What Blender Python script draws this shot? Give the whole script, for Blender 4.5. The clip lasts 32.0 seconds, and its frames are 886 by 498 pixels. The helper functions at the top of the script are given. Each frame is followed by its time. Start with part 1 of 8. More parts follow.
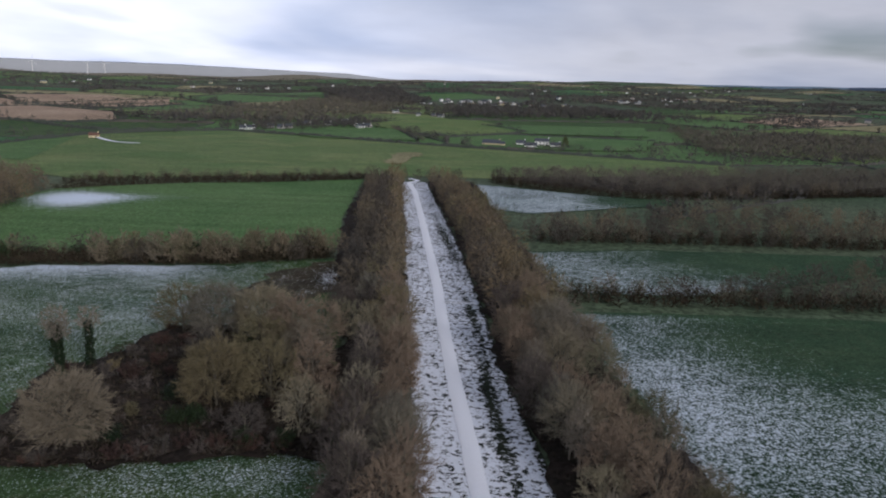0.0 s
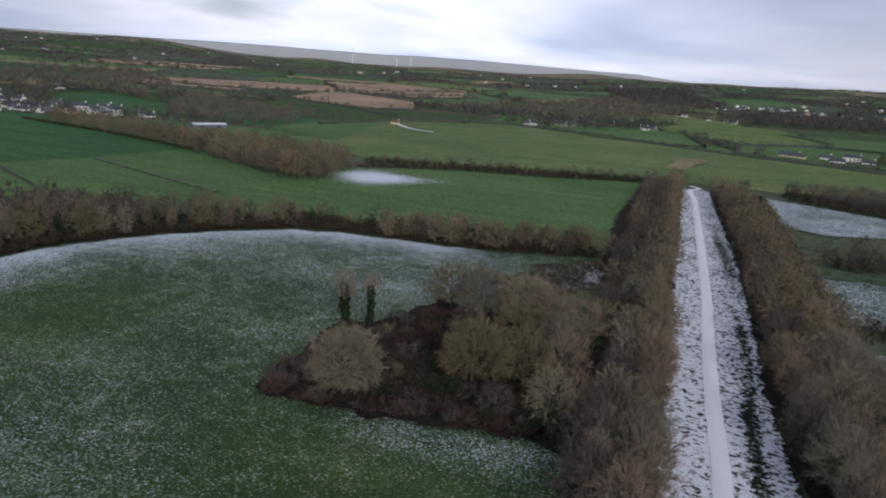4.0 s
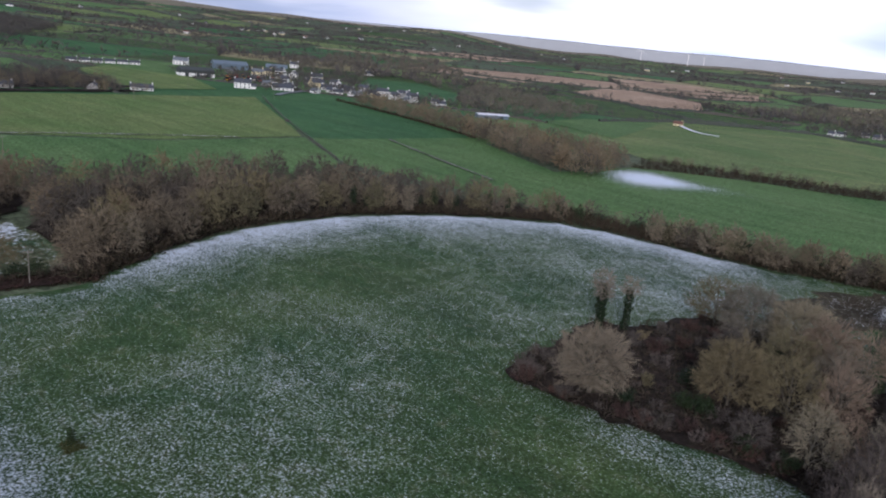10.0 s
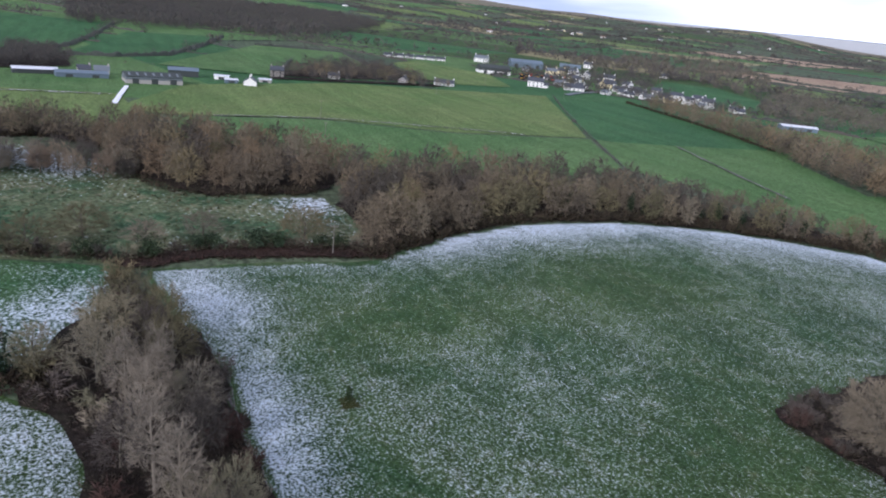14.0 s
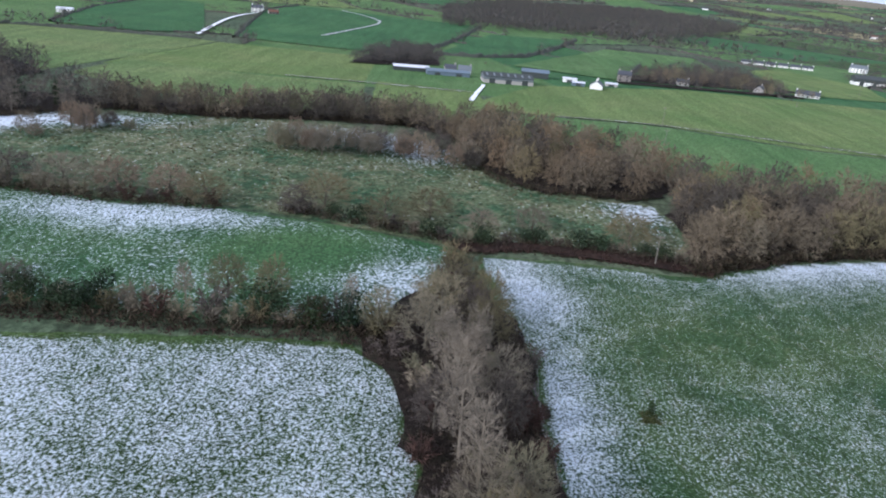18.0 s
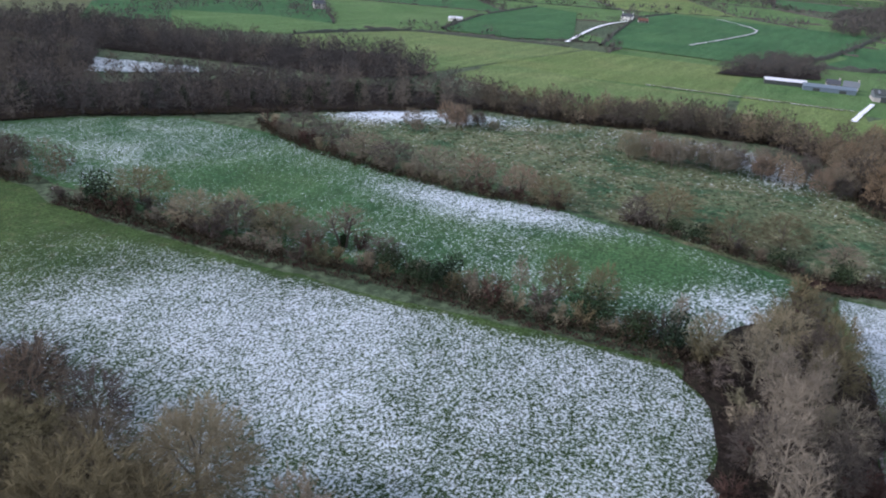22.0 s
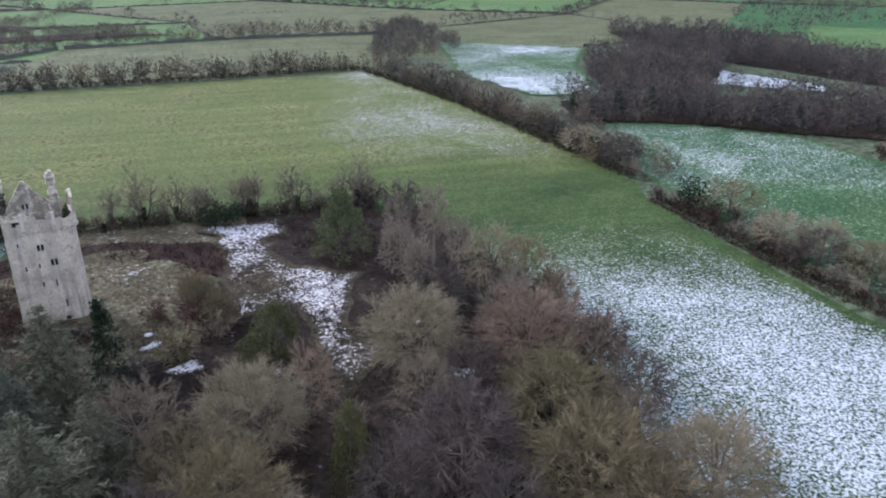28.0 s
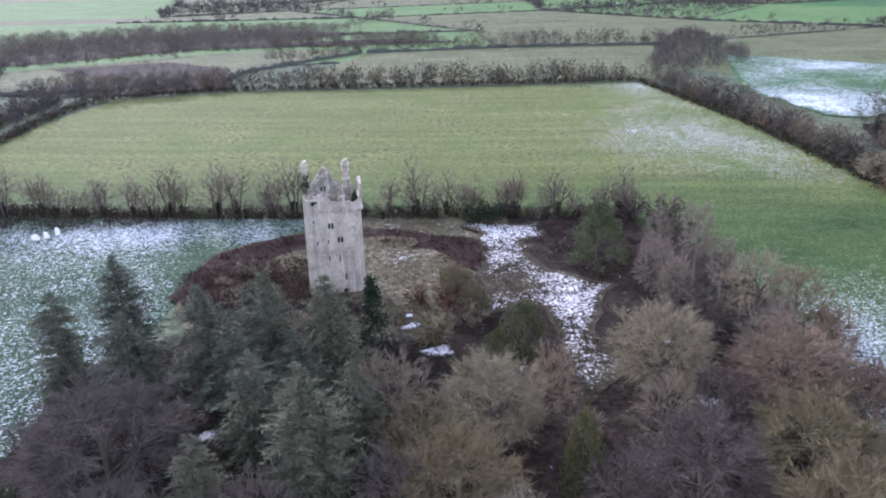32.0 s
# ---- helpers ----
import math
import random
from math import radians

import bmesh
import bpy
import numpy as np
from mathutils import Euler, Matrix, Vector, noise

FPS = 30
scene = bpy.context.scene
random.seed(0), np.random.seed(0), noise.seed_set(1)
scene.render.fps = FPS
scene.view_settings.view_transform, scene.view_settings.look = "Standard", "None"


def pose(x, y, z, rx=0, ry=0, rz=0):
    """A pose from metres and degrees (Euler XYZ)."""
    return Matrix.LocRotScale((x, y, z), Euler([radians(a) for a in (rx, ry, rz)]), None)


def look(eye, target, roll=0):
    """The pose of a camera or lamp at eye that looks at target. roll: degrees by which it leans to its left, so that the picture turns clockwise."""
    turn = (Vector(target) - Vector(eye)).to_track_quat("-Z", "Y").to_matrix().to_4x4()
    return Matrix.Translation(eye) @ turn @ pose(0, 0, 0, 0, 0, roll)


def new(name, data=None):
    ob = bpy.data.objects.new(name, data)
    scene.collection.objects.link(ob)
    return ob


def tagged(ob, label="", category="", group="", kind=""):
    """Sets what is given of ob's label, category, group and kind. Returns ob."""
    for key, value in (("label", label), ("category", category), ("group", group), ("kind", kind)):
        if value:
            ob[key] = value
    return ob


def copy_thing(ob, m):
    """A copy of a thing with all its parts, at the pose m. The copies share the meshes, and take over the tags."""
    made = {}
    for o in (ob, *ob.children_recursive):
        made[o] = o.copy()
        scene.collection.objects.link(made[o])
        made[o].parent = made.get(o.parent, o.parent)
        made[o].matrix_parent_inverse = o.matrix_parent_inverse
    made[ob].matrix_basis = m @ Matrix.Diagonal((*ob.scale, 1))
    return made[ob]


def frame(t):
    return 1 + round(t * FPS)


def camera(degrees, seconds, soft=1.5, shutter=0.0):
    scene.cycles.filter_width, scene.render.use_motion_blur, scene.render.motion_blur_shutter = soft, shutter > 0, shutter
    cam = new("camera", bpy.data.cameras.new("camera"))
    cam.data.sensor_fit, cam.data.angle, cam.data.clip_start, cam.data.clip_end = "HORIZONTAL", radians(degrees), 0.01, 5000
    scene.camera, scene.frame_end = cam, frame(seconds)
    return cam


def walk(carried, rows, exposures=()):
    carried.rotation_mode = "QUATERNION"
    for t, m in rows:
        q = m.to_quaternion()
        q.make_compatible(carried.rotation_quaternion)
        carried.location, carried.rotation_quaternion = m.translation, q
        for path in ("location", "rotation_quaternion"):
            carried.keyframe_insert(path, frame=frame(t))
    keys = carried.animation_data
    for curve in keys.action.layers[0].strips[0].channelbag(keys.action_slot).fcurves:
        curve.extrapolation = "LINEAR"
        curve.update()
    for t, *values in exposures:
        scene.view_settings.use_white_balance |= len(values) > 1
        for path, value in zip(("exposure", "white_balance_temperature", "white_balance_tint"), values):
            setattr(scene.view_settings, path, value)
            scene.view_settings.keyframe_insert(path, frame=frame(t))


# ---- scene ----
cam = camera(62.08, 32.0, soft=2.0)
PATH = [
    (0.0, -0.00, -0.00, 48.00, 77.51, -1.92, 0.43),
    (0.5, 0.02, -0.20, 47.88, 77.48, -2.13, 2.28),
    (1.0, 0.06, -0.39, 47.77, 77.36, -2.39, 4.91),
    (1.5, 0.11, -0.55, 47.69, 77.19, -2.71, 8.00),
    (2.0, 0.17, -0.65, 47.65, 77.04, -2.96, 11.13),
    (2.5, 0.22, -0.73, 47.62, 76.88, -3.19, 14.10),
    (3.0, 0.25, -0.79, 47.59, 76.67, -3.47, 17.27),
    (3.5, 0.27, -0.83, 47.56, 76.50, -3.75, 19.91),
    (5.5, 0.36, -0.88, 47.52, 75.92, -4.49, 26.80),
    (6.0, 0.38, -0.92, 47.51, 75.81, -4.67, 28.10),
    (6.5, 0.41, -1.00, 47.50, 75.66, -4.79, 29.56),
    (7.0, 0.45, -1.13, 47.49, 75.48, -4.99, 31.17),
    (7.5, 0.51, -1.29, 47.50, 75.29, -5.14, 32.91),
    (8.0, 0.58, -1.48, 47.54, 75.12, -5.20, 34.64),
    (8.5, 0.67, -1.63, 47.63, 74.89, -5.28, 36.86),
    (9.0, 0.77, -1.75, 47.76, 74.65, -5.44, 39.21),
    (9.5, 0.89, -1.81, 47.92, 74.43, -5.47, 41.34),
    (10.0, 1.00, -1.82, 48.07, 74.19, -5.57, 43.53),
    (10.5, 1.09, -1.83, 48.19, 73.94, -5.72, 45.92),
    (11.0, 1.17, -1.84, 48.29, 73.68, -5.77, 48.48),
    (11.5, 1.22, -1.88, 48.42, 73.42, -5.89, 50.91),
    (12.0, 1.25, -1.96, 48.58, 73.19, -5.96, 53.24),
    (12.5, 1.31, -2.04, 48.74, 72.90, -5.99, 56.08),
    (13.0, 1.43, -2.09, 48.88, 72.55, -6.02, 59.39),
    (13.5, 1.56, -2.09, 48.98, 72.22, -6.06, 62.48),
    (14.0, 1.67, -2.08, 49.08, 71.89, -6.04, 65.63),
    (14.5, 1.77, -2.07, 49.20, 71.58, -6.00, 68.94),
    (16.5, 2.27, -2.15, 49.60, 70.42, -5.69, 81.43),
    (17.0, 2.45, -2.20, 49.59, 70.13, -5.56, 84.56),
    (17.5, 2.63, -2.25, 49.56, 69.87, -5.45, 87.78),
    (18.0, 2.80, -2.26, 49.56, 69.56, -5.27, 91.68),
    (18.5, 2.98, -2.21, 49.61, 69.17, -4.94, 96.82),
    (19.0, 3.16, -2.12, 49.70, 68.80, -4.59, 101.87),
    (19.5, 3.36, -2.02, 49.82, 68.56, -4.34, 105.50),
    (20.0, 3.59, -1.93, 49.95, 68.42, -4.14, 108.22),
    (20.5, 3.80, -1.86, 50.08, 68.31, -3.98, 110.64),
    (21.0, 3.95, -1.82, 50.22, 68.20, -3.86, 113.07),
    (21.5, 4.08, -1.80, 50.35, 68.12, -3.74, 115.66),
    (22.0, 4.23, -1.78, 50.47, 68.00, -3.54, 118.64),
    (22.5, 4.36, -1.74, 50.58, 67.87, -3.28, 122.04),
    (23.0, 4.43, -1.64, 50.64, 67.76, -3.00, 125.69),
    (23.5, 4.44, -1.51, 50.69, 67.64, -2.70, 129.29),
    (24.0, 4.43, -1.36, 50.73, 67.60, -2.43, 132.55),
    (24.5, 4.45, -1.22, 50.78, 67.58, -2.11, 136.28),
    (25.0, 4.51, -1.11, 50.83, 67.53, -1.76, 139.80),
    (25.5, 4.64, -1.01, 50.90, 67.49, -1.48, 143.35),
    (26.0, 4.82, -0.88, 50.96, 67.47, -1.10, 148.17),
    (26.5, 4.95, -0.73, 50.99, 67.48, -0.70, 152.85),
    (28.5, 5.12, 0.23, 50.85, 67.76, 0.33, 166.56),
    (29.0, 5.18, 0.40, 50.88, 67.88, 0.58, 169.80),
    (29.5, 5.27, 0.55, 50.93, 68.02, 0.75, 173.17),
    (30.0, 5.35, 0.71, 50.99, 68.16, 1.03, 176.67),
    (30.5, 5.40, 0.86, 51.02, 68.29, 1.08, 179.17),
    (31.0, 5.43, 1.00, 51.03, 68.39, 1.18, 181.03),
    (31.5, 5.45, 1.14, 51.01, 68.48, 1.15, 182.66),
    (32.0, 5.46, 1.30, 50.97, 68.58, 1.17, 184.11),
]
walk(cam, [(t, pose(x, y, z, rx, ry, rz)) for t, x, y, z, rx, ry, rz in PATH],
     exposures=[(0.0, -0.86, 5500, 17), (6.0, -0.86, 5450, 18), (9.0, -0.60, 5350, 21), (13.0, -0.17, 5250, 22), (17.0, 0.24, 5180, 17), (22.0, 0.17, 5330, 20), (26.0, 0.30, 5380, 19), (29.0, 0.80, 5180, 27), (32.0, 0.99, 5120, 30)])

# ---- sky and sun ----
SUN_AZ, SUN_EL = radians(214.0), radians(25.0)      # azimuth counted from +y towards -x
SUN_DIR = Vector((-math.sin(SUN_AZ) * math.cos(SUN_EL), math.cos(SUN_AZ) * math.cos(SUN_EL), math.sin(SUN_EL)))


def node(nt, kind, **inputs):
    n = nt.nodes.new(kind)
    for k, v in inputs.items():
        if k in n.inputs:
            n.inputs[k].default_value = v
    return n


def math_node(nt, op, a, b=None, clamp=False):
    n = nt.nodes.new("ShaderNodeMath")
    n.operation, n.use_clamp = op, clamp
    for i, v in enumerate((a, b)):
        if v is None:
            continue
        if isinstance(v, (int, float)):
            n.inputs[i].default_value = v
        else:
            nt.links.new(v, n.inputs[i])
    return n.outputs[0]


def mix_node(nt, fac, a, b):
    n = nt.nodes.new("ShaderNodeMix")
    n.data_type = "RGBA"
    for s, v in ((n.inputs[0], fac), (n.inputs[6], a), (n.inputs[7], b)):
        if isinstance(v, (int, float)):
            s.default_value = v
        elif isinstance(v, tuple):
            s.default_value = (*v, 1) if len(v) == 3 else v
        else:
            nt.links.new(v, s)
    return n.outputs[2]


def build_world():
    w = bpy.data.worlds.new("overcast_sky")
    scene.world = w
    w.use_nodes = True
    nt = w.node_tree
    nt.nodes.clear()
    out = nt.nodes.new("ShaderNodeOutputWorld")
    bg = nt.nodes.new("ShaderNodeBackground")
    sky = nt.nodes.new("ShaderNodeTexSky")
    sky.sky_type, sky.sun_disc = "NISHITA", False
    sky.sun_elevation, sky.sun_rotation = SUN_EL, -SUN_AZ
    co = nt.nodes.new("ShaderNodeTexCoord")
    sep = nt.nodes.new("ShaderNodeSeparateXYZ")
    nt.links.new(co.outputs["Generated"], sep.inputs[0])
    up = math_node(nt, "ADD", math_node(nt, "MAXIMUM", sep.outputs[2], 0.0), 0.16)
    u = math_node(nt, "DIVIDE", sep.outputs[0], up)
    v = math_node(nt, "DIVIDE", sep.outputs[1], up)
    comb = nt.nodes.new("ShaderNodeCombineXYZ")
    nt.links.new(u, comb.inputs[0])
    nt.links.new(v, comb.inputs[1])
    n1 = node(nt, "ShaderNodeTexNoise", Scale=0.42, Detail=4.0, Roughness=0.45, Distortion=0.4)
    nt.links.new(comb.outputs[0], n1.inputs["Vector"])
    n2 = node(nt, "ShaderNodeTexNoise", Scale=1.5, Detail=6.0, Roughness=0.6)
    nt.links.new(comb.outputs[0], n2.inputs["Vector"])
    # glow of the hidden sun through the cloud
    dot = nt.nodes.new("ShaderNodeVectorMath")
    dot.operation = "DOT_PRODUCT"
    nt.links.new(co.outputs["Generated"], dot.inputs[0])
    dot.inputs[1].default_value = SUN_DIR
    glow = math_node(nt, "POWER", math_node(nt, "MAXIMUM", dot.outputs["Value"], 0.0), 9.0)
    thick = nt.nodes.new("ShaderNodeMapRange")
    thick.inputs[1].default_value, thick.inputs[2].default_value = 0.42, 0.62
    nt.links.new(n1.outputs[0], thick.inputs[0])
    cloud = mix_node(nt, thick.outputs[0], (1.08, 1.04, 0.98), (0.60, 0.65, 0.73))
    fine = math_node(nt, "MULTIPLY_ADD", n2.outputs[0], 0.3)
    fine.node.inputs[2].default_value = 0.85
    # a bright break in the cloud above the northern hills, and a paler band low all round
    gap = nt.nodes.new("ShaderNodeVectorMath")
    gap.operation = "DOT_PRODUCT"
    nt.links.new(co.outputs["Generated"], gap.inputs[0])
    gap.inputs[1].default_value = Vector((-math.sin(radians(24)), math.cos(radians(24)), 0.16)).normalized()
    gap_glow = math_node(nt, "POWER", math_node(nt, "MAXIMUM", gap.outputs["Value"], 0.0), 9.0)
    low = math_node(nt, "POWER", math_node(nt, "SUBTRACT", 1.0, math_node(nt, "MAXIMUM", sep.outputs[2], 0.0)), 6.0)
    glow = math_node(nt, "ADD", glow, math_node(nt, "ADD", math_node(nt, "MULTIPLY", gap_glow, 2.1), math_node(nt, "MULTIPLY", low, 0.30)))
    # the unseen sky overhead is dimmed, added to weaken the ambient light
    zenith_dim = nt.nodes.new("ShaderNodeMapRange")
    zenith_dim.inputs[1].default_value, zenith_dim.inputs[2].default_value, zenith_dim.inputs[3].default_value, zenith_dim.inputs[4].default_value = 0.25, 0.75, 1.0, 0.72
    nt.links.new(sep.outputs[2], zenith_dim.inputs[0])
    fine = math_node(nt, "MULTIPLY", fine, zenith_dim.outputs[0])
    lit = math_node(nt, "MULTIPLY", fine, math_node(nt, "ADD", math_node(nt, "MULTIPLY", glow, 0.45), 0.83))
    scaled = nt.nodes.new("ShaderNodeVectorMath")
    scaled.operation = "SCALE"
    nt.links.new(cloud, scaled.inputs[0])
    nt.links.new(lit, scaled.inputs["Scale"])
    dim = nt.nodes.new("ShaderNodeVectorMath")
    dim.operation = "SCALE"
    dim.inputs["Scale"].default_value = 0.09
    nt.links.new(sky.outputs[0], dim.inputs[0])
    cover = nt.nodes.new("ShaderNodeMapRange")
    cover.inputs[1].default_value, cover.inputs[2].default_value = 0.28, 0.40
    nt.links.new(n1.outputs[0], cover.inputs[0])
    col = mix_node(nt, cover.outputs[0], dim.outputs[0], scaled.outputs[0])
    nt.links.new(col, bg.inputs[0])
    bg.inputs[1].default_value = 1.0
    nt.links.new(bg.outputs[0], out.inputs[0])


build_world()
sun = new("sun", bpy.data.lights.new("sun", "SUN"))
sun.data.energy, sun.data.angle, sun.data.color = 3.1, radians(10), (1.0, 0.88, 0.71)
sun.matrix_world = look((0, 0, 100), Vector((0, 0, 100)) - SUN_DIR)


# ---- materials ----
def material(name, rough=0.8, metal=0.0, spec=0.3):
    m = bpy.data.materials.new(name)
    m.use_nodes = True
    nt = m.node_tree
    b = nt.nodes["Principled BSDF"]
    b.inputs["Roughness"].default_value = rough
    b.inputs["Metallic"].default_value = metal
    b.inputs["Specular IOR Level"].default_value = spec
    return m, nt, b


def noise_node(nt, scale, detail=4.0, rough=0.6, vec=None, distort=0.0):
    n = node(nt, "ShaderNodeTexNoise", Scale=scale, Detail=detail, Roughness=rough, Distortion=distort)
    if vec is None:
        vec = nt.nodes.new("ShaderNodeTexCoord").outputs["Object"]
    nt.links.new(vec, n.inputs["Vector"])
    return n.outputs[0]


def ramp(nt, fac, stops):
    n = nt.nodes.new("ShaderNodeValToRGB")
    e = n.color_ramp.elements
    while len(e) < len(stops):
        e.new(0.5)
    for el, (p, c) in zip(e, stops):
        el.position, el.color = p, (*c, 1)
    nt.links.new(fac, n.inputs[0])
    return n.outputs[0]


def bump(nt, b, height, strength=0.4, dist=0.05):
    n = nt.nodes.new("ShaderNodeBump")
    n.inputs["Strength"].default_value, n.inputs["Distance"].default_value = strength, dist
    nt.links.new(height, n.inputs["Height"])
    nt.links.new(n.outputs[0], b.inputs["Normal"])


def span(nt, v, lo, hi):
    n = nt.nodes.new("ShaderNodeMapRange")
    n.inputs[1].default_value, n.inputs[2].default_value = lo, hi
    nt.links.new(v, n.inputs[0])
    return n.outputs[0]


SNOW_TINT = (0.71, 0.785, 0.88)


def field_mat(name, low, high, accent=None, tuft=1.0, patch=0.045, white=SNOW_TINT, alt=None, soft=0.12, clods=0.5):
    """Grass or soil with melting snow; the snow's depth comes from the mesh, its breaking up from the tufts."""
    m, nt, b = material(name, 0.9, spec=0.12)
    co = nt.nodes.new("ShaderNodeTexCoord").outputs["Object"]
    big = noise_node(nt, patch, 4, 0.6, co, 0.6)
    mid = noise_node(nt, 0.35, 4, 0.65, co)
    fine = noise_node(nt, 1.7 * tuft, 5, 0.68, co, 0.25)
    tiny = noise_node(nt, 5.0 * tuft, 3, 0.7, co)
    clod = noise_node(nt, 0.85 * tuft, 3, 0.62, co, 0.5)
    base = mix_node(nt, span(nt, big, 0.33, 0.68), low, high)
    if alt:
        tone = nt.nodes.new("ShaderNodeAttribute")
        tone.attribute_name = "tone"
        base = mix_node(nt, tone.outputs["Fac"], base, mix_node(nt, span(nt, big, 0.33, 0.68), *alt))
        clump = math_node(nt, "MULTIPLY", span(nt, noise_node(nt, 0.75, 3, 0.6, co, 0.4), 0.48, 0.60), span(nt, big, 0.36, 0.60))
        base = mix_node(nt, math_node(nt, "MULTIPLY", math_node(nt, "MULTIPLY", clump, tone.outputs["Fac"]), 0.85), base, (0.070, 0.070, 0.038))
    if accent:
        base = mix_node(nt, math_node(nt, "MULTIPLY", span(nt, mid, 0.52, 0.75), 0.7), base, accent)
    # grass tone falls in the hollows of the noise that also drives the bump
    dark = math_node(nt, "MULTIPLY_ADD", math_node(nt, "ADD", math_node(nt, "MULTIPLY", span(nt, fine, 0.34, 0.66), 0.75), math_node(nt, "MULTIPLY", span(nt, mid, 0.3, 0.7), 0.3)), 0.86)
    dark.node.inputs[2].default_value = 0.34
    drift = nt.nodes.new("ShaderNodeMapping")
    drift.inputs["Rotation"].default_value, drift.inputs["Scale"].default_value = (0, 0, 0.55), (0.012, 0.16, 1.0)
    nt.links.new(co, drift.inputs[0])
    streak = math_node(nt, "MULTIPLY_ADD", span(nt, noise_node(nt, 1.0, 3, 0.55, drift.outputs[0]), 0.35, 0.65), 0.26)
    streak.node.inputs[2].default_value = 0.93
    dark = math_node(nt, "MULTIPLY", dark, streak)
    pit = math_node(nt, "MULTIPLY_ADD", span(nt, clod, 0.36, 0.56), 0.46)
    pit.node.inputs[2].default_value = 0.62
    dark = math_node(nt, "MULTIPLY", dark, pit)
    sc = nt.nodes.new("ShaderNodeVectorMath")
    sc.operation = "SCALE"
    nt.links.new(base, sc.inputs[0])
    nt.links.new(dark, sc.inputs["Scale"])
    at = nt.nodes.new("ShaderNodeAttribute")
    at.attribute_name = "snow"
    d = math_node(nt, "ADD", at.outputs["Fac"], math_node(nt, "MULTIPLY", math_node(nt, "SUBTRACT", big, 0.5), 0.35))
    d = math_node(nt, "ADD", d, math_node(nt, "MULTIPLY", math_node(nt, "SUBTRACT", mid, 0.5), 0.30))
    n = math_node(nt, "ADD", fine, math_node(nt, "MULTIPLY", math_node(nt, "SUBTRACT", tiny, 0.5), 0.40))
    n = math_node(nt, "ADD", n, math_node(nt, "MULTIPLY", math_node(nt, "SUBTRACT", clod, 0.5), clods))
    th = math_node(nt, "SUBTRACT", 0.79, math_node(nt, "MULTIPLY", d, 0.60))
    cover = math_node(nt, "DIVIDE", math_node(nt, "ADD", math_node(nt, "SUBTRACT", n, th), soft / 2 - 0.085), soft, clamp=True)
    some = math_node(nt, "MULTIPLY", at.outputs["Fac"], 12.0, clamp=True)
    cover = math_node(nt, "MULTIPLY", cover, some)
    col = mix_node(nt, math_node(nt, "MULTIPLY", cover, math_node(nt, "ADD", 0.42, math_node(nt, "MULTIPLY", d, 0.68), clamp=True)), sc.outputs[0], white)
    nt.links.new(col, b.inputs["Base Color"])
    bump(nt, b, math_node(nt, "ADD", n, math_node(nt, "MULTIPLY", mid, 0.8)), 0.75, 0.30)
    return m


GRASS_DARK, GRASS, GRASS_LIT = (0.016, 0.040, 0.018), (0.026, 0.062, 0.022), (0.055, 0.095, 0.028)
M_MAIN = field_mat("pasture_with_thawing_snow", (0.045, 0.100, 0.036), (0.092, 0.144, 0.046), (0.133, 0.142, 0.066), 1.8, soft=0.16, clods=0.25)
M_RUSH = field_mat("rushy_grass_under_snow", (0.050, 0.096, 0.030), (0.088, 0.142, 0.043), (0.107, 0.110, 0.054), 1.7, soft=0.16, clods=0.36, alt=((0.130, 0.182, 0.050), (0.225, 0.258, 0.084)))
M_GREEN = field_mat("bright_green_pasture", (0.098, 0.195, 0.063), (0.148, 0.243, 0.088), None, 1.0, 0.02)
M_BROKEN = field_mat("pasture_under_broken_snow", (0.040, 0.088, 0.045), (0.068, 0.121, 0.058), (0.070, 0.090, 0.048), 1.7, soft=0.15)
M_STRIP = field_mat("lush_tussocky_pasture", (0.055, 0.136, 0.053), (0.101, 0.184, 0.072), (0.037, 0.066, 0.030), 1.3, 0.06, soft=0.14)
M_PASTURE = field_mat("olive_winter_pasture", (0.109, 0.138, 0.064), (0.174, 0.191, 0.098), (0.155, 0.147, 0.094), 0.8)
M_DEEP = field_mat("deep_green_winter_crop", (0.054, 0.146, 0.056), (0.080, 0.182, 0.067), None, 1.0, 0.02)
M_LIGHT = field_mat("pale_grazed_pasture", (0.139, 0.224, 0.067), (0.211, 0.266, 0.094), None, 1.0, 0.02)
M_MARSH = field_mat("rough_marsh_grass", (0.051, 0.116, 0.054), (0.193, 0.203, 0.109), (0.280, 0.222, 0.146), 0.7, 0.075)
M_TILL = field_mat("brown_tilled_soil", (0.365, 0.260, 0.175), (0.522, 0.391, 0.275), None, 0.5, 0.01)
M_STUBBLE = field_mat("tan_stubble", (0.262, 0.251, 0.128), (0.371, 0.327, 0.180), None, 0.5, 0.01)
# leaf litter, darkened further to paint in the shade under the trees
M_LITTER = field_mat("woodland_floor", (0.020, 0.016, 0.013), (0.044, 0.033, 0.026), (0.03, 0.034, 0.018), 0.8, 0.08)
M_RIDE = field_mat("dark_ride_grass", (0.018, 0.026, 0.016), (0.044, 0.052, 0.032), (0.045, 0.042, 0.032), 0.75, 0.08, (0.82, 0.85, 0.93), soft=0.075)
M_GLADE = field_mat("dead_glade_grass", (0.045, 0.040, 0.026), (0.095, 0.082, 0.052), (0.05, 0.06, 0.03), 1.2, 0.1, (0.77, 0.79, 0.82))
M_BRACKEN = field_mat("dead_bracken", (0.027, 0.017, 0.014), (0.053, 0.033, 0.025), (0.037, 0.030, 0.021), 0.7, 0.1)
M_HUMMOCK = field_mat("tawny_mound_grass", (0.105, 0.092, 0.055), (0.190, 0.175, 0.112), (0.095, 0.140, 0.062), 1.1, 0.12)
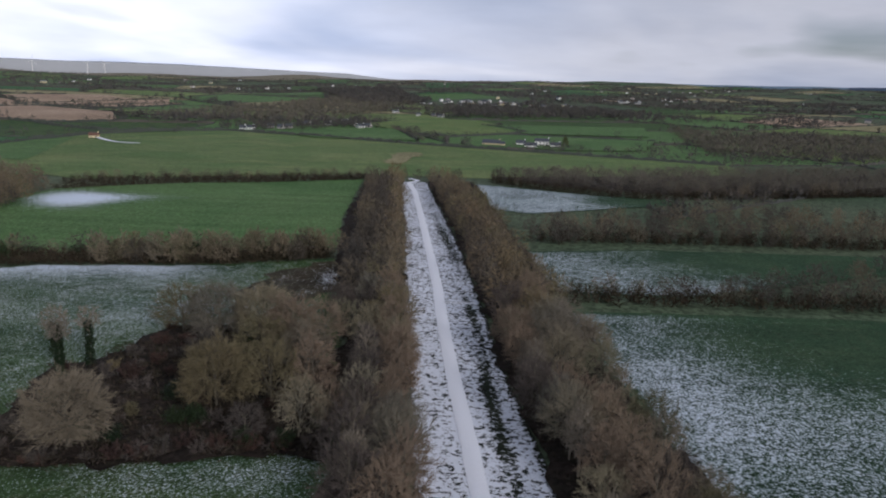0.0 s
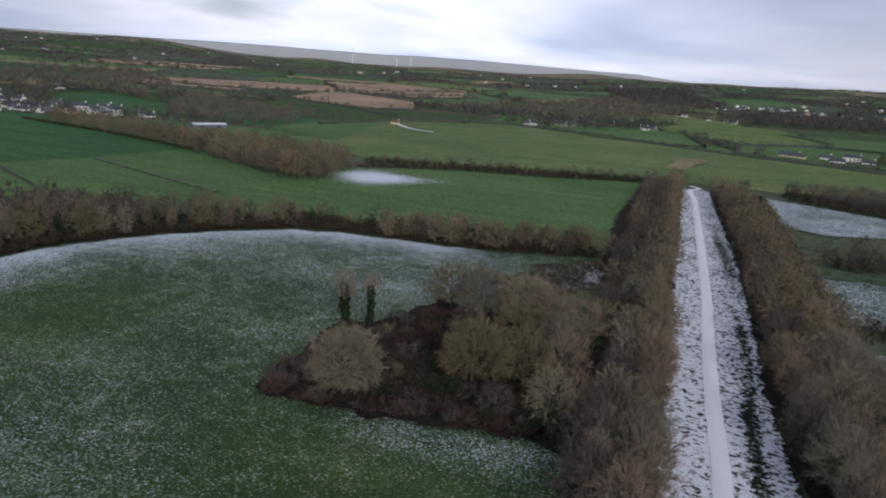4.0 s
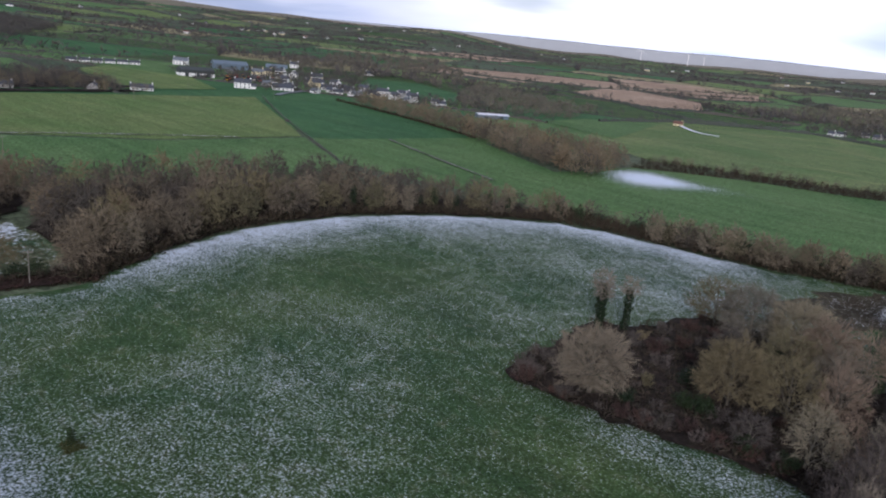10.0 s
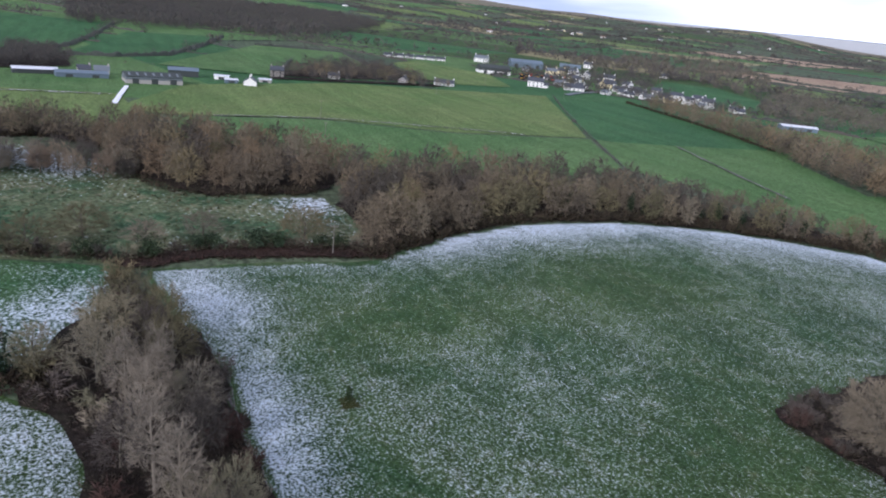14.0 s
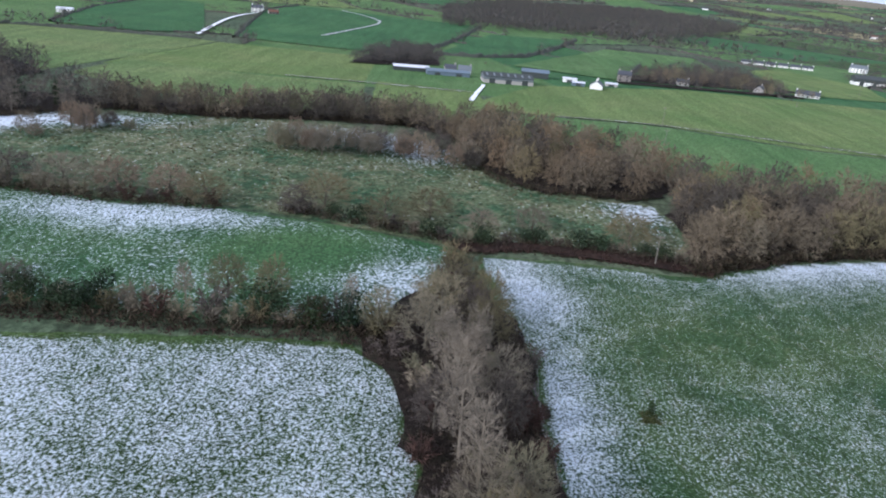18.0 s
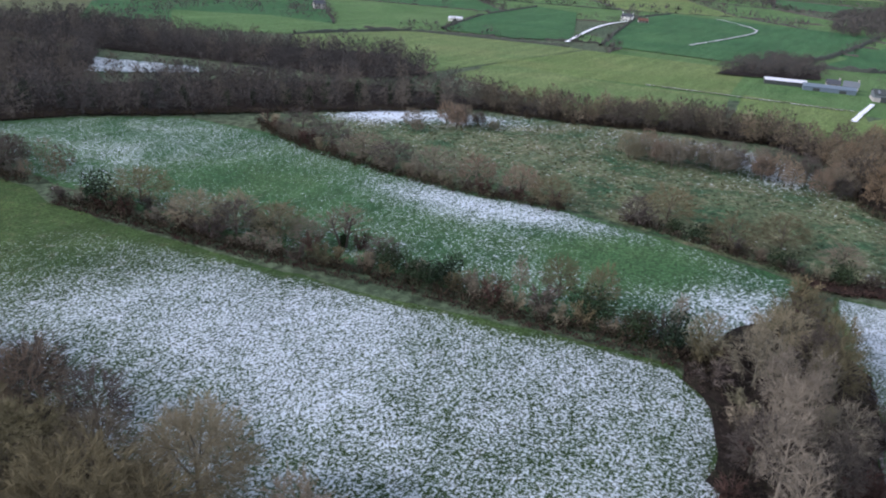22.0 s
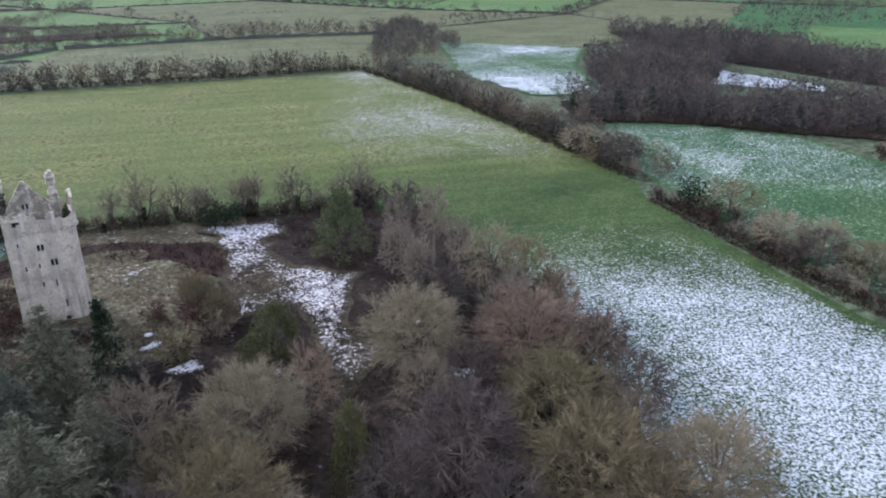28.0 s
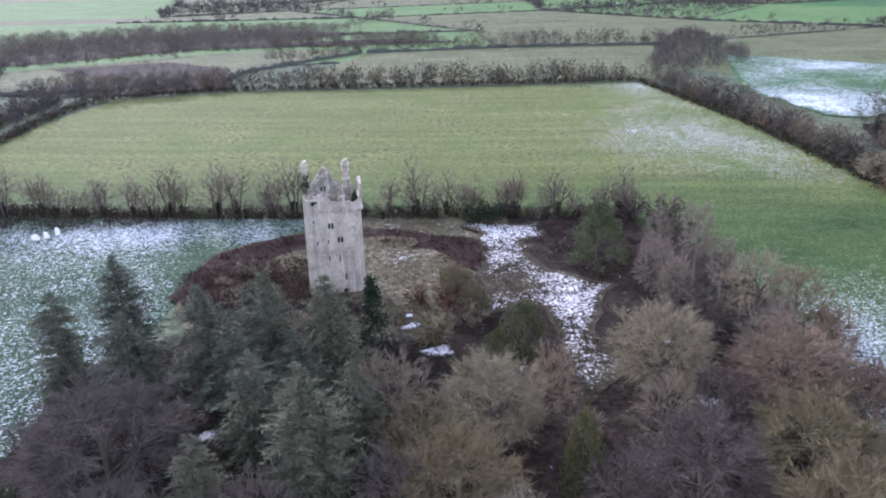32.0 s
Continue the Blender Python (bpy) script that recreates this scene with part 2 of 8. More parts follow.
M_FRESH = field_mat("fresh_grazed_pasture", (0.132, 0.217, 0.073), (0.216, 0.268, 0.103), None, 1.0, 0.02)
# lifted and dulled to paint some haze over the far fields
M_COUNTRY = field_mat("open_country_grass", (0.081, 0.122, 0.069), (0.128, 0.155, 0.093), None, 0.4, 0.01)
M_TRACK = field_mat("snow_on_gravel_track", (0.16, 0.15, 0.14), (0.24, 0.23, 0.21), None, 1.0, 0.1, (0.90, 0.92, 0.98))


def twig_mat(name, stops, rough=0.85, islands=False):
    m, nt, b = material(name, rough, spec=0.15)
    if islands == "tint":
        at = nt.nodes.new("ShaderNodeAttribute")
        at.attribute_name = "tint"
        r = at.outputs["Fac"]
    elif islands:
        r = nt.nodes.new("ShaderNodeNewGeometry").outputs["Random Per Island"]
    else:
        r = nt.nodes.new("ShaderNodeObjectInfo").outputs["Random"]
    c = ramp(nt, r, stops)
    v = noise_node(nt, 0.9, 3, 0.6)
    sc = nt.nodes.new("ShaderNodeVectorMath")
    sc.operation = "SCALE"
    nt.links.new(c, sc.inputs[0])
    f = math_node(nt, "MULTIPLY_ADD", v, 0.9)
    f.node.inputs[2].default_value = 0.36
    nt.links.new(f, sc.inputs["Scale"])
    nt.links.new(sc.outputs[0], b.inputs["Base Color"])
    return m


M_TWIG = twig_mat("bare_brown_twigs", [(0.0, (0.174, 0.155, 0.115)), (0.3, (0.281, 0.239, 0.171)), (0.55, (0.208, 0.194, 0.154)), (0.8, (0.328, 0.287, 0.190)), (1.0, (0.231, 0.222, 0.144))])
M_RUSSET = twig_mat("russet_twigs", [(0.0, (0.319, 0.246, 0.176)), (0.5, (0.242, 0.186, 0.135)), (1.0, (0.357, 0.288, 0.201))])
M_OLIVE = twig_mat("mossy_olive_twigs", [(0.0, (0.184, 0.169, 0.093)), (0.5, (0.238, 0.194, 0.111)), (1.0, (0.135, 0.132, 0.075))])
M_PALE = twig_mat("pale_grey_twigs", [(0.0, (0.322, 0.279, 0.212)), (1.0, (0.268, 0.235, 0.185))])
M_PURPLE = twig_mat("dark_purple_brown_twigs", [(0.0, (0.113, 0.099, 0.087)), (0.5, (0.137, 0.114, 0.098)), (1.0, (0.108, 0.099, 0.084))])
M_BARK = twig_mat("grey_brown_bark", [(0.0, (0.121, 0.108, 0.082)), (1.0, (0.181, 0.167, 0.129))])
M_IVY = twig_mat("dark_ivy_leaves", [(0.0, (0.020, 0.037, 0.018)), (1.0, (0.035, 0.055, 0.022))], 0.5)
M_NEEDLE = twig_mat("grey_green_needles", [(0.0, (0.117, 0.136, 0.091)), (0.5, (0.151, 0.164, 0.106)), (1.0, (0.102, 0.127, 0.091))])
M_YEW = twig_mat("dark_yew_foliage", [(0.0, (0.123, 0.152, 0.073)), (1.0, (0.174, 0.196, 0.087))])
M_EVER = twig_mat("olive_evergreen_leaves", [(0.0, (0.073, 0.092, 0.034)), (1.0, (0.126, 0.127, 0.052))], 0.6)
M_SCRUB = twig_mat("mixed_hedge_twigs", [(0.0, (0.043, 0.034, 0.025)), (0.35, (0.082, 0.061, 0.041)), (0.6, (0.031, 0.037, 0.019)), (0.8, (0.099, 0.076, 0.048)), (1.0, (0.071, 0.060, 0.036))], 0.85, True)
M_BRAMBLE = twig_mat("brown_bramble", [(0.0, (0.051, 0.039, 0.030)), (0.5, (0.090, 0.070, 0.051)), (0.8, (0.044, 0.044, 0.025)), (1.0, (0.109, 0.086, 0.059))], 0.85, True)
M_BRACKEN_TWIG = twig_mat("reddish_bramble", [(0.0, (0.052, 0.028, 0.024)), (0.5, (0.086, 0.055, 0.042)), (1.0, (0.040, 0.032, 0.024))], 0.85, True)
# far twig colours are lifted and greyed to paint in distance haze
M_FARWOOD = twig_mat("distant_bare_woodland", [(0.0, (0.138, 0.129, 0.115)), (0.5, (0.211, 0.183, 0.146)), (0.8, (0.147, 0.155, 0.104)), (1.0, (0.265, 0.224, 0.163))], 0.9, True)
M_FARTREE = twig_mat("dark_distant_trees", [(0.0, (0.076, 0.081, 0.086)), (0.5, (0.124, 0.113, 0.103)), (0.8, (0.172, 0.149, 0.120)), (1.0, (0.090, 0.101, 0.084))], 0.9, True)
M_FARHEDGE = twig_mat("dark_far_hedge", [(0.0, (0.085, 0.091, 0.080)), (0.5, (0.122, 0.113, 0.095)), (1.0, (0.089, 0.105, 0.084))], 0.9, True)
M_GROVE = twig_mat("bare_woodland_twigs", [(0.0, (0.095, 0.087, 0.075)), (0.1, (0.137, 0.119, 0.096)), (0.22, (0.112, 0.100, 0.081)), (0.35, (0.252, 0.204, 0.136)), (0.5, (0.174, 0.150, 0.106)), (0.6, (0.274, 0.204, 0.128)), (0.72, (0.245, 0.211, 0.114)), (0.85, (0.168, 0.157, 0.089)), (0.92, (0.307, 0.255, 0.168)), (1.0, (0.252, 0.217, 0.154))], 0.85, "tint")
# greyer copy of the woodland twigs for the western and southern woods
M_GREYGROVE = twig_mat("grey_woodland_twigs", [(0.0, (0.080, 0.076, 0.074)), (0.3, (0.120, 0.110, 0.099)), (0.5, (0.165, 0.145, 0.120)), (0.75, (0.145, 0.138, 0.103)), (1.0, (0.200, 0.173, 0.138))], 0.85, "tint")
M_CLUMP = twig_mat("dark_rush_clumps", [(0.0, (0.034, 0.052, 0.024)), (0.6, (0.060, 0.078, 0.034)), (1.0, (0.095, 0.092, 0.050))], 0.9, True)
M_REDTWIG = twig_mat("reddish_brown_twigs", [(0.0, (0.085, 0.052, 0.042)), (0.5, (0.115, 0.070, 0.054)), (1.0, (0.072, 0.048, 0.042))])
M_TUFT = twig_mat("tawny_grass_tufts", [(0.0, (0.10, 0.12, 0.05)), (0.5, (0.20, 0.17, 0.10)), (1.0, (0.15, 0.13, 0.08))], 0.9, True)


def plain(name, col, rough=0.7, metal=0.0, var=0.25, scale=1.2, grain=9.0, spec=0.3, relief=0.02):
    m, nt, b = material(name, rough, metal, spec)
    a = noise_node(nt, scale, 5, 0.65)
    g = noise_node(nt, grain, 3, 0.6)
    s = math_node(nt, "ADD", math_node(nt, "MULTIPLY", a, 1.4 * var), math_node(nt, "MULTIPLY", g, 0.6 * var))
    s = math_node(nt, "ADD", s, 1.0 - var)
    sc = nt.nodes.new("ShaderNodeVectorMath")
    sc.operation = "SCALE"
    sc.inputs[0].default_value = col
    nt.links.new(s, sc.inputs["Scale"])
    nt.links.new(sc.outputs[0], b.inputs["Base Color"])
    bump(nt, b, g, 0.4, relief)
    return m


M_WHITE = plain("white_painted_render", (0.86, 0.85, 0.81), 0.8, var=0.12)
M_CREAM = plain("cream_painted_render", (0.72, 0.62, 0.38), 0.8, var=0.12)
M_GREYWALL = plain("grey_render", (0.42, 0.40, 0.37), 0.85, var=0.2)
M_RUBBLE = plain("old_grey_stonework", (0.30, 0.28, 0.25), 0.9, var=0.4, scale=2.0)
M_SLATE = plain("dark_slate_roof", (0.075, 0.082, 0.098), 0.55, var=0.3, scale=0.8)
M_TIN = plain("galvanised_roof_sheet", (0.20, 0.225, 0.245), 0.45, 0.4, var=0.22, scale=0.5)
M_BLUETIN = plain("blue_grey_roof_sheet", (0.165, 0.215, 0.265), 0.5, 0.2, var=0.18, scale=0.4)
M_SNOWROOF = plain("snow_covered_sheet", (0.70, 0.72, 0.78), 0.8, var=0.12)
M_SHED = plain("dark_shed_cladding", (0.060, 0.070, 0.068), 0.7, var=0.25)
M_GLASS = plain("dark_window_glass", (0.02, 0.024, 0.03), 0.1, var=0.1, spec=0.6)
M_WOODPOLE = plain("weathered_timber", (0.21, 0.19, 0.16), 0.85, var=0.3, scale=3.0)
M_RED = plain("red_machinery_paint", (0.45, 0.055, 0.03), 0.5, var=0.2)
M_YELLOW = plain("yellow_machinery_paint", (0.55, 0.33, 0.03), 0.5, var=0.2)
M_TYRE = plain("black_rubber", (0.03, 0.03, 0.03), 0.8, var=0.2)
M_ROOFRED = plain("brown_tile_roof", (0.16, 0.085, 0.06), 0.75, var=0.3)
# distance haze is painted into the base colours of the far hills
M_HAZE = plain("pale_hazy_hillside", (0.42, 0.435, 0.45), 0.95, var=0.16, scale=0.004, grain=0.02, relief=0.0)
M_BLUEHILL = plain("haze_blue_hillside", (0.062, 0.090, 0.140), 0.95, var=0.15, scale=0.004, grain=0.02, relief=0.0)
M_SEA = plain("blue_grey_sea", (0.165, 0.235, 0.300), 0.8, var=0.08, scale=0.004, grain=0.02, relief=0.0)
M_MOOR = plain("tawny_moorland", (0.190, 0.170, 0.115), 0.95, var=0.35, scale=0.008, grain=0.05, relief=0.0)
M_STONESNOW = plain("snow_capped_boulder", (0.72, 0.75, 0.80), 0.8, var=0.25)
M_TARMAC = plain("wet_tarmac", (0.09, 0.095, 0.10), 0.35, var=0.3)


def stone_mat(name, grime=0.54):
    m, nt, b = material(name, 0.92, spec=0.2)
    co = nt.nodes.new("ShaderNodeTexCoord").outputs["Object"]
    mp = nt.nodes.new("ShaderNodeMapping")
    mp.inputs["Scale"].default_value = (1.0, 1.0, 1.7)
    nt.links.new(co, mp.inputs[0])
    vo = node(nt, "ShaderNodeTexVoronoi", Scale=2.6, Randomness=0.85)
    nt.links.new(mp.outputs[0], vo.inputs["Vector"])
    ed = nt.nodes.new("ShaderNodeTexVoronoi")
    ed.feature = "DISTANCE_TO_EDGE"
    ed.inputs["Scale"].default_value, ed.inputs["Randomness"].default_value = 2.6, 0.85
    nt.links.new(mp.outputs[0], ed.inputs["Vector"])
    big = noise_node(nt, 0.35, 5, 0.65, co)
    fine = noise_node(nt, 7.0, 4, 0.65, co)
    tone = math_node(nt, "ADD", math_node(nt, "MULTIPLY", vo.outputs["Distance"], 0.5), math_node(nt, "MULTIPLY", fine, 0.6))
    c = ramp(nt, tone, [(0.15, (0.38, 0.350, 0.27)), (0.5, (0.64, 0.600, 0.475)), (0.85, (0.84, 0.800, 0.67))])
    c = mix_node(nt, math_node(nt, "MULTIPLY", span(nt, big, 0.44, 0.66), 0.72), c, (0.30, 0.27, 0.215))
    c = mix_node(nt, math_node(nt, "MULTIPLY", math_node(nt, "SUBTRACT", 1.0, span(nt, ed.outputs["Distance"], 0.0, 0.09)), 0.45), c, (0.17, 0.155, 0.135))
    mp2 = nt.nodes.new("ShaderNodeMapping")
    mp2.inputs["Scale"].default_value = (1.1, 1.1, 0.12)
    nt.links.new(co, mp2.inputs[0])
    run = noise_node(nt, 1.0, 5, 0.7, mp2.outputs[0])
    c = mix_node(nt, math_node(nt, "MULTIPLY", span(nt, run, 0.48, 0.68), 0.58), c, (0.23, 0.215, 0.17))
    moss = noise_node(nt, 1.1, 5, 0.7, co, 0.5)
    c = mix_node(nt, math_node(nt, "MULTIPLY", span(nt, moss, grime, grime + 0.14), 0.72), c, (0.13, 0.125, 0.09))
    c = mix_node(nt, math_node(nt, "MULTIPLY", span(nt, noise_node(nt, 0.8, 4, 0.6, mp2.outputs[0]), 0.56, 0.74), 0.5), c, (0.76, 0.74, 0.69))
    nt.links.new(c, b.inputs["Base Color"])
    bump(nt, b, math_node(nt, "ADD", span(nt, ed.outputs["Distance"], 0.0, 0.12), fine), 0.8, 0.08)
    return m


M_STONE = stone_mat("pale_limestone_rubble", 0.57)
M_OLDSTONE = stone_mat("grimy_limestone_rubble", 0.38)
# paler stone that paints the strong light on the machicolation cheeks
M_LITCHEEK = plain("limestone_painted_lit", (0.60, 0.58, 0.51), 0.9, var=0.25, scale=2.5)


# ---- helpers for meshes ----
def np_mesh(name, V, T, mat, smooth=False):
    """A mesh from arrays of vertices and triangles."""
    V, T = np.asarray(V, np.float32), np.asarray(T, np.int32)
    me = bpy.data.meshes.new(name)
    me.vertices.add(len(V))
    me.vertices.foreach_set("co", V.ravel())
    me.loops.add(T.size)
    me.loops.foreach_set("vertex_index", T.ravel())
    me.polygons.add(len(T))
    me.polygons.foreach_set("loop_start", np.arange(0, T.size, T.shape[1], dtype=np.int32))
    if smooth:
        me.polygons.foreach_set("use_smooth", np.ones(len(T), bool))
    me.update(calc_edges=True)
    me.materials.append(mat)
    return me


def part(name, bm, mat, parent=None, label=""):
    """One mesh object under a thing or a part, from a bmesh or a ready mesh."""
    if isinstance(bm, bmesh.types.BMesh):
        me = bpy.data.meshes.new(name)
        bm.to_mesh(me)
        bm.free()
        me.materials.append(mat)
    else:
        me = bm
    ob = new(name, me)
    ob.parent = parent
    return tagged(ob, label) if label else ob


def thing(name, label, category, group="", at=(0, 0, 0), turn=0.0):
    ob = new(name)
    ob.empty_display_size = 0.5
    ob.matrix_basis = pose(*at, 0, 0, turn)
    return tagged(ob, label, category, group)


def box(bm, x0, x1, y0, y1, z0, z1, bevel=0.0):
    r = bmesh.ops.create_cube(bm, size=1.0)
    bmesh.ops.scale(bm, vec=(x1 - x0, y1 - y0, z1 - z0), verts=r["verts"])
    bmesh.ops.translate(bm, vec=((x0 + x1) / 2, (y0 + y1) / 2, (z0 + z1) / 2), verts=r["verts"])
    if bevel:
        es = list({e for v in r["verts"] for e in v.link_edges})
        bmesh.ops.bevel(bm, geom=es, offset=bevel, segments=1, affect="EDGES")


def box_bm(*a, bevel=0.0):
    bm = bmesh.new()
    box(bm, *a, bevel=bevel)
    return bm


def rise(x, y):
    """Height of the land: level round the middle, climbing slowly to rolling far country."""
    r = np.hypot(x, y)
    swell = np.clip((r - 1350.0) / 900.0, 0, 1)
    roll = 8.0 * np.sin(x / 330.0 + 1.3) * np.sin(y / 285.0 + 0.4) + 5.5 * np.sin((x + 0.7 * y) / 171.0) + 3.0 * np.sin((0.8 * y - x) / 96.0 + 2.0)
    # the northern country stays low
    az = np.degrees(np.arctan2(-np.asarray(x, float), np.asarray(y, float)))
    dip = np.interp(az, (-8.0, 5.0, 22.0, 34.0, 43.0), (0.0, 26.0, 46.0, 50.0, 0.0))
    far = np.clip((r - 1500.0) / 3000.0, 0, 1)
    return 95.0 * (np.maximum(0.0, r - 600.0) / 4200.0) ** 1.3 + swell * roll - dip * far * far * (3.0 - 2.0 * far)


def inside(P, poly):
    x, y = P[:, 0], P[:, 1]
    c = np.zeros(len(P), bool)
    for (x0, y0), (x1, y1) in zip(poly, np.roll(poly, -1, 0)):
        if y0 == y1:
            continue
        c ^= ((y0 > y) != (y1 > y)) & (x < (x1 - x0) * (y - y0) / (y1 - y0) + x0)
    return c


def nearest(P, line, closed=True):
    """Nearest point on a line of points, and the distance to it."""
    A = np.asarray(line, float)
    B = np.roll(A, -1, 0) if closed else A[1:]
    A = A if closed else A[:-1]
    best, bd = np.zeros_like(P), np.full(len(P), 1e9)
    for a, b in zip(A, B):
        ab = b - a
        t = np.clip(((P - a) @ ab) / max(ab @ ab, 1e-9), 0, 1)
        q = a + t[:, None] * ab
        d = np.hypot(*(P - q).T)
        m = d < bd
        best[m], bd[m] = q[m], d[m]
    return best, bd


def curve_through(pts, closed=False, n=6):
    """Catmull-Rom curve through a few points."""
    P = np.asarray(pts, float)
    N = len(P)
    out = []
    for i in range(N if closed else N - 1):
        p0, p1, p2, p3 = (P[(i + k) % N] if closed else P[min(max(i + k, 0), N - 1)] for k in (-1, 0, 1, 2))
        for j in range(n):
            t = j / n
            out.append(0.5 * (2 * p1 + (p2 - p0) * t + (2 * p0 - 5 * p1 + 4 * p2 - p3) * t ** 2 + (3 * p1 - p0 - 3 * p2 + p3) * t ** 3))
    if not closed:
        out.append(P[-1])
    return np.array(out)


def along(pts, step, rng=None, jitter=0.0, n=4):
    """Points at even steps along a curve."""
    C = curve_through(pts, n=n) if len(pts) > 2 else np.asarray(pts, float)
    L = np.r_[0, np.cumsum(np.hypot(*np.diff(C, axis=0).T))]
    s = np.arange(0, L[-1], step)
    if rng is not None:
        s = np.clip(s + rng.uniform(-jitter, jitter, len(s)), 0, L[-1])
    return np.c_[np.interp(s, L, C[:, 0]), np.interp(s, L, C[:, 1])]


FIELD_POLYS = []


def field(name, pts, mat, label, snow=0.0, blobs=(), edge=None, step=4.0, lift=0.05, smooth=0, category="field", keep=True, rough=0.7, fade=0.8, tone=None, snow_at=None):
    """A sheet of ground laid on the land. snow: its share everywhere; blobs: (x, y, radius along, radius across, turn, share);
    edge: (line, width, share) for snow lying along a line."""
    poly = curve_through(pts, True, smooth) if smooth else np.asarray(pts, float)
    # uneven edges
    ring = []
    for a, b in zip(poly, np.roll(poly, -1, 0)):
        n = max(1, int(np.hypot(*(b - a)) / max(2.5, step)))
        ring += [a + (b - a) * k / n for k in range(n)]
    poly = np.array([q + rough * np.array([noise.noise(Vector((q[0] * 0.23, q[1] * 0.23, 1.0))), noise.noise(Vector((q[0] * 0.23, q[1] * 0.23, 9.0)))]) * 1.6 for q in ring])
    if keep:
        FIELD_POLYS.append(poly)
    lo, hi = poly.min(0) - step, poly.max(0) + step
    xs, ys = np.arange(lo[0], hi[0] + step, step), np.arange(lo[1], hi[1] + step, step)
    gx, gy = np.meshgrid(xs, ys, indexing="ij")
    P = np.c_[gx.ravel(), gy.ravel()]
    ins = inside(P, poly)
    nx, ny = len(xs), len(ys)
    idx = np.arange(nx * ny).reshape(nx, ny)
    q = np.stack([idx[:-1, :-1], idx[1:, :-1], idx[1:, 1:], idx[:-1, 1:]], -1).reshape(-1, 4)
    q = q[ins[q].any(1)]
    used = np.unique(q)
    out = used[~ins[used]]
    if len(out):
        P[out] = nearest(P[out], poly)[0]
    remap = np.zeros(nx * ny, int)
    remap[used] = np.arange(len(used))
    P, q = P[used], remap[q]
    z = rise(P[:, 0], P[:, 1]) + lift + 0.006 * len(FIELD_POLYS)
    me = np_mesh(name, np.c_[P, z], q, mat)
    s = np.full(len(P), float(snow))
    for bx, by, ra, rb, turn, share in blobs:
        c, sn = math.cos(radians(turn)), math.sin(radians(turn))
        dx, dy = P[:, 0] - bx, P[:, 1] - by
        s += share * np.exp(-(((dx * c + dy * sn) / ra) ** 2 + ((dy * c - dx * sn) / rb) ** 2))
    if snow_at:
        s += snow_at(P[:, 0], P[:, 1])
    for line, width, share in edge or ():
        s += share * np.exp(-(nearest(P, curve_through(line), False)[1] / width) ** 2)
    if fade:
        s -= 0.45 * np.clip(1 - nearest(P, poly)[1] / fade, 0, 1)
    at = me.attributes.new("snow", "FLOAT", "POINT")
    at.data.foreach_set("value", np.clip(s, 0, 1.2).astype(np.float32))
    if tone:
        at = me.attributes.new("tone", "FLOAT", "POINT")
        at.data.foreach_set("value", tone(P[:, 0], P[:, 1]).astype(np.float32))
    return tagged(new(name, me), label, category, kind="structure")


def strip(name, pts, width, mat, label, snow=1.0, lift=0.10, category="track", wobble=0.12, seed=1):
    rng = np.random.default_rng(seed)
    C = along(pts, 2.5)
    d = np.gradient(C, axis=0)
    d /= np.hypot(*d.T)[:, None]
    nrm = np.c_[-d[:, 1], d[:, 0]]
    offs = np.array([-1.0, -0.8, 0.0, 0.8, 1.0]) * width / 2
    zs = np.array([0.0, 0.06, 0.09, 0.06, 0.0])
    V = []
    for k, o in enumerate(offs):
        w = rng.normal(0, wobble, len(C)) if k in (0, 4) else np.zeros(len(C))
        Q = C + nrm * (o + w)[:, None]
        V.append(np.c_[Q, rise(Q[:, 0], Q[:, 1]) + lift + zs[k]])
    V = np.stack(V, 1).reshape(-1, 3)
    q = [[i * 5 + k, i * 5 + k + 1, i * 5 + k + 6, i * 5 + k + 5] for i in range(len(C) - 1) for k in range(4)]
    me = np_mesh(name, V, q, mat)
    at = me.attributes.new("snow", "FLOAT", "POINT")
    at.data.foreach_set("value", np.full(len(V), snow, np.float32))
    return tagged(new(name, me), label, category, kind="structure")


# ---- the land ----
def ground():
    radii = [0.0] + list(np.geomspace(25, 4960, 90))
    n = 160
    V, T = [(0, 0, -0.02)], []
    for r in radii[1:]:
        for k in range(n):
            a = 2 * math.pi * k / n
            x, y = r * math.cos(a), r * math.sin(a)
            V.append((x, y, float(rise(x, y)) - 0.02 - 14.0 * min(1.0, max(0.0, (r - 1000.0) / 400.0)) * min(1.0, max(0.0, (4700.0 - r) / 60.0))))
    for k in range(n):
        T.append((0, 1 + k, 1 + (k + 1) % n))
    for i in range(len(radii) - 2):
        a, b = 1 + i * n, 1 + (i + 1) * n
        for k in range(n):
            k2 = (k + 1) % n
            T += [(a + k, b + k, b + k2), (a + k, b + k2, a + k2)]
    tagged(new("ground", np_mesh("ground", V, T, M_COUNTRY)), "wide green farmland reaching to the horizon", "ground", kind="structure")


ground()

# edges shared by fields, hedges and woods
MAIN_FAR = [(-129, 5), (-130, 25), (-128, 46), (-133, 55), (-142, 71), (-148, 87), (-150, 104), (-149, 122), (-144, 138), (-136, 153), (-126, 166), (-115, 177), (-103, 182), (-90, 184), (-73, 186), (-58, 189), (-44, 194), (-30, 200)]
HEDGE_TWO = [(-55, -328), (-61, -303), (-73, -247), (-78, -212), (-82, -176), (-86, -146)]
HEDGE_TWO_B = [(-83, -132), (-84, -110), (-85, -90), (-88, -70), (-90, -52), (-90, -36), (-92, -18), (-90, -8)]
HEDGE_THREE = [(-160, -150), (-149, -128), (-143, -101), (-141, -84), (-140, -67), (-143, -48)]
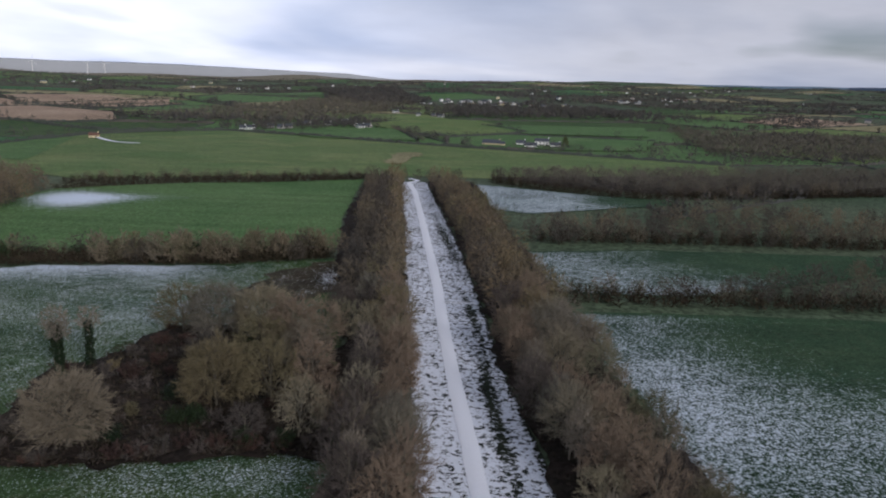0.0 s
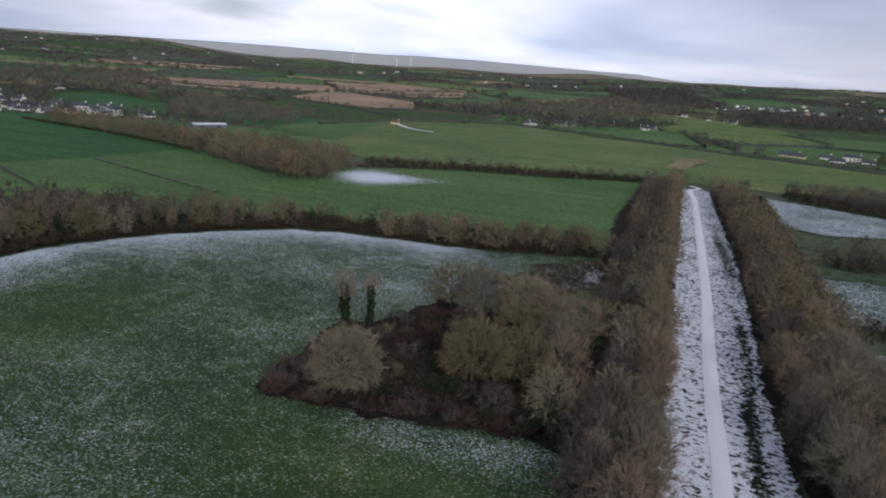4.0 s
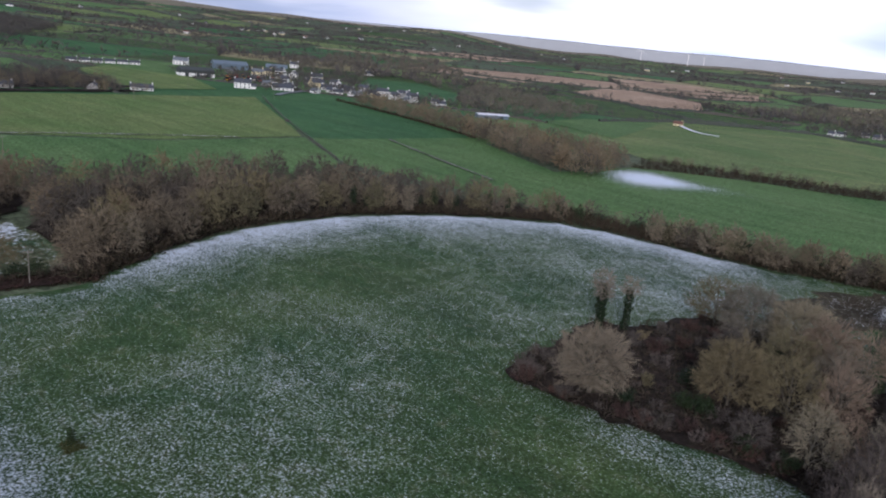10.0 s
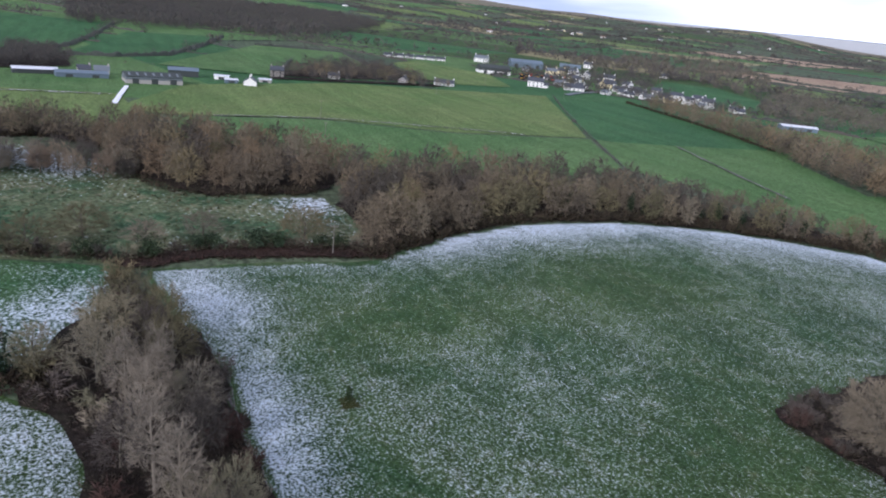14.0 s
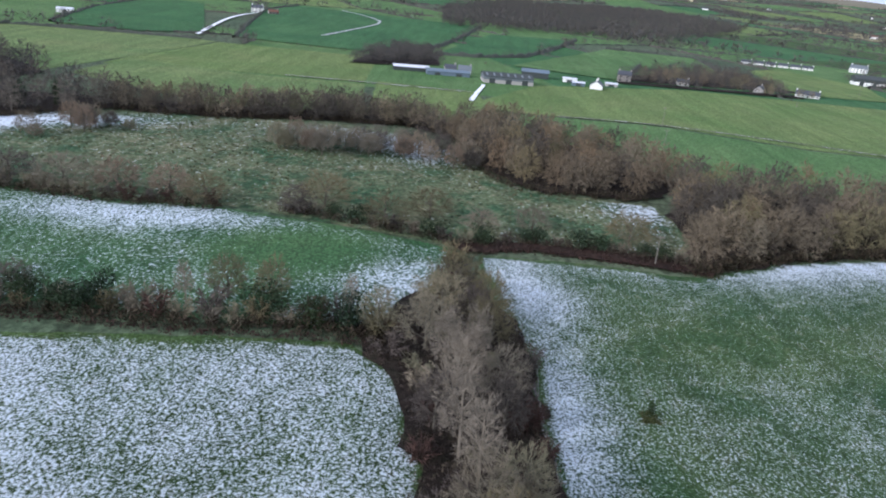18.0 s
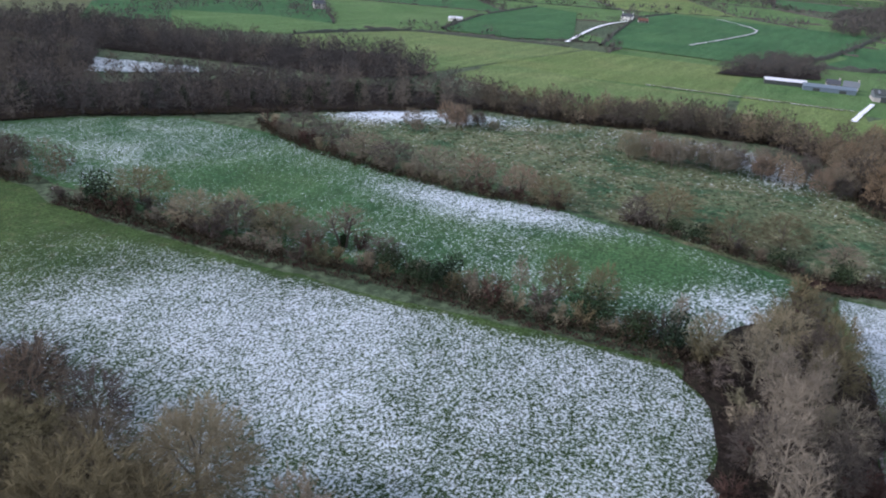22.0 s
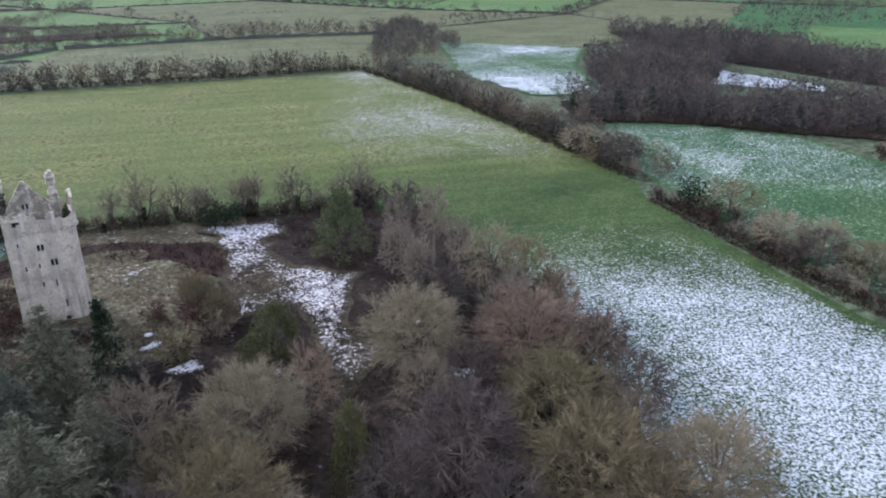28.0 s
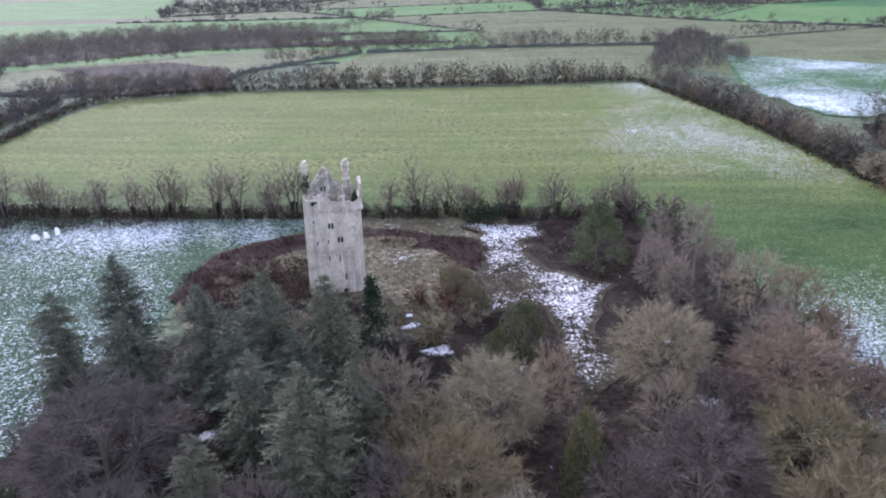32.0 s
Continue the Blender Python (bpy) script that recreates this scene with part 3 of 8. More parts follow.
HEDGE_THREE_B = [(-141, -36), (-138, -20), (-134, -6), (-131, 3), (-135, 14), (-135, 24), (-133, 40), (-131, 50)]

field("field_main", MAIN_FAR + [(-27, 170), (-19, 130), (-12, 82), (-4, 20), (-10, 4), (-35, 8), (-60, 12.5), (-76, 11.5), (-90, 12), (-103, 8)], M_MAIN,
      "large green pasture speckled with thawing snow", 0.425,
      [(-72, 15, 26, 6, 0, 0.26), (-114, 14, 14, 8, 20, 0.26), (-26, 82, 22, 7, 0, 0.20), (-30, 75, 40, 25, 0, -0.14), (-75, 60, 30, 20, 0, 0.06), (-110, 95, 30, 18, 60, -0.10), (-60, 150, 25, 14, 0, 0.10), (-90, 120, 30, 30, 0, 0.04), (-100, 50, 12, 30, 0, -0.10), (-30, 178, 10, 14, 0, -0.25)],
      [(MAIN_FAR[3:15], 8, 0.12), (MAIN_FAR[4:15], 19, 0.21), (MAIN_FAR[0:3], 7, 0.10)], 2.5)
def snowy_cover(x, y):
    """Snow of the long field: thick in the north, a green belt along its hedge and by the gap, then thinning southwards."""
    P = np.c_[x, y]
    north = (0.52 + 0.03 * np.exp(-((x + 64) / 16) ** 2) * np.clip((-30 - y) / 30, 0, 1)) * np.clip((y + 142 + 0.22 * (x + 60)) / 56, 0, 1) ** 0.85
    hedge_d = nearest(P, np.array(HEDGE_TWO_B), False)[1]
    north = north - 0.45 * np.exp(-((hedge_d - 2.0) / 3.6) ** 2) * np.clip((-22 - y) / 20, 0, 1)
    west = 0.31 * np.exp(-((x + 66 + 0.10 * (y + 200)) / 44) ** 2) * np.clip((-150 - y) / 30, 0, 1) * np.clip((y + 325) / 110, 0.55, 1)
    belt = 0.20 * np.exp(-((x + 30 - 0.3 * (y + 200)) / 36) ** 2) * np.clip((-172 - y) / 40, 0, 1)
    west = west + 0.05 * np.exp(-((x + 62) / 17) ** 2 - ((y + 186 - 0.6 * (x + 62)) / 15) ** 2) - 0.10 * np.exp(-((x + 56) / 22) ** 2 - ((y + 147) / 11) ** 2)
    far = 0.12 * np.exp(-((y + 318) / 9) ** 2) * np.clip((60 - x) / 60, 0, 1)
    return np.maximum(north, 0) + west + belt + far + 0.05


field("field_snowy", [(-55, -328), (-61, -303), (-73, -247), (-78, -212), (-82, -176), (-85, -146), (-81, -134), (-81, -101), (-82, -80), (-83, -61), (-85, -47), (-87, -35), (-89, -23), (-89, -14), (-85, -9), (-79, -5), (-70, -3), (-55, -1), (-40, -10), (-30, -30), (-34, -60), (-38, -85), (-36, -112), (-28, -138), (-20, -148), (30, -147), (60, -146), (100, -145), (128, -150), (162, -216), (165, -254), (163, -290), (122, -308), (25, -316), (-20, -322)], M_RUSH,
      "wide field of rushy grass, half snowy, half olive pasture", 0.0, (), None, 2.5, fade=0.5,
      tone=lambda x, y: np.clip((-148 - y) / 42, 0, 1), snow_at=snowy_cover)
field("field_strip", [(-131, 1), (-138, -20), (-141, -40), (-143, -50), (-141, -67), (-142, -84), (-145, -101), (-150, -125), (-154, -140), (-152, -172), (-132, -192), (-112, -202), (-100, -203), (-92, -185), (-90, -150), (-88, -128), (-88, -99), (-91, -74), (-93, -58), (-92, -42), (-93, -28), (-93, -17), (-98, -6), (-112, -1)], M_STRIP,
      "narrow green field with snow along its hedges", 0.40,
      [(-134, -64, 9, 34, 4, 0.30), (-120, -112, 16, 26, 20, -0.16), (-112, -8, 15, 13, 0, 0.27), (-124, -28, 10, 14, 0, -0.34), (-110, -48, 14, 14, 0, 0.05), (-122, -150, 30, 30, 0, 0.1)], None, 2.5)
field("field_marsh", [(-184, -148), (-218, -128), (-234, -94), (-241, -55), (-238, -20), (-214, 2), (-188, 10), (-178, 28), (-176, 50), (-160, 54), (-140, 50), (-135, 30), (-136, 14), (-132, 3), (-138, -18), (-142, -36), (-145, -48), (-142, -67), (-143, -84), (-146, -101), (-152, -128), (-160, -146)], M_MARSH,
      "rough marshy pasture with rushes and patches of snow", 0.30,
      [(-196, -135, 14, 16, 0, 0.46), (-210, -112, 10, 26, 22, 0.42), (-222, -28, 12, 30, 0, 0.34), (-170, 45, 14, 10, 0, 0.34), (-205, -10, 12, 10, 0, 0.3), (-160, -15, 14, 20, 0, -0.2)], None, 3.0)
field("field_tower_snow", [(128, -150), (100, -145), (74, -145), (46, -145.5), (45, -138), (54, -128), (59, -117), (57.5, -104), (57, -95), (60, -84), (61, -76), (57, -64), (56, -58), (70, -35), (100, -30), (150, -70), (160, -120)], M_BROKEN,
      "snow-dusted pasture beside the tower mound", 0.43, [(80, -134, 30, 8, 0, 0.16), (64, -85, 8, 40, 0, 0.06), (58, -118, 6, 20, 20, -0.25)], None, 2.5, smooth=0, fade=0)
field("tower_paddock", [(46, -146), (45, -147), (20, -147), (2, -146), (6, -132), (9, -118), (30, -122), (44, -134)], M_HUMMOCK, "rough tawny grass round the mound with traces of snow", 0.30, (), None, 2.0, 0.06)
field("wet_corner", [(-46, 160), (-44, 180), (-36, 190), (-29, 194), (-24, 180), (-27, 164), (-36, 156)], M_GLADE, "trodden brown corner of the pasture with scraps of snow", 0.34, [(-28, 178, 3, 8, 10, 0.3)], None, 1.2, 0.10, 3, rough=2.6, fade=1.5)
field("avenue_floor", [(3.3, 0), (1, 30), (-2.3, 79), (-5.5, 123), (-9, 167), (-13, 232), (-21, 344), (-22, 372), (-9, 372), (-6, 337), (1, 265), (6, 210), (9, 160), (11, 125), (13.4, 98), (15.5, 79), (19, 30), (21, 0)], M_RIDE,
      "grass ride between the tree rows under broken snow", 0.72, [(8.5, 105, 0.9, 22, 3, -0.45), (6.8, 150, 0.8, 16, 5, -0.4), (1, 230, 1.4, 40, 6, -0.3), (-2, 90, 2.5, 60, 4, 0.12)], None, 1.0, lift=0.06, fade=0.8, rough=0.35)
strip("avenue_track", [(11, 0), (8.5, 40), (5.5, 79.6), (4.1, 97.6), (2.3, 118.8), (0.2, 150), (-1.4, 178), (-5, 225), (-9, 276), (-14, 336), (-18, 366), (-14, 376), (-19, 384)], 2.5, M_TRACK, "straight lane down the avenue covered in smooth snow", 1.3, 0.16, wobble=0.05)
strip("side_track", [(0.3, 160), (8, 160.5)], 1.5, M_TRACK, "short snowy side path across the ride", 0.75, 0.12)

# north and east of the avenue
field("field_north_west", [(-171, 250), (-165, 310), (-123, 338), (-85, 352), (-42, 374), (-37, 264), (-31, 211), (-45, 203), (-75, 195), (-100, 190), (-118, 186), (-140, 215)], M_GREEN,
      "bright green pasture with one white patch of snow", 0.0, [(-147, 284, 20, 30, 30, 0.82), (-122, 293, 28, 14, 14, 0.40), (-42, 340, 3, 30, 8, 0.3)], None, 4)
field("field_fence_light", [(-270, 203), (-256, 297), (-200, 268), (-164, 251), (-140, 215), (-128, 190), (-160, 185), (-213, 176)], M_GREEN, "pale green pasture beyond the tree belt", 0.0)
field("field_deep", [(-421, 279), (-417, 332), (-330, 318), (-254, 298), (-264, 214), (-271, 202)], M_DEEP, "deep green winter crop field", 0.0)
field("field_yellow", [(-308, 4), (-388, 40), (-432, 131), (-428, 275), (-350, 238), (-274, 201), (-277, 134), (-300, 82), (-296, 24)], M_LIGHT, "large yellowish grazed field", 0.0)
field("field_lower", [(-293, 23), (-297, 81), (-274, 133), (-271, 200), (-213, 174), (-195, 140), (-205, 70), (-240, 25)], M_GREEN, "green strip of pasture under the wood", 0.0)
field("field_west_tan", [(-322, -157), (-351, -156), (-445, -144), (-445, -49), (-338, -44), (-335, -102)], M_LIGHT, "tan and green grazed field", 0.0)
field("field_west_strip", [(-345, -153), (-331, -101), (-334, -43), (-260, -35), (-255, -90), (-290, -155)], M_FRESH, "green strip beside the far wood", 0.0)
field("field_west_five", [(-350, -292), (-434, -264), (-450, -157), (-447, -146), (-351, -156), (-290, -165), (-280, -241)], M_FRESH, "pale green pasture", 0.0)
field("field_west_deep", [(-480, -145), (-744, -193), (-845, -181), (-804, 18), (-561, -15), (-469, -49)], M_DEEP, "deep green field", 0.0, step=12, lift=0.4)
field("field_west_seven", [(-466, -256), (-606, -294), (-765, -305), (-744, -253), (-490, -168), (-462, -200)], M_DEEP, "deep green field", 0.0, step=12, lift=0.4)
field("field_barn", [(-347, -39), (-345, 8), (-300, 12), (-250, 0), (-262, -33)], M_LIGHT, "grazed field before the farmyard", 0.0)
OPEN_GREENS = [[(-440, 402), (-393, 434), (-465, 519), (-562, 560), (-600, 522), (-540, 462)], [(-462, 205), (-470, 272), (-560, 300), (-640, 268), (-600, 228)], [(-306, 432), (-232, 405), (-282, 560), (-314, 502)]]
field("village_green", OPEN_GREENS[0], M_DEEP, "deep green paddock behind the village", 0.0, step=8, lift=0.3)
field("terrace_green", OPEN_GREENS[1], M_LIGHT, "pale green paddock before the terrace", 0.0, step=8, lift=0.3)
field("lane_green", OPEN_GREENS[2], M_GREEN, "green paddock beside the village lane", 0.0, step=8, lift=0.3)
field("field_hill_one", [(-496, -18), (-715, 26), (-742, 110), (-533, 44)], M_DEEP, "green hillside field", 0.0, step=12, lift=0.4)
field("field_hill_two", [(-471, 32), (-674, 127), (-667, 204), (-537, 187), (-547, 129), (-445, 96)], M_GREEN, "green hillside field", 0.0, step=12, lift=0.4)
field("field_west_eleven", [(-388, -434), (-427, -377), (-419, -284), (-347, -294), (-309, -348)], M_GREEN, "green pasture", 0.0, step=8)
field("field_north_long", [(-300, 496), (-204, 685), (-14, 606), (197, 514), (185, 440), (60, 395), (-45, 395), (-170, 340), (-222, 366)], M_FRESH, "long pale green pasture across the avenue's end", 0.0, [(-67, 454, 22, 6, 30, 0.0)], step=8)
field("field_north_two", [(-157, 687), (-55, 796), (-25, 648), (-113, 640)], M_GREEN, "green field", 0.0, step=12, lift=0.6)
field("field_north_three", [(-98, 849), (-24, 1008), (43, 984), (85, 803), (5, 714), (-28, 728)], M_LIGHT, "pale green field", 0.0, step=14, lift=0.7)
field("field_north_four", [(40, 903), (248, 940), (212, 779), (82, 778)], M_GREEN, "green field", 0.0, step=14, lift=0.7)
field("field_north_five", [(0, 691), (62, 754), (204, 727), (163, 611), (100, 598), (0, 612)], M_GREEN, "green field round a farmhouse", 0.0, step=14, lift=0.6)
field("field_east_one", [(14, 372), (57, 350), (105, 335), (100, 320), (34, 285), (18, 292)], M_BROKEN, "snow-covered field behind a hedge", 0.62, [(95, 328, 28, 24, 0, -0.45)], step=3)
field("field_east_two", [(22, 216), (64, 224), (150, 226), (140, 208), (58, 170), (26, 172)], M_BROKEN, "half snowy pasture", 0.56, [(108, 213, 44, 26, 0, -0.5)], step=3)
field("field_east_three", [(26, 156), (40, 157), (97, 157), (140, 150), (120, 60), (60, 50), (32, 70), (32, 108), (29, 121)], M_BROKEN, "pasture with a broad sheet of broken snow", 0.56, [(92, 142, 40, 26, 0, -0.5), (95, 100, 20, 40, 0, -0.06), (40, 120, 12, 30, 0, 0.1)], step=2.5)
field("tilled_field_one", [(-502, 754), (-563, 965), (-400, 890), (-333, 752), (-396, 705)], M_TILL, "bare brown tilled field", step=20, lift=0.9)
field("tilled_field_two", [(-827, 868), (-729, 1009), (-613, 1106), (-470, 1264), (-422, 1135), (-550, 896), (-695, 805)], M_TILL, "bare brown tilled field", step=25, lift=0.9)
field("tilled_field_three", [(-713, 1191), (-599, 1297), (-398, 1138), (-434, 969), (-572, 1000)], M_TILL, "bare brown tilled field", step=25, lift=1.0)
field("stubble_field", [(-351, 1184), (-256, 1457), (-119, 1395), (-189, 1075)], M_STUBBLE, "tan stubble field", step=25, lift=1.0)
field("field_road", [(-296, 440), (-287, 594), (-230, 660), (-204, 685), (-300, 496), (-222, 366), (-198, 376)], M_FRESH, "green pasture with a short snowy lane", step=8, lift=0.12)

# south of the tower
field("field_south_one", [(269, -378), (174, -456), (121, -471), (88, -447), (134, -368), (130, -335), (170, -318), (222, -306)], M_PASTURE, "pale pasture beyond the hedge", 0.1, step=6)
field("field_south_two", [(84, -446), (0, -467), (-100, -470), (-80, -340), (-24, -334), (26, -330), (100, -332)], M_PASTURE, "pale green pasture", 0.12, step=6)
field("field_south_snow", [(-116, -423), (-185, -373), (-152, -314), (-134, -258), (-140, -242), (-104, -251), (-92, -300)], M_STRIP, "white snow-covered field between woods", 0.46, [(-112, -275, 26, 26, 0, 0.22), (-150, -370, 40, 14, 30, 0.2), (-140, -330, 14, 40, 20, -0.12)], step=4)
field("field_gap_snow", [(-207, -283), (-223, -234), (-211, -224), (-180, -250), (-184, -268)], M_BROKEN, "sliver of snow-covered field", 0.66, step=4)
field("tower_mound", [(59, -116), (56, -127), (44, -135), (31, -137), (18, -130), (11, -120), (9, -104), (14, -92), (22, -88), (40, -88), (54, -96)], M_HUMMOCK, "tawny grass mound round the tower", 0.18, [(21, -115, 7, 8, 0, 0.14), (24, -124, 6, 4, 0, 0.20), (42, -112, 8, 10, 0, -0.2)], None, 2.0, 0.12, 4)
field("bramble_ring", [(60, -112), (59, -118), (55, -127), (45, -134), (32, -139), (18, -135.5), (7.5, -130), (8, -120), (13, -117.5), (16, -127), (22, -131.5), (31, -134.5), (41, -128), (48, -118), (51, -108), (56, -102)], M_BRACKEN, "band of dark red bramble round the mound", 0.10, (), None, 1.2, 0.18, 2, rough=2.6)
field("glade", [(13.1, -142), (4, -141.5), (-3.7, -142.2), (-2, -135), (0.8, -128.8), (-2, -121), (-7, -116.5), (-13.9, -113.5), (-10.5, -104.7), (-8.9, -95), (-10.2, -85.7), (-8.3, -78.7), (-4.4, -78.0), (-3.7, -86.9), (-3.0, -98.6), (0.5, -103.3), (7.6, -100.2), (7.8, -117.8), (9.2, -131.6)], M_GLADE, "snowy woodland glade with dead grass showing", 0.56, [(3, -112, 4, 6, 0, -0.35), (-4, -124, 4, 4, 0, -0.3), (-8, -84, 4, 8, 0, -0.12), (-8, -108, 4, 5, 0, 0.12), (4, -136, 7, 4, 0, 0.12)], None, 0.8, 0.2, 3, rough=2.4, fade=1.6)
for sx, sy, sr in ((-20.3, -76.9, 2.2), (13.2, -88.8, 2.4), (38.3, -67.5, 1.5), (44, -85, 2.0), (-18.2, -92.5, 1.6), (18.5, -96, 1.6), (2, -84, 1.4), (36, -75, 1.6), (-86.3, -139.3, 1.4)):
    field("snow_scrap", [(sx + sr * math.cos(a) * (1 + 0.5 * math.sin(3 * a + sx)), sy + sr * 0.8 * math.sin(a)) for a in np.linspace(0, 6.28, 9)[:-1]], M_GLADE, "scrap of snow among dead leaves", 0.8, (), None, 0.5, 0.22, 0, "snow", keep=False, rough=0.8, fade=0.8)

# woodland floors
WOOD_MAIN = [(-131, 47), (-134, 55), (-143, 71), (-149, 87), (-151, 104), (-150, 122), (-145, 138), (-137, 153), (-127, 167), (-116, 178), (-122, 188), (-145, 178), (-172, 158), (-190, 130), (-197, 95), (-192, 62), (-170, 52), (-150, 52)]
WOOD_BELT = [(-228, -112), (-232, -77), (-243, -46), (-247, -17), (-232, -1), (-194, 8), (-178, 22), (-181, 50), (-200, 64), (-230, 52), (-252, 20), (-266, -15), (-262, -50), (-250, -80), (-247, -115)]
WOOD_WEST = [(-100, -205), (-130, -196), (-152, -175), (-184, -150), (-228, -112), (-247, -115), (-240, -165), (-212, -205), (-185, -222), (-165, -232), (-135, -240), (-108, -238)]
WOOD_DARK = [(-136, -258), (-165, -238), (-195, -268), (-222, -300), (-205, -335), (-165, -325), (-150, -300)]
WOOD_SOUTH = [(-20, -147), (-29, -137), (-37, -112), (-39, -86), (-36, -62), (-33, -34), (-20, -26), (10, -28), (45, -32), (58, -56), (62, -77), (54, -92), (40, -89), (14, -92), (9, -104), (9, -122), (6, -132), (2, -146)]
WOOD_LEFT = [(-2, 20), (-2.5, 79), (-5.5, 123), (-9, 167), (-13, 232), (-21, 344), (-22, 374), (-40, 374), (-36, 264), (-30, 205), (-25, 169), (-19, 130), (-13, 82), (-8, 20)]
WOOD_RIGHT = [(21, 20), (15.5, 79), (13.4, 98), (11, 125), (9, 160), (6, 210), (1, 265), (-6, 337), (-9, 374), (15, 374), (20, 290), (26, 200), (29, 125), (34, 90), (38, 60), (40, 20)]
COPSE = [(-61, 85), (-56, 82), (-46, 83), (-36, 85), (-28, 87), (-20, 88), (-14, 87), (-17, 110), (-22, 135), (-35, 140), (-52, 138), (-58, 118), (-63, 116), (-62, 98)]
WOOD_HEDGE_W = [(-130, 1), (-112, 5.5), (-96, 11.5), (-80, 12.2), (-62, 13), (-45, 11.5), (-25, 7), (-25, -11), (-45, -4), (-60, -2.6), (-70, -4.2), (-79, -6.4), (-86, -10.5), (-91, -14), (-99, -9.5), (-113, -3)]
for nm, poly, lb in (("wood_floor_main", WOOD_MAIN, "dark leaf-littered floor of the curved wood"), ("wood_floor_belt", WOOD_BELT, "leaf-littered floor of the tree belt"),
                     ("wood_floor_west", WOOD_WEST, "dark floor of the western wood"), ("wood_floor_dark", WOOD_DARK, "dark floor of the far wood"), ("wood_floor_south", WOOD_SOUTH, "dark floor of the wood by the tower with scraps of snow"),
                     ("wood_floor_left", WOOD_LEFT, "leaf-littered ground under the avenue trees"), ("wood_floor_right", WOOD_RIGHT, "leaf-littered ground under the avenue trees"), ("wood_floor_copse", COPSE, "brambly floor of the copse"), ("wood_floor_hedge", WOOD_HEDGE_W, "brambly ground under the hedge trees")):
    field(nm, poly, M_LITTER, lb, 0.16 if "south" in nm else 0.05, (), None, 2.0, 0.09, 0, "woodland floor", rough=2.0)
field("hedge_bank", [(-129, 2), (-133, 14), (-133, 24), (-131, 40), (-129, 50), (-133, 53), (-137, 40), (-138, 24), (-137, 12), (-133, 0)], M_BRACKEN, "bank of rusty dead bracken under the hedge", 0.12, (), None, 1.5, 0.14)


# ---- plants ----
def tube(path, radii, sides):
    path, n = np.asarray(path, float), len(path)
    V, T = [], []
    for i, (p, r) in enumerate(zip(path, radii)):
        d = path[min(i + 1, n - 1)] - path[max(i - 1, 0)]
        d /= np.linalg.norm(d) + 1e-9
        a = np.cross(d, (0.31, 0.77, 0.55))
        a /= np.linalg.norm(a) + 1e-9
        b = np.cross(d, a)
        for k in range(sides):
            w = 2 * math.pi * k / sides
            V.append(p + r * (math.cos(w) * a + math.sin(w) * b))
    for i in range(n - 1):
        for k in range(sides):
            k2 = (k + 1) % sides
            a0, a1, b0, b1 = i * sides + k, i * sides + k2, (i + 1) * sides + k, (i + 1) * sides + k2
            T += [(a0, a1, b1), (a0, b1, b0)]
    return np.array(V), np.array(T)


class Soup:
    """Gathers triangles of many pieces."""
    def __init__(self):
        self.V, self.T, self.n = [], [], 0

    def add(self, V, T):
        self.V.append(V)
        self.T.append(np.asarray(T) + self.n)
        self.n += len(V)

    def arrays(self):
        return np.concatenate(self.V), np.concatenate(self.T)


def blades(rng, base, way, length, width):
    """Thin tapering triangles, one for each base point."""
    side = np.cross(way, rng.normal(size=way.shape))
    side /= np.linalg.norm(side, axis=1)[:, None] + 1e-9
    n = len(base)
    V = np.stack([base - side * width[:, None] / 2, base + side * width[:, None] / 2, base + way * length[:, None]], 1).reshape(-1, 3)
    return V, np.arange(3 * n).reshape(n, 3)


def unit(v):
    return v / (np.linalg.norm(v, axis=-1, keepdims=True) + 1e-9)


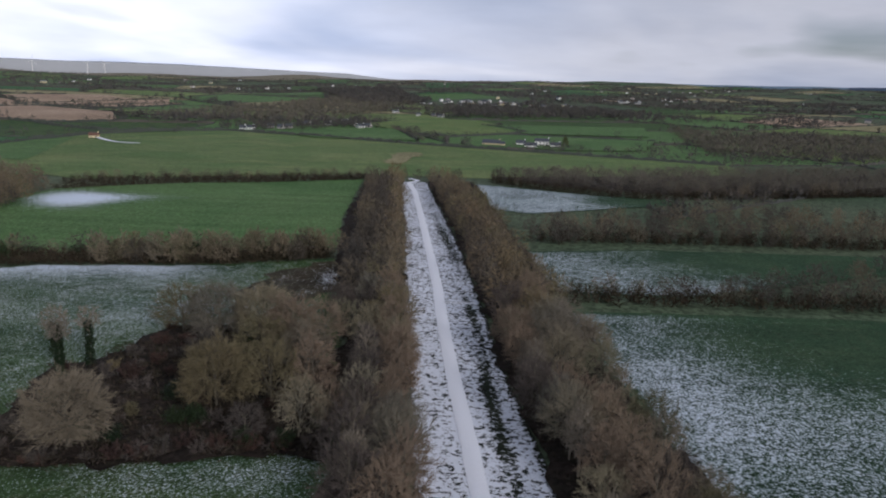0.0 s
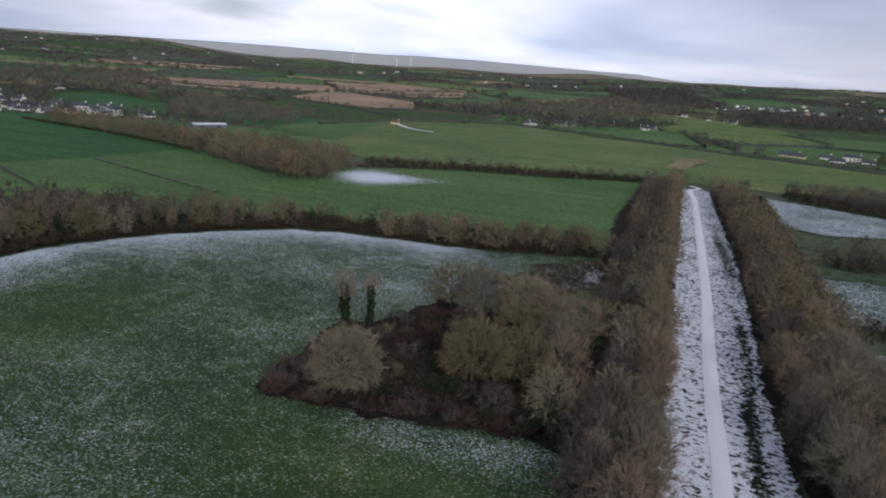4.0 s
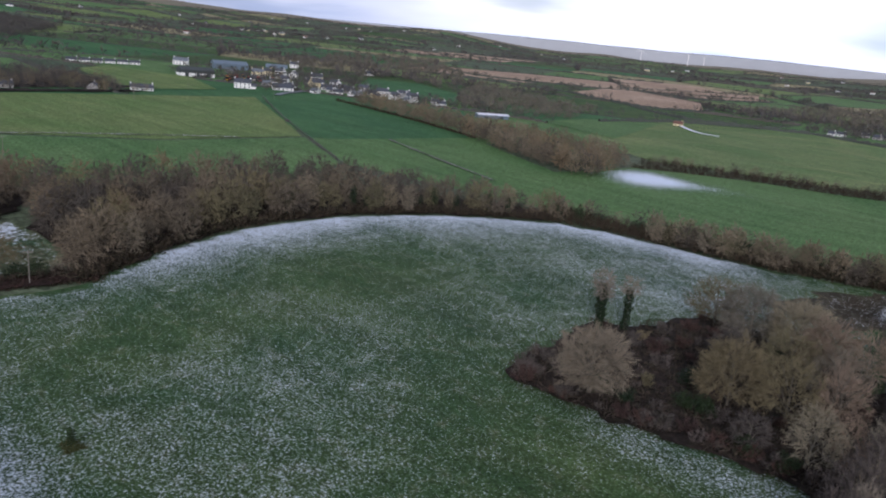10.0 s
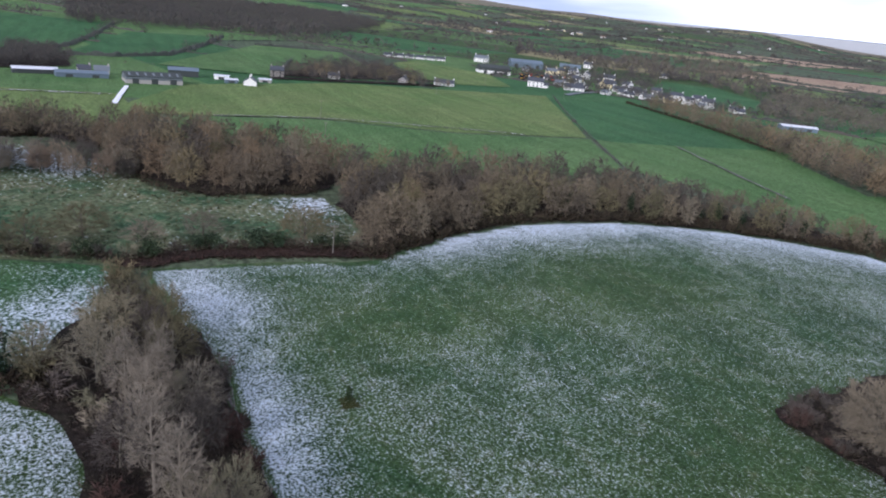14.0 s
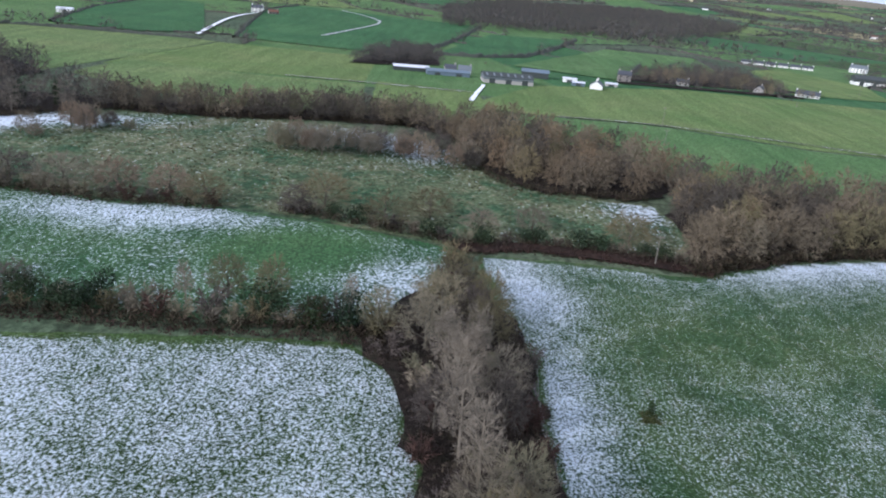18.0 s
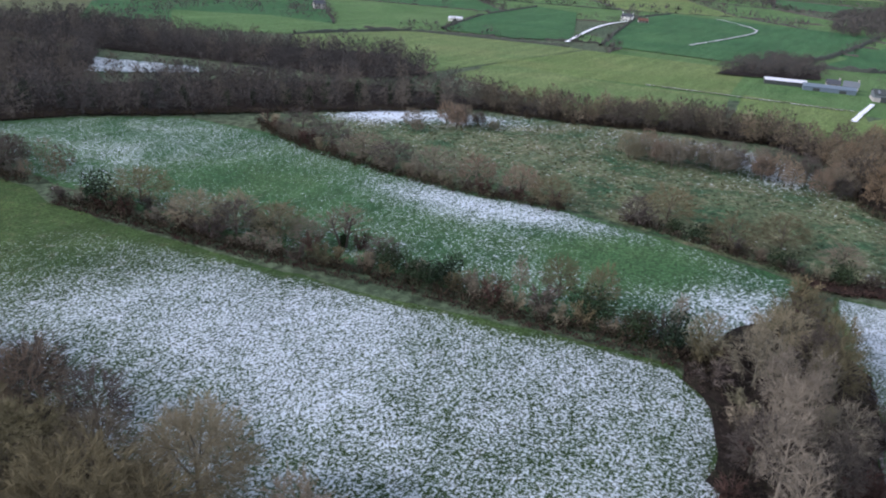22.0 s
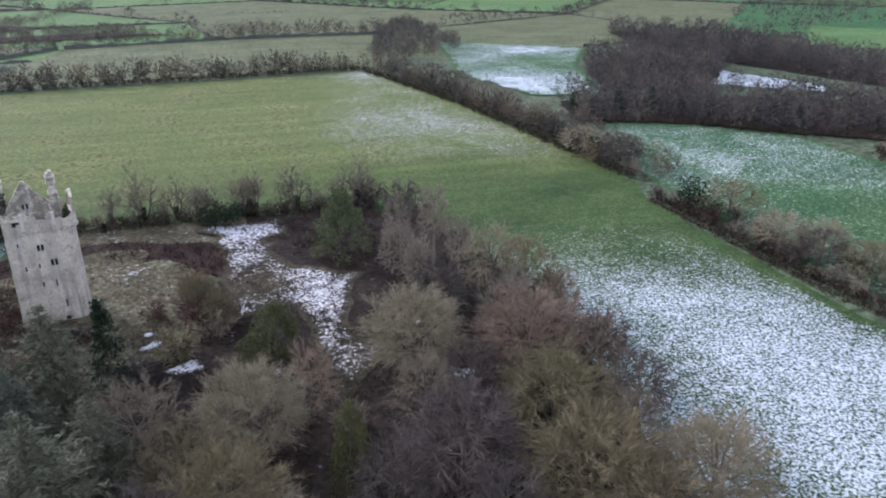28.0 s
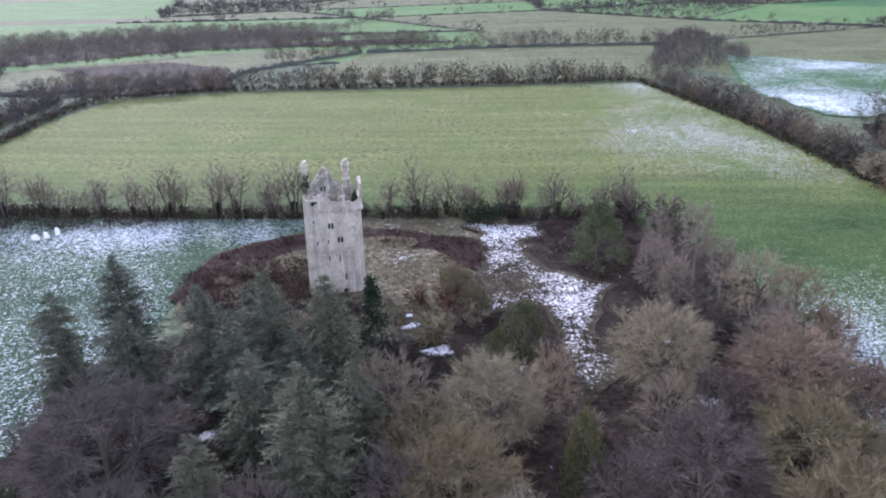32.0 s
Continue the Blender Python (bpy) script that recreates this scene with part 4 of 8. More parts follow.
def bare_tree(seed, h=12.0, spread=4.2, base=0.10, limbs=9, tips=110, twigs=3300, tw=0.72, wid=0.042, up=0.30, stem=0.22, inner=0.14, light=False):
    """A leafless tree: trunk with limbs, branches that fork into sprays, and fine twigs along them. Gives two meshes' arrays."""
    rng = np.random.default_rng(seed)
    wood, crown = Soup(), Soup()
    zs = np.linspace(0, 0.72 * h, 6)
    wob = np.cumsum(rng.normal(0, 0.045 * spread / 4, (6, 2)) * np.linspace(0, 2, 6)[:, None], 0)
    trunk = np.c_[wob, zs]
    wood.add(*tube(trunk[[0, 2, 5]] if light else trunk, np.linspace(stem, stem * 0.25, 3 if light else 6), 4 if light else 6))
    z0 = h * (base + 0.40 * (1 - base))
    centre = np.array([0, 0, z0])
    shift = rng.uniform(0, 50, 3)

    def shell(d, f):
        lobes = 1 + 0.24 * noise.noise(Vector(d * 1.7 + shift)) + 0.16 * noise.noise(Vector(d * 4.0 + shift))
        v = (h - z0) if d[2] > 0 else (z0 - base * h)
        return centre + np.array([d[0] * spread, d[1] * spread, d[2] * v]) * f * lobes

    nodes = [trunk[k] for k in (3, 4, 5)]
    for i in range(limbs):
        u = (i + 0.5) / limbs
        el, az = math.radians(-8 + 78 * u ** 1.2), 2.4 * i + rng.uniform(-0.4, 0.4)
        d = np.array([math.cos(az) * math.cos(el), math.sin(az) * math.cos(el), math.sin(el)])
        tip = shell(d, rng.uniform(0.60, 0.78))
        zb = min(max(0.10 * h, tip[2] - spread * rng.uniform(0.5, 0.9)), 0.66 * h)
        p0 = np.array([np.interp(zb, zs, trunk[:, 0]), np.interp(zb, zs, trunk[:, 1]), zb])
        mid = p0 * 0.5 + tip * 0.5 + rng.normal(0, 0.06 * spread, 3) + np.array([0, 0, 0.05 * h * (0.5 - u)])
        ts = np.linspace(0, 1, 5)[:, None]
        P = (1 - ts) ** 2 * p0 + 2 * ts * (1 - ts) * mid + ts ** 2 * tip
        r0 = stem * (0.62 - 0.25 * u)
        wood.add(*(tube(P[[0, 2, 4]], [r0, r0 * 0.6, r0 * 0.2], 3) if light else tube(P[[0, 1, 2, 4]], [r0, r0 * 0.8, r0 * 0.55, r0 * 0.2], 4)))
        nodes += list(P[1:])
    nodes = np.array(nodes)
    starts, ends = [], []
    low = -0.85 if light else -0.62
    for i in range(tips):
        u = (i + 0.5) / tips
        el, az = math.asin(low + (0.99 - low) * u), 2.39996 * i + rng.uniform(-0.3, 0.3)
        d = np.array([math.cos(az) * math.cos(el), math.sin(az) * math.cos(el), math.sin(el)])
        tip = shell(d, rng.uniform(0.62, 0.90))
        k = np.argmin(np.linalg.norm(nodes - (tip * 0.75 + centre * 0.25), axis=1) + rng.uniform(0, 0.12 * spread, len(nodes)))
        if not light:
            crown.add(*tube([nodes[k], tip], [stem * 0.17, stem * 0.05], 3))
        starts.append(nodes[k])
        ends.append(tip)
    starts, ends = np.array(starts), np.array(ends)
    if light:
        crown.add(*blades(rng, starts, unit(ends - starts), np.linalg.norm(ends - starts, axis=1), np.full(tips, stem * 0.5)))
    # sprays: each branch forks several times, fanning out and up
    forks = tips * (4 if light else 7)
    sel = np.repeat(np.arange(tips), forks // tips)
    f = rng.uniform(0.35, 1.0, forks)[:, None]
    S0 = starts[sel] * (1 - f) + ends[sel] * f
    D = unit(unit(ends[sel] - starts[sel]) * 0.9 + unit(S0 - centre * 0.8) * 0.5 + rng.normal(0, 0.42, (forks, 3)) + np.array([0, 0, 0.5 * up]))
    SL = spread * rng.uniform(0.16, 0.34, forks)
    crown.add(*blades(rng, S0, D, SL, np.full(forks, wid * 1.5)))
    sel = rng.integers(0, forks, twigs)
    f = rng.uniform(0.15, 1.0, twigs) * SL[sel]
    B = S0[sel] + D[sel] * f[:, None] + rng.normal(0, 0.012 * spread, (twigs, 3))
    W = unit(D[sel] + rng.normal(0, 0.70 if light else 0.48, (twigs, 3)) + np.array([0, 0, 0.35 * up]))
    crown.add(*blades(rng, B, W, tw * rng.uniform(0.45, 1.15, twigs), wid * rng.uniform(0.7, 1.4, twigs)))
    # coarser branch wood filling the inside of the crown
    m = int(twigs * inner)
    sel = rng.integers(0, tips, m)
    f = rng.uniform(0.0, 0.7, m)[:, None]
    B = starts[sel] * (1 - f) + ends[sel] * f + rng.normal(0, 0.08 * spread, (m, 3)) - np.array([0, 0, 0.06 * h])
    B[:, 2] = np.maximum(B[:, 2], 0.3)
    crown.add(*blades(rng, B, unit(rng.normal(0, 1, (m, 3)) + np.array([0, 0, 0.6])), tw * rng.uniform(0.9, 1.6, m), wid * rng.uniform(1.2, 1.8, m)))
    return wood.arrays(), crown.arrays()


def leaf_cloud(rng, centres, n, size, flat=0.0):
    """n small leaf triangles scattered round the centres."""
    pick = rng.integers(0, len(centres), n)
    c = centres[pick]
    P = c[:, :3] + unit(rng.normal(size=(n, 3))) * (c[:, 3] * rng.uniform(0.5, 1.0, n) ** 0.5)[:, None]
    a = unit(rng.normal(size=(n, 3)) * np.array([1, 1, 1 - flat]))
    b = unit(np.cross(a, rng.normal(size=(n, 3))))
    s = size * rng.uniform(0.6, 1.4, n)[:, None]
    V = np.stack([P - a * s, P + a * s, P + b * s * 1.3], 1).reshape(-1, 3)
    return V, np.arange(3 * n).reshape(n, 3)


def conifer(seed, h=15.0, spread=3.6, tiers=30, droop=0.16, base=0.04, per=46):
    """Close-set boughs on a straight stem, each a soft fan of needle sprays."""
    rng = np.random.default_rng(seed)
    wood, crown = Soup(), Soup()
    zs = np.linspace(0, h, 7)
    wood.add(*tube(np.c_[np.zeros((7, 2)), zs], np.linspace(0.24, 0.03, 7), 6))
    for i in range(tiers):
        u = i / (tiers - 1)
        z0 = h * (base + (0.98 - base) * u)
        R = spread * (1 - u ** 2.1) ** 0.85 * rng.uniform(0.62, 1.12) + 0.25
        for k in range(rng.integers(6, 9) if u < 0.85 else 4):
            az = rng.uniform(0, 2 * math.pi)
            r = R * rng.uniform(0.6, 1.15)
            out = np.array([math.cos(az), math.sin(az), 0])
            p0, tip = np.array([0, 0, z0]), out * r + np.array([0, 0, z0 + 0.10 * r - droop * r * rng.uniform(0.4, 1.3)])
            mid = p0 * 0.5 + tip * 0.5 + np.array([0, 0, 0.16 * r])
            wood.add(*tube([p0, mid, tip], [0.05, 0.035, 0.012], 3))
            n = int(per * (0.4 + 0.6 * r / spread))
            f = rng.uniform(0.12, 1.0, n)[:, None]
            Q = (1 - f) ** 2 * p0 + 2 * f * (1 - f) * mid + f ** 2 * tip
            side = np.array([-out[1], out[0], 0])
            way = unit(out * 0.6 + side * rng.normal(0, 0.85, (n, 1)) + np.c_[np.zeros((n, 2)), rng.normal(0.05, 0.55, n)])
            length = (0.35 + 0.30 * r * (1.15 - f[:, 0])) * rng.uniform(0.5, 1.1, n)
            crown.add(*blades(rng, Q + rng.normal(0, 0.06, (n, 3)), way, length, rng.uniform(0.07, 0.15, n)))
    return wood.arrays(), crown.arrays()


def evergreen(seed, h=7.0, spread=2.6, leaves=2400, size=0.15, cone=0.4):
    """A dense evergreen with an uneven outline of many leaf clumps."""
    rng = np.random.default_rng(seed)
    wood, cents = Soup(), []
    wood.add(*tube([(0, 0, 0), (0.1, 0, h * 0.3), (0, 0.05, h * 0.85)], [0.2, 0.15, 0.03], 6))
    for i in range(70):
        u = rng.uniform(0.04, 1.0)
        R = spread * (1 - u ** 2) ** 0.5 * (1 - cone * u) * rng.uniform(0.55, 1.05)
        az = rng.uniform(0, 2 * math.pi)
        c = np.array([R * math.cos(az), R * math.sin(az), h * (0.06 + 0.92 * u)])
        cents.append((*c, rng.uniform(0.35, 0.75) * spread / 2.6))
        if i % 4 == 0:
            wood.add(*tube([(0, 0, max(0.2, c[2] - 0.8)), c], [0.07, 0.02], 3))
    return wood.arrays(), leaf_cloud(rng, np.array(cents), leaves, size)


def bush(seed, h=3.0, r=2.2, n=420, wid=0.09):
    """A many-stemmed leafless bush in one mesh."""
    rng = np.random.default_rng(seed)
    s = Soup()
    tips = []
    for i in range(12):
        az, R = rng.uniform(0, 6.28), r * rng.uniform(0.2, 0.8)
        tip = np.array([R * math.cos(az), R * math.sin(az), h * (0.9 - 0.5 * (R / r) ** 2) * rng.uniform(0.7, 1.0)])
        p0 = np.array([tip[0] * 0.25, tip[1] * 0.25, 0])
        s.add(*tube([p0, p0 * 0.5 + tip * 0.5 + (0, 0, 0.2), tip], [0.06, 0.04, 0.015], 3))
        tips += [p0 + (tip - p0) * e for e in np.linspace(0.25, 1, 6)]
    tips = np.array(tips)
    B = tips[rng.integers(0, len(tips), n)] + rng.normal(0, 0.15, (n, 3))
    B[:, 2] = np.maximum(B[:, 2], 0.05)
    W = unit(unit(B - np.array([0, 0, h * 0.25])) + rng.normal(0, 0.6, (n, 3)))
    s.add(*blades(rng, B, W, rng.uniform(0.4, 1.0, n) * h * 0.3, wid * rng.uniform(0.7, 1.5, n)))
    return s.arrays()


TREES, BUSHES = {}, {}


def make_tree(kind, seed, trunk_mat, crown_mat, arrays, height, name, label, ivy=None):
    (wv, wt), (cv, ct) = arrays
    root = thing(name, label, "tree", at=(0, 0, -200))
    part("trunk", np_mesh("trunk", wv, wt, trunk_mat), None, root)
    part("crown", np_mesh("crown", cv, ct, crown_mat), None, root)
    if ivy:
        rng = np.random.default_rng(seed)
        c = np.array([(rng.normal(0, 0.12), rng.normal(0, 0.12), z, rng.uniform(0.5, 0.95) * ivy[1]) for z in np.linspace(0.3, ivy[0], 16)])
        part("ivy", np_mesh("ivy", *leaf_cloud(rng, c, 1500, 0.17), M_IVY), None, root, "dark ivy round the stem")
    TREES.setdefault(kind, []).append((root, height))


BARE_KINDS = [("round", 5, M_TWIG, (11, 4.5, 0.06), {}, "bare_tree", "broad leafless brown tree with a rounded crown", None),
              ("russet", 4, M_RUSSET, (11, 3.8, 0.05), {"up": 0.45}, "bare_tree", "leafless tree with russet-brown twigs", None),
              ("olive", 4, M_OLIVE, (10, 4.6, 0.05), {}, "bare_tree", "leafless tree tinged olive by moss and lichen", None),
              ("dark", 4, M_PURPLE, (11, 4.2, 0.06), {}, "bare_tree", "dark leafless woodland tree", None),
              ("tall", 3, M_PALE, (14, 2.7, 0.14), {"up": 0.8, "twigs": 2400}, "bare_tree", "tall slender leafless tree with pale bark", None),
              ("pale_belt", 3, M_PALE, (11, 2.8, 0.06), {"up": 0.7, "twigs": 2800}, "bare_tree", "upright pale-twigged leafless tree", None),
              ("ivy", 2, M_PALE, (11, 2.2, 0.55), {"twigs": 800, "tips": 60, "inner": 0.0, "up": 0.8}, "ivy_tree", "leafless tree with its stem clad in dark ivy", (7.5, 1.0)),
              ("dense", 2, M_PURPLE, (11, 4.6, 0.04), {"twigs": 11000, "tips": 200, "wid": 0.034, "tw": 0.75, "up": 0.1}, "bare_tree", "dark tree with a dense dome of fine twigs", None),
              ("dense_russet", 1, M_RUSSET, (11, 4.6, 0.04), {"twigs": 11000, "tips": 200, "wid": 0.034, "tw": 0.75, "up": 0.15}, "bare_tree", "russet tree with a dense dome of fine twigs", None),
              ("dense_olive", 2, M_OLIVE, (10, 4.6, 0.04), {"twigs": 11000, "tips": 200, "wid": 0.034, "tw": 0.75, "up": 0.15}, "bare_tree", "golden olive tree with a dense dome of twigs", None),
              ("dense_round", 2, M_TWIG, (11, 4.6, 0.04), {"twigs": 11000, "tips": 200, "wid": 0.034, "tw": 0.75, "up": 0.15}, "bare_tree", "brown tree with a dense dome of fine twigs", None)]
def forked_tree(seed, h=10.0):
    """Two to four stems from one stool, each with its own small open crown."""
    rng = np.random.default_rng(seed)
    wood, crown = Soup(), Soup()
    n = int(rng.integers(2, 5))
    for k in range(n):
        w, c = bare_tree(seed * 7 + k, h * rng.uniform(0.7, 1.0), 2.4, 0.28, limbs=7, tips=26, twigs=420, tw=0.8, wid=0.036, up=0.8, stem=0.20, inner=0.0)
        az = 6.283 * k / n + rng.uniform(-0.4, 0.4)
        m = np.array((Matrix.Rotation(az, 3, "Z") @ Matrix.Rotation(radians(rng.uniform(5, 17)), 3, "Y")))
        for soup, (v, t) in ((wood, w), (crown, c)):
            soup.add(v @ m.T + np.array([0.35 * math.cos(az), 0.35 * math.sin(az), -0.1]), t)
    return wood.arrays(), crown.arrays()


for kd, count, mt, dims, more, nm, lb, ivy in BARE_KINDS:
    for i in range(count):
        make_tree(kd, i, M_PALE if kd == "tall" else M_BARK, mt, bare_tree(1000 + 40 * len(lb) + i, *dims, **more), dims[0], nm, lb, ivy)
for i in range(5):
    make_tree("spare", i, M_PURPLE, M_TWIG, forked_tree(60 + i, 10.0), 10.0, "hedgerow_tree", "forked grey-brown hedgerow tree with ivy low on its stems", (2.4, 0.34))
for i in range(3):
    make_tree("conifer", i, M_BARK, M_NEEDLE, conifer(80 + i, 15, 3.7), 15, "conifer", "grey-green conifer with drooping branches")
make_tree("cypress", 1, M_BARK, M_IVY, evergreen(90, 12, 2.5, 5200, 0.12, 0.7), 12, "cypress", "dark green conical evergreen by the tower")
make_tree("yew", 1, M_BARK, M_YEW, evergreen(91, 8, 3.7, 15000, 0.085, 0.75), 8, "yew_tree", "dense dark green yew with a rounded top")
for i in range(2):
    make_tree("ever", i, M_BARK, M_EVER, evergreen(95 + i, 6, 3.3, 9000, 0.09, 0.2), 6, "evergreen_tree", "low olive-green evergreen tree")
for kind, mt, lb in (("bush", M_TWIG, "leafless brown bush"), ("red_bush", M_REDTWIG, "reddish-brown leafless bush"), ("dark_bush", M_PURPLE, "dark purplish leafless bush"), ("olive_bush", M_OLIVE, "mossy olive leafless bush")):
    BUSHES[kind] = [np_mesh(kind, *bush(100 + i + len(kind), 3.0, 2.2), mt) for i in range(3)]
BUSHES["ivy_bush"] = [np_mesh("ivy_bush", *leaf_cloud(np.random.default_rng(7 + i), np.array([(x, y, z, 0.9) for x, y, z in np.random.default_rng(i).uniform((-1.3, -1.3, 0.5), (1.3, 1.3, 2.5), (16, 3))]), 1300, 0.11), M_IVY) for i in range(2)]
BUSH_LABEL = {"bush": "many-stemmed leafless brown bush", "red_bush": "reddish-brown many-stemmed leafless bush", "dark_bush": "dark purplish leafless thorn bush", "olive_bush": "mossy olive leafless bush with fine twigs", "ivy_bush": "dense dark evergreen bush smothered in ivy"}

RNG = np.random.default_rng(5)


def plant(kind, x, y, h, group="", label="", wide=1.0):
    root, h0 = TREES[kind][RNG.integers(len(TREES[kind]))]
    s = h / h0
    m = pose(x, y, float(rise(x, y)), RNG.normal(0, 2), RNG.normal(0, 2), RNG.uniform(0, 360))
    ob = copy_thing(root, m)
    ob.scale = (s * wide, s * wide, s)
    tagged(ob, label, "", group)
    return ob


def shrub(kind, x, y, h, group="", r=None):
    me = BUSHES[kind][RNG.integers(len(BUSHES[kind]))]
    ob = new("bush", me)
    r = r or h * 0.8
    ob.matrix_basis = pose(x, y, float(rise(x, y)) - 0.05, 0, 0, RNG.uniform(0, 360))
    ob.scale = (r / 2.2, r / 2.2, h / 3.0)
    return tagged(ob, BUSH_LABEL[kind], "bush", group)


GROVES = {}
KIND_TINT = {"dark": (0.0, 0.22), "belt": (0.2, 0.5), "round": (0.25, 0.5), "russet": (0.5, 0.7), "olive": (0.7, 0.85), "pale_belt": (0.82, 1.0), "tall": (0.85, 1.0), "spare": (0.0, 0.3), "ivy": (0.82, 1.0)}
LIGHT_TREES = {}
for kd, args in {"dark": (11, 4.2, 0.04), "belt": (11, 3.8, 0.03), "round": (11, 4.5, 0.04), "russet": (11, 3.8, 0.03), "olive": (10, 4.6, 0.03), "pale_belt": (11, 2.8, 0.03), "tall": (14, 2.7, 0.12), "spare": (9, 3.0, 0.15), "ivy": (11, 2.8, 0.1)}.items():
    for i in range(4):
        (wv, wt), (cv, ct) = bare_tree(300 + 10 * len(kd) + i, *args, limbs=6, tips=36, stem=0.09, twigs=480 if kd != "spare" else 220, tw=0.98, wid=0.112, up=0.15, inner=0.25, light=True)
        LIGHT_TREES.setdefault(kd, []).append((np.concatenate([wv, cv]), np.concatenate([wt, ct + len(wv)]), args[0]))


FINE_TREES = {}
for kd, args in {"dark": (11, 4.2, 0.04), "belt": (11, 4.0, 0.03), "round": (11, 4.5, 0.04), "russet": (11, 3.9, 0.03), "olive": (10, 4.5, 0.03), "pale_belt": (11, 3.0, 0.03)}.items():
    for i in range(4):
        (wv, wt), (cv, ct) = bare_tree(700 + 10 * len(kd) + i, *args, limbs=7, tips=64, stem=0.10, twigs=1600, tw=0.76, wid=0.082, up=0.10, inner=0.22, light=True)
        FINE_TREES.setdefault(kd, []).append((np.concatenate([wv, cv]), np.concatenate([wt, ct + len(wv)]), args[0]))


def grow(grove, kind, x, y, h, wide=1.0, fine=False):
    """One more tree of a wood that is built as a whole."""
    V, T, h0 = (FINE_TREES if fine and kind in FINE_TREES else LIGHT_TREES)[kind][RNG.integers(4)]
    a, sc = RNG.uniform(0, 6.283), h / h0
    c, sn = math.cos(a) * sc * wide, math.sin(a) * sc * wide
    Q = np.c_[V[:, 0] * c - V[:, 1] * sn + x, V[:, 0] * sn + V[:, 1] * c + y, V[:, 2] * sc + rise(x, y)]
    s, tint = GROVES.setdefault(grove, (Soup(), []))
    s.add(Q, T)
    tint.append(np.full(len(V), RNG.uniform(*KIND_TINT[kind])))


def finish_groves():
    for name, (s, tint) in GROVES.items():
        label = GROVE_LABEL[name]
        me = np_mesh(name, *s.arrays(), M_GREYGROVE if name in ("western_wood", "hill_wood", "south_woods", "tower_field_wood") else M_GROVE)
        at = me.attributes.new("tint", "FLOAT", "POINT")
        at.data.foreach_set("value", np.concatenate(tint).astype(np.float32))
        tagged(new(name, me), label, "woodland", kind="stuff")


GROVE_LABEL = {"tower_field_wood": "grey bare trees edging the tower field", "eastern_strip_wood": "strip of dark bare trees between snowy fields", "avenue_wood": "far run of leafless brown avenue trees", "curved_wood": "curved wood of bare brown trees behind the pasture", "field_hedge_trees": "small bare trees standing in field hedges", "belt_wood": "belt of bare russet and brown trees behind the marsh",
               "western_wood": "dark bare woodland beyond the strip field", "diagonal_belt": "belt of bare brown trees between green fields", "village_trees": "bare trees round the village gardens", "hill_wood": "dark bare wood on the far hillside", "south_woods": "grey bare woods beyond the tower field"}


def scatter(poly, gap, rng):
    """Points inside an outline, no two nearer than gap."""
    poly = np.asarray(poly, float)
    lo, hi = poly.min(0), poly.max(0)
    n = int((hi - lo).prod() / gap ** 2 * 3) + 20
    P = rng.uniform(lo, hi, (n, 2))
    P = P[inside(P, poly)]
    out = np.zeros((0, 2))
    for p in P:
        if len(out) == 0 or np.min(np.hypot(*(out - p).T)) > gap:
            out = np.vstack([out, p])
    return out


def pick(weights):
    ks = list(weights)
    w = np.array([weights[k] for k in ks], float)
    return ks[RNG.choice(len(ks), p=w / w.sum())]


def hedge(name, pts, h, width, per_m, label, mat=None, seed=1, n=26):
    """A run of tangled scrub."""
    rng = np.random.default_rng(seed)
    s = Soup()
    C = along(pts, 1.0 / per_m, rng, 0.5)
    for x, y in C:
        x, y = x + rng.normal(0, width / 3), y + rng.normal(0, width / 3)
        hh = h * rng.uniform(0.55, 1.25)
        z = float(rise(x, y))
        B = np.c_[x + rng.normal(0, 0.5, n), y + rng.normal(0, 0.5, n), z + hh * rng.uniform(0.0, 0.75, n)]
        W = unit(np.c_[rng.normal(0, 0.7, (n, 2)), rng.uniform(0.0, 1.3, n)])
        s.add(*blades(rng, B, W, rng.uniform(0.4, 1.0, n) * 0.45 * hh + 0.2, rng.uniform(0.10, 0.28, n)))
    return tagged(new(name, np_mesh(name, *s.arrays(), mat or M_SCRUB)), label, "hedge", kind="stuff")


def thicket(name, poly, h, per_m2, label, mat=None, seed=1, n=22, wide=(0.08, 0.22)):
    """Low tangle spread over an area."""
    rng = np.random.default_rng(seed)
    poly = np.asarray(poly, float)
    lo, hi = poly.min(0), poly.max(0)
    P = rng.uniform(lo, hi, (int((hi - lo).prod() * per_m2), 2))
    P = P[inside(P, poly)]
    s = Soup()
    for x, y in P:
        hh = h * rng.uniform(0.4, 1.3)
        B = np.c_[x + rng.normal(0, 0.7, n), y + rng.normal(0, 0.7, n), rise(x, y) + hh * rng.uniform(0, 0.7, n)]
        W = unit(np.c_[rng.normal(0, 0.8, (n, 2)), rng.uniform(0, 1.2, n)])
        s.add(*blades(rng, B, W, rng.uniform(0.4, 1.0, n) * 0.6 * hh + 0.15, rng.uniform(*wide, n)))
    return tagged(new(name, np_mesh(name, *s.arrays(), mat or M_BRAMBLE)), label, "undergrowth", kind="stuff")


# avenue rows: the ride's edges, and how far behind them each row stands
EDGE_L = [(3, 10), (1, 30), (-2.3, 79), (-5.5, 123), (-9, 167), (-13, 232), (-21, 344), (-22, 366)]
EDGE_R = [(20.5, 10), (19, 30), (15.5, 79), (13.4, 98), (11, 125), (9, 160), (6, 210), (1, 265), (-6, 337), (-9, 366)]


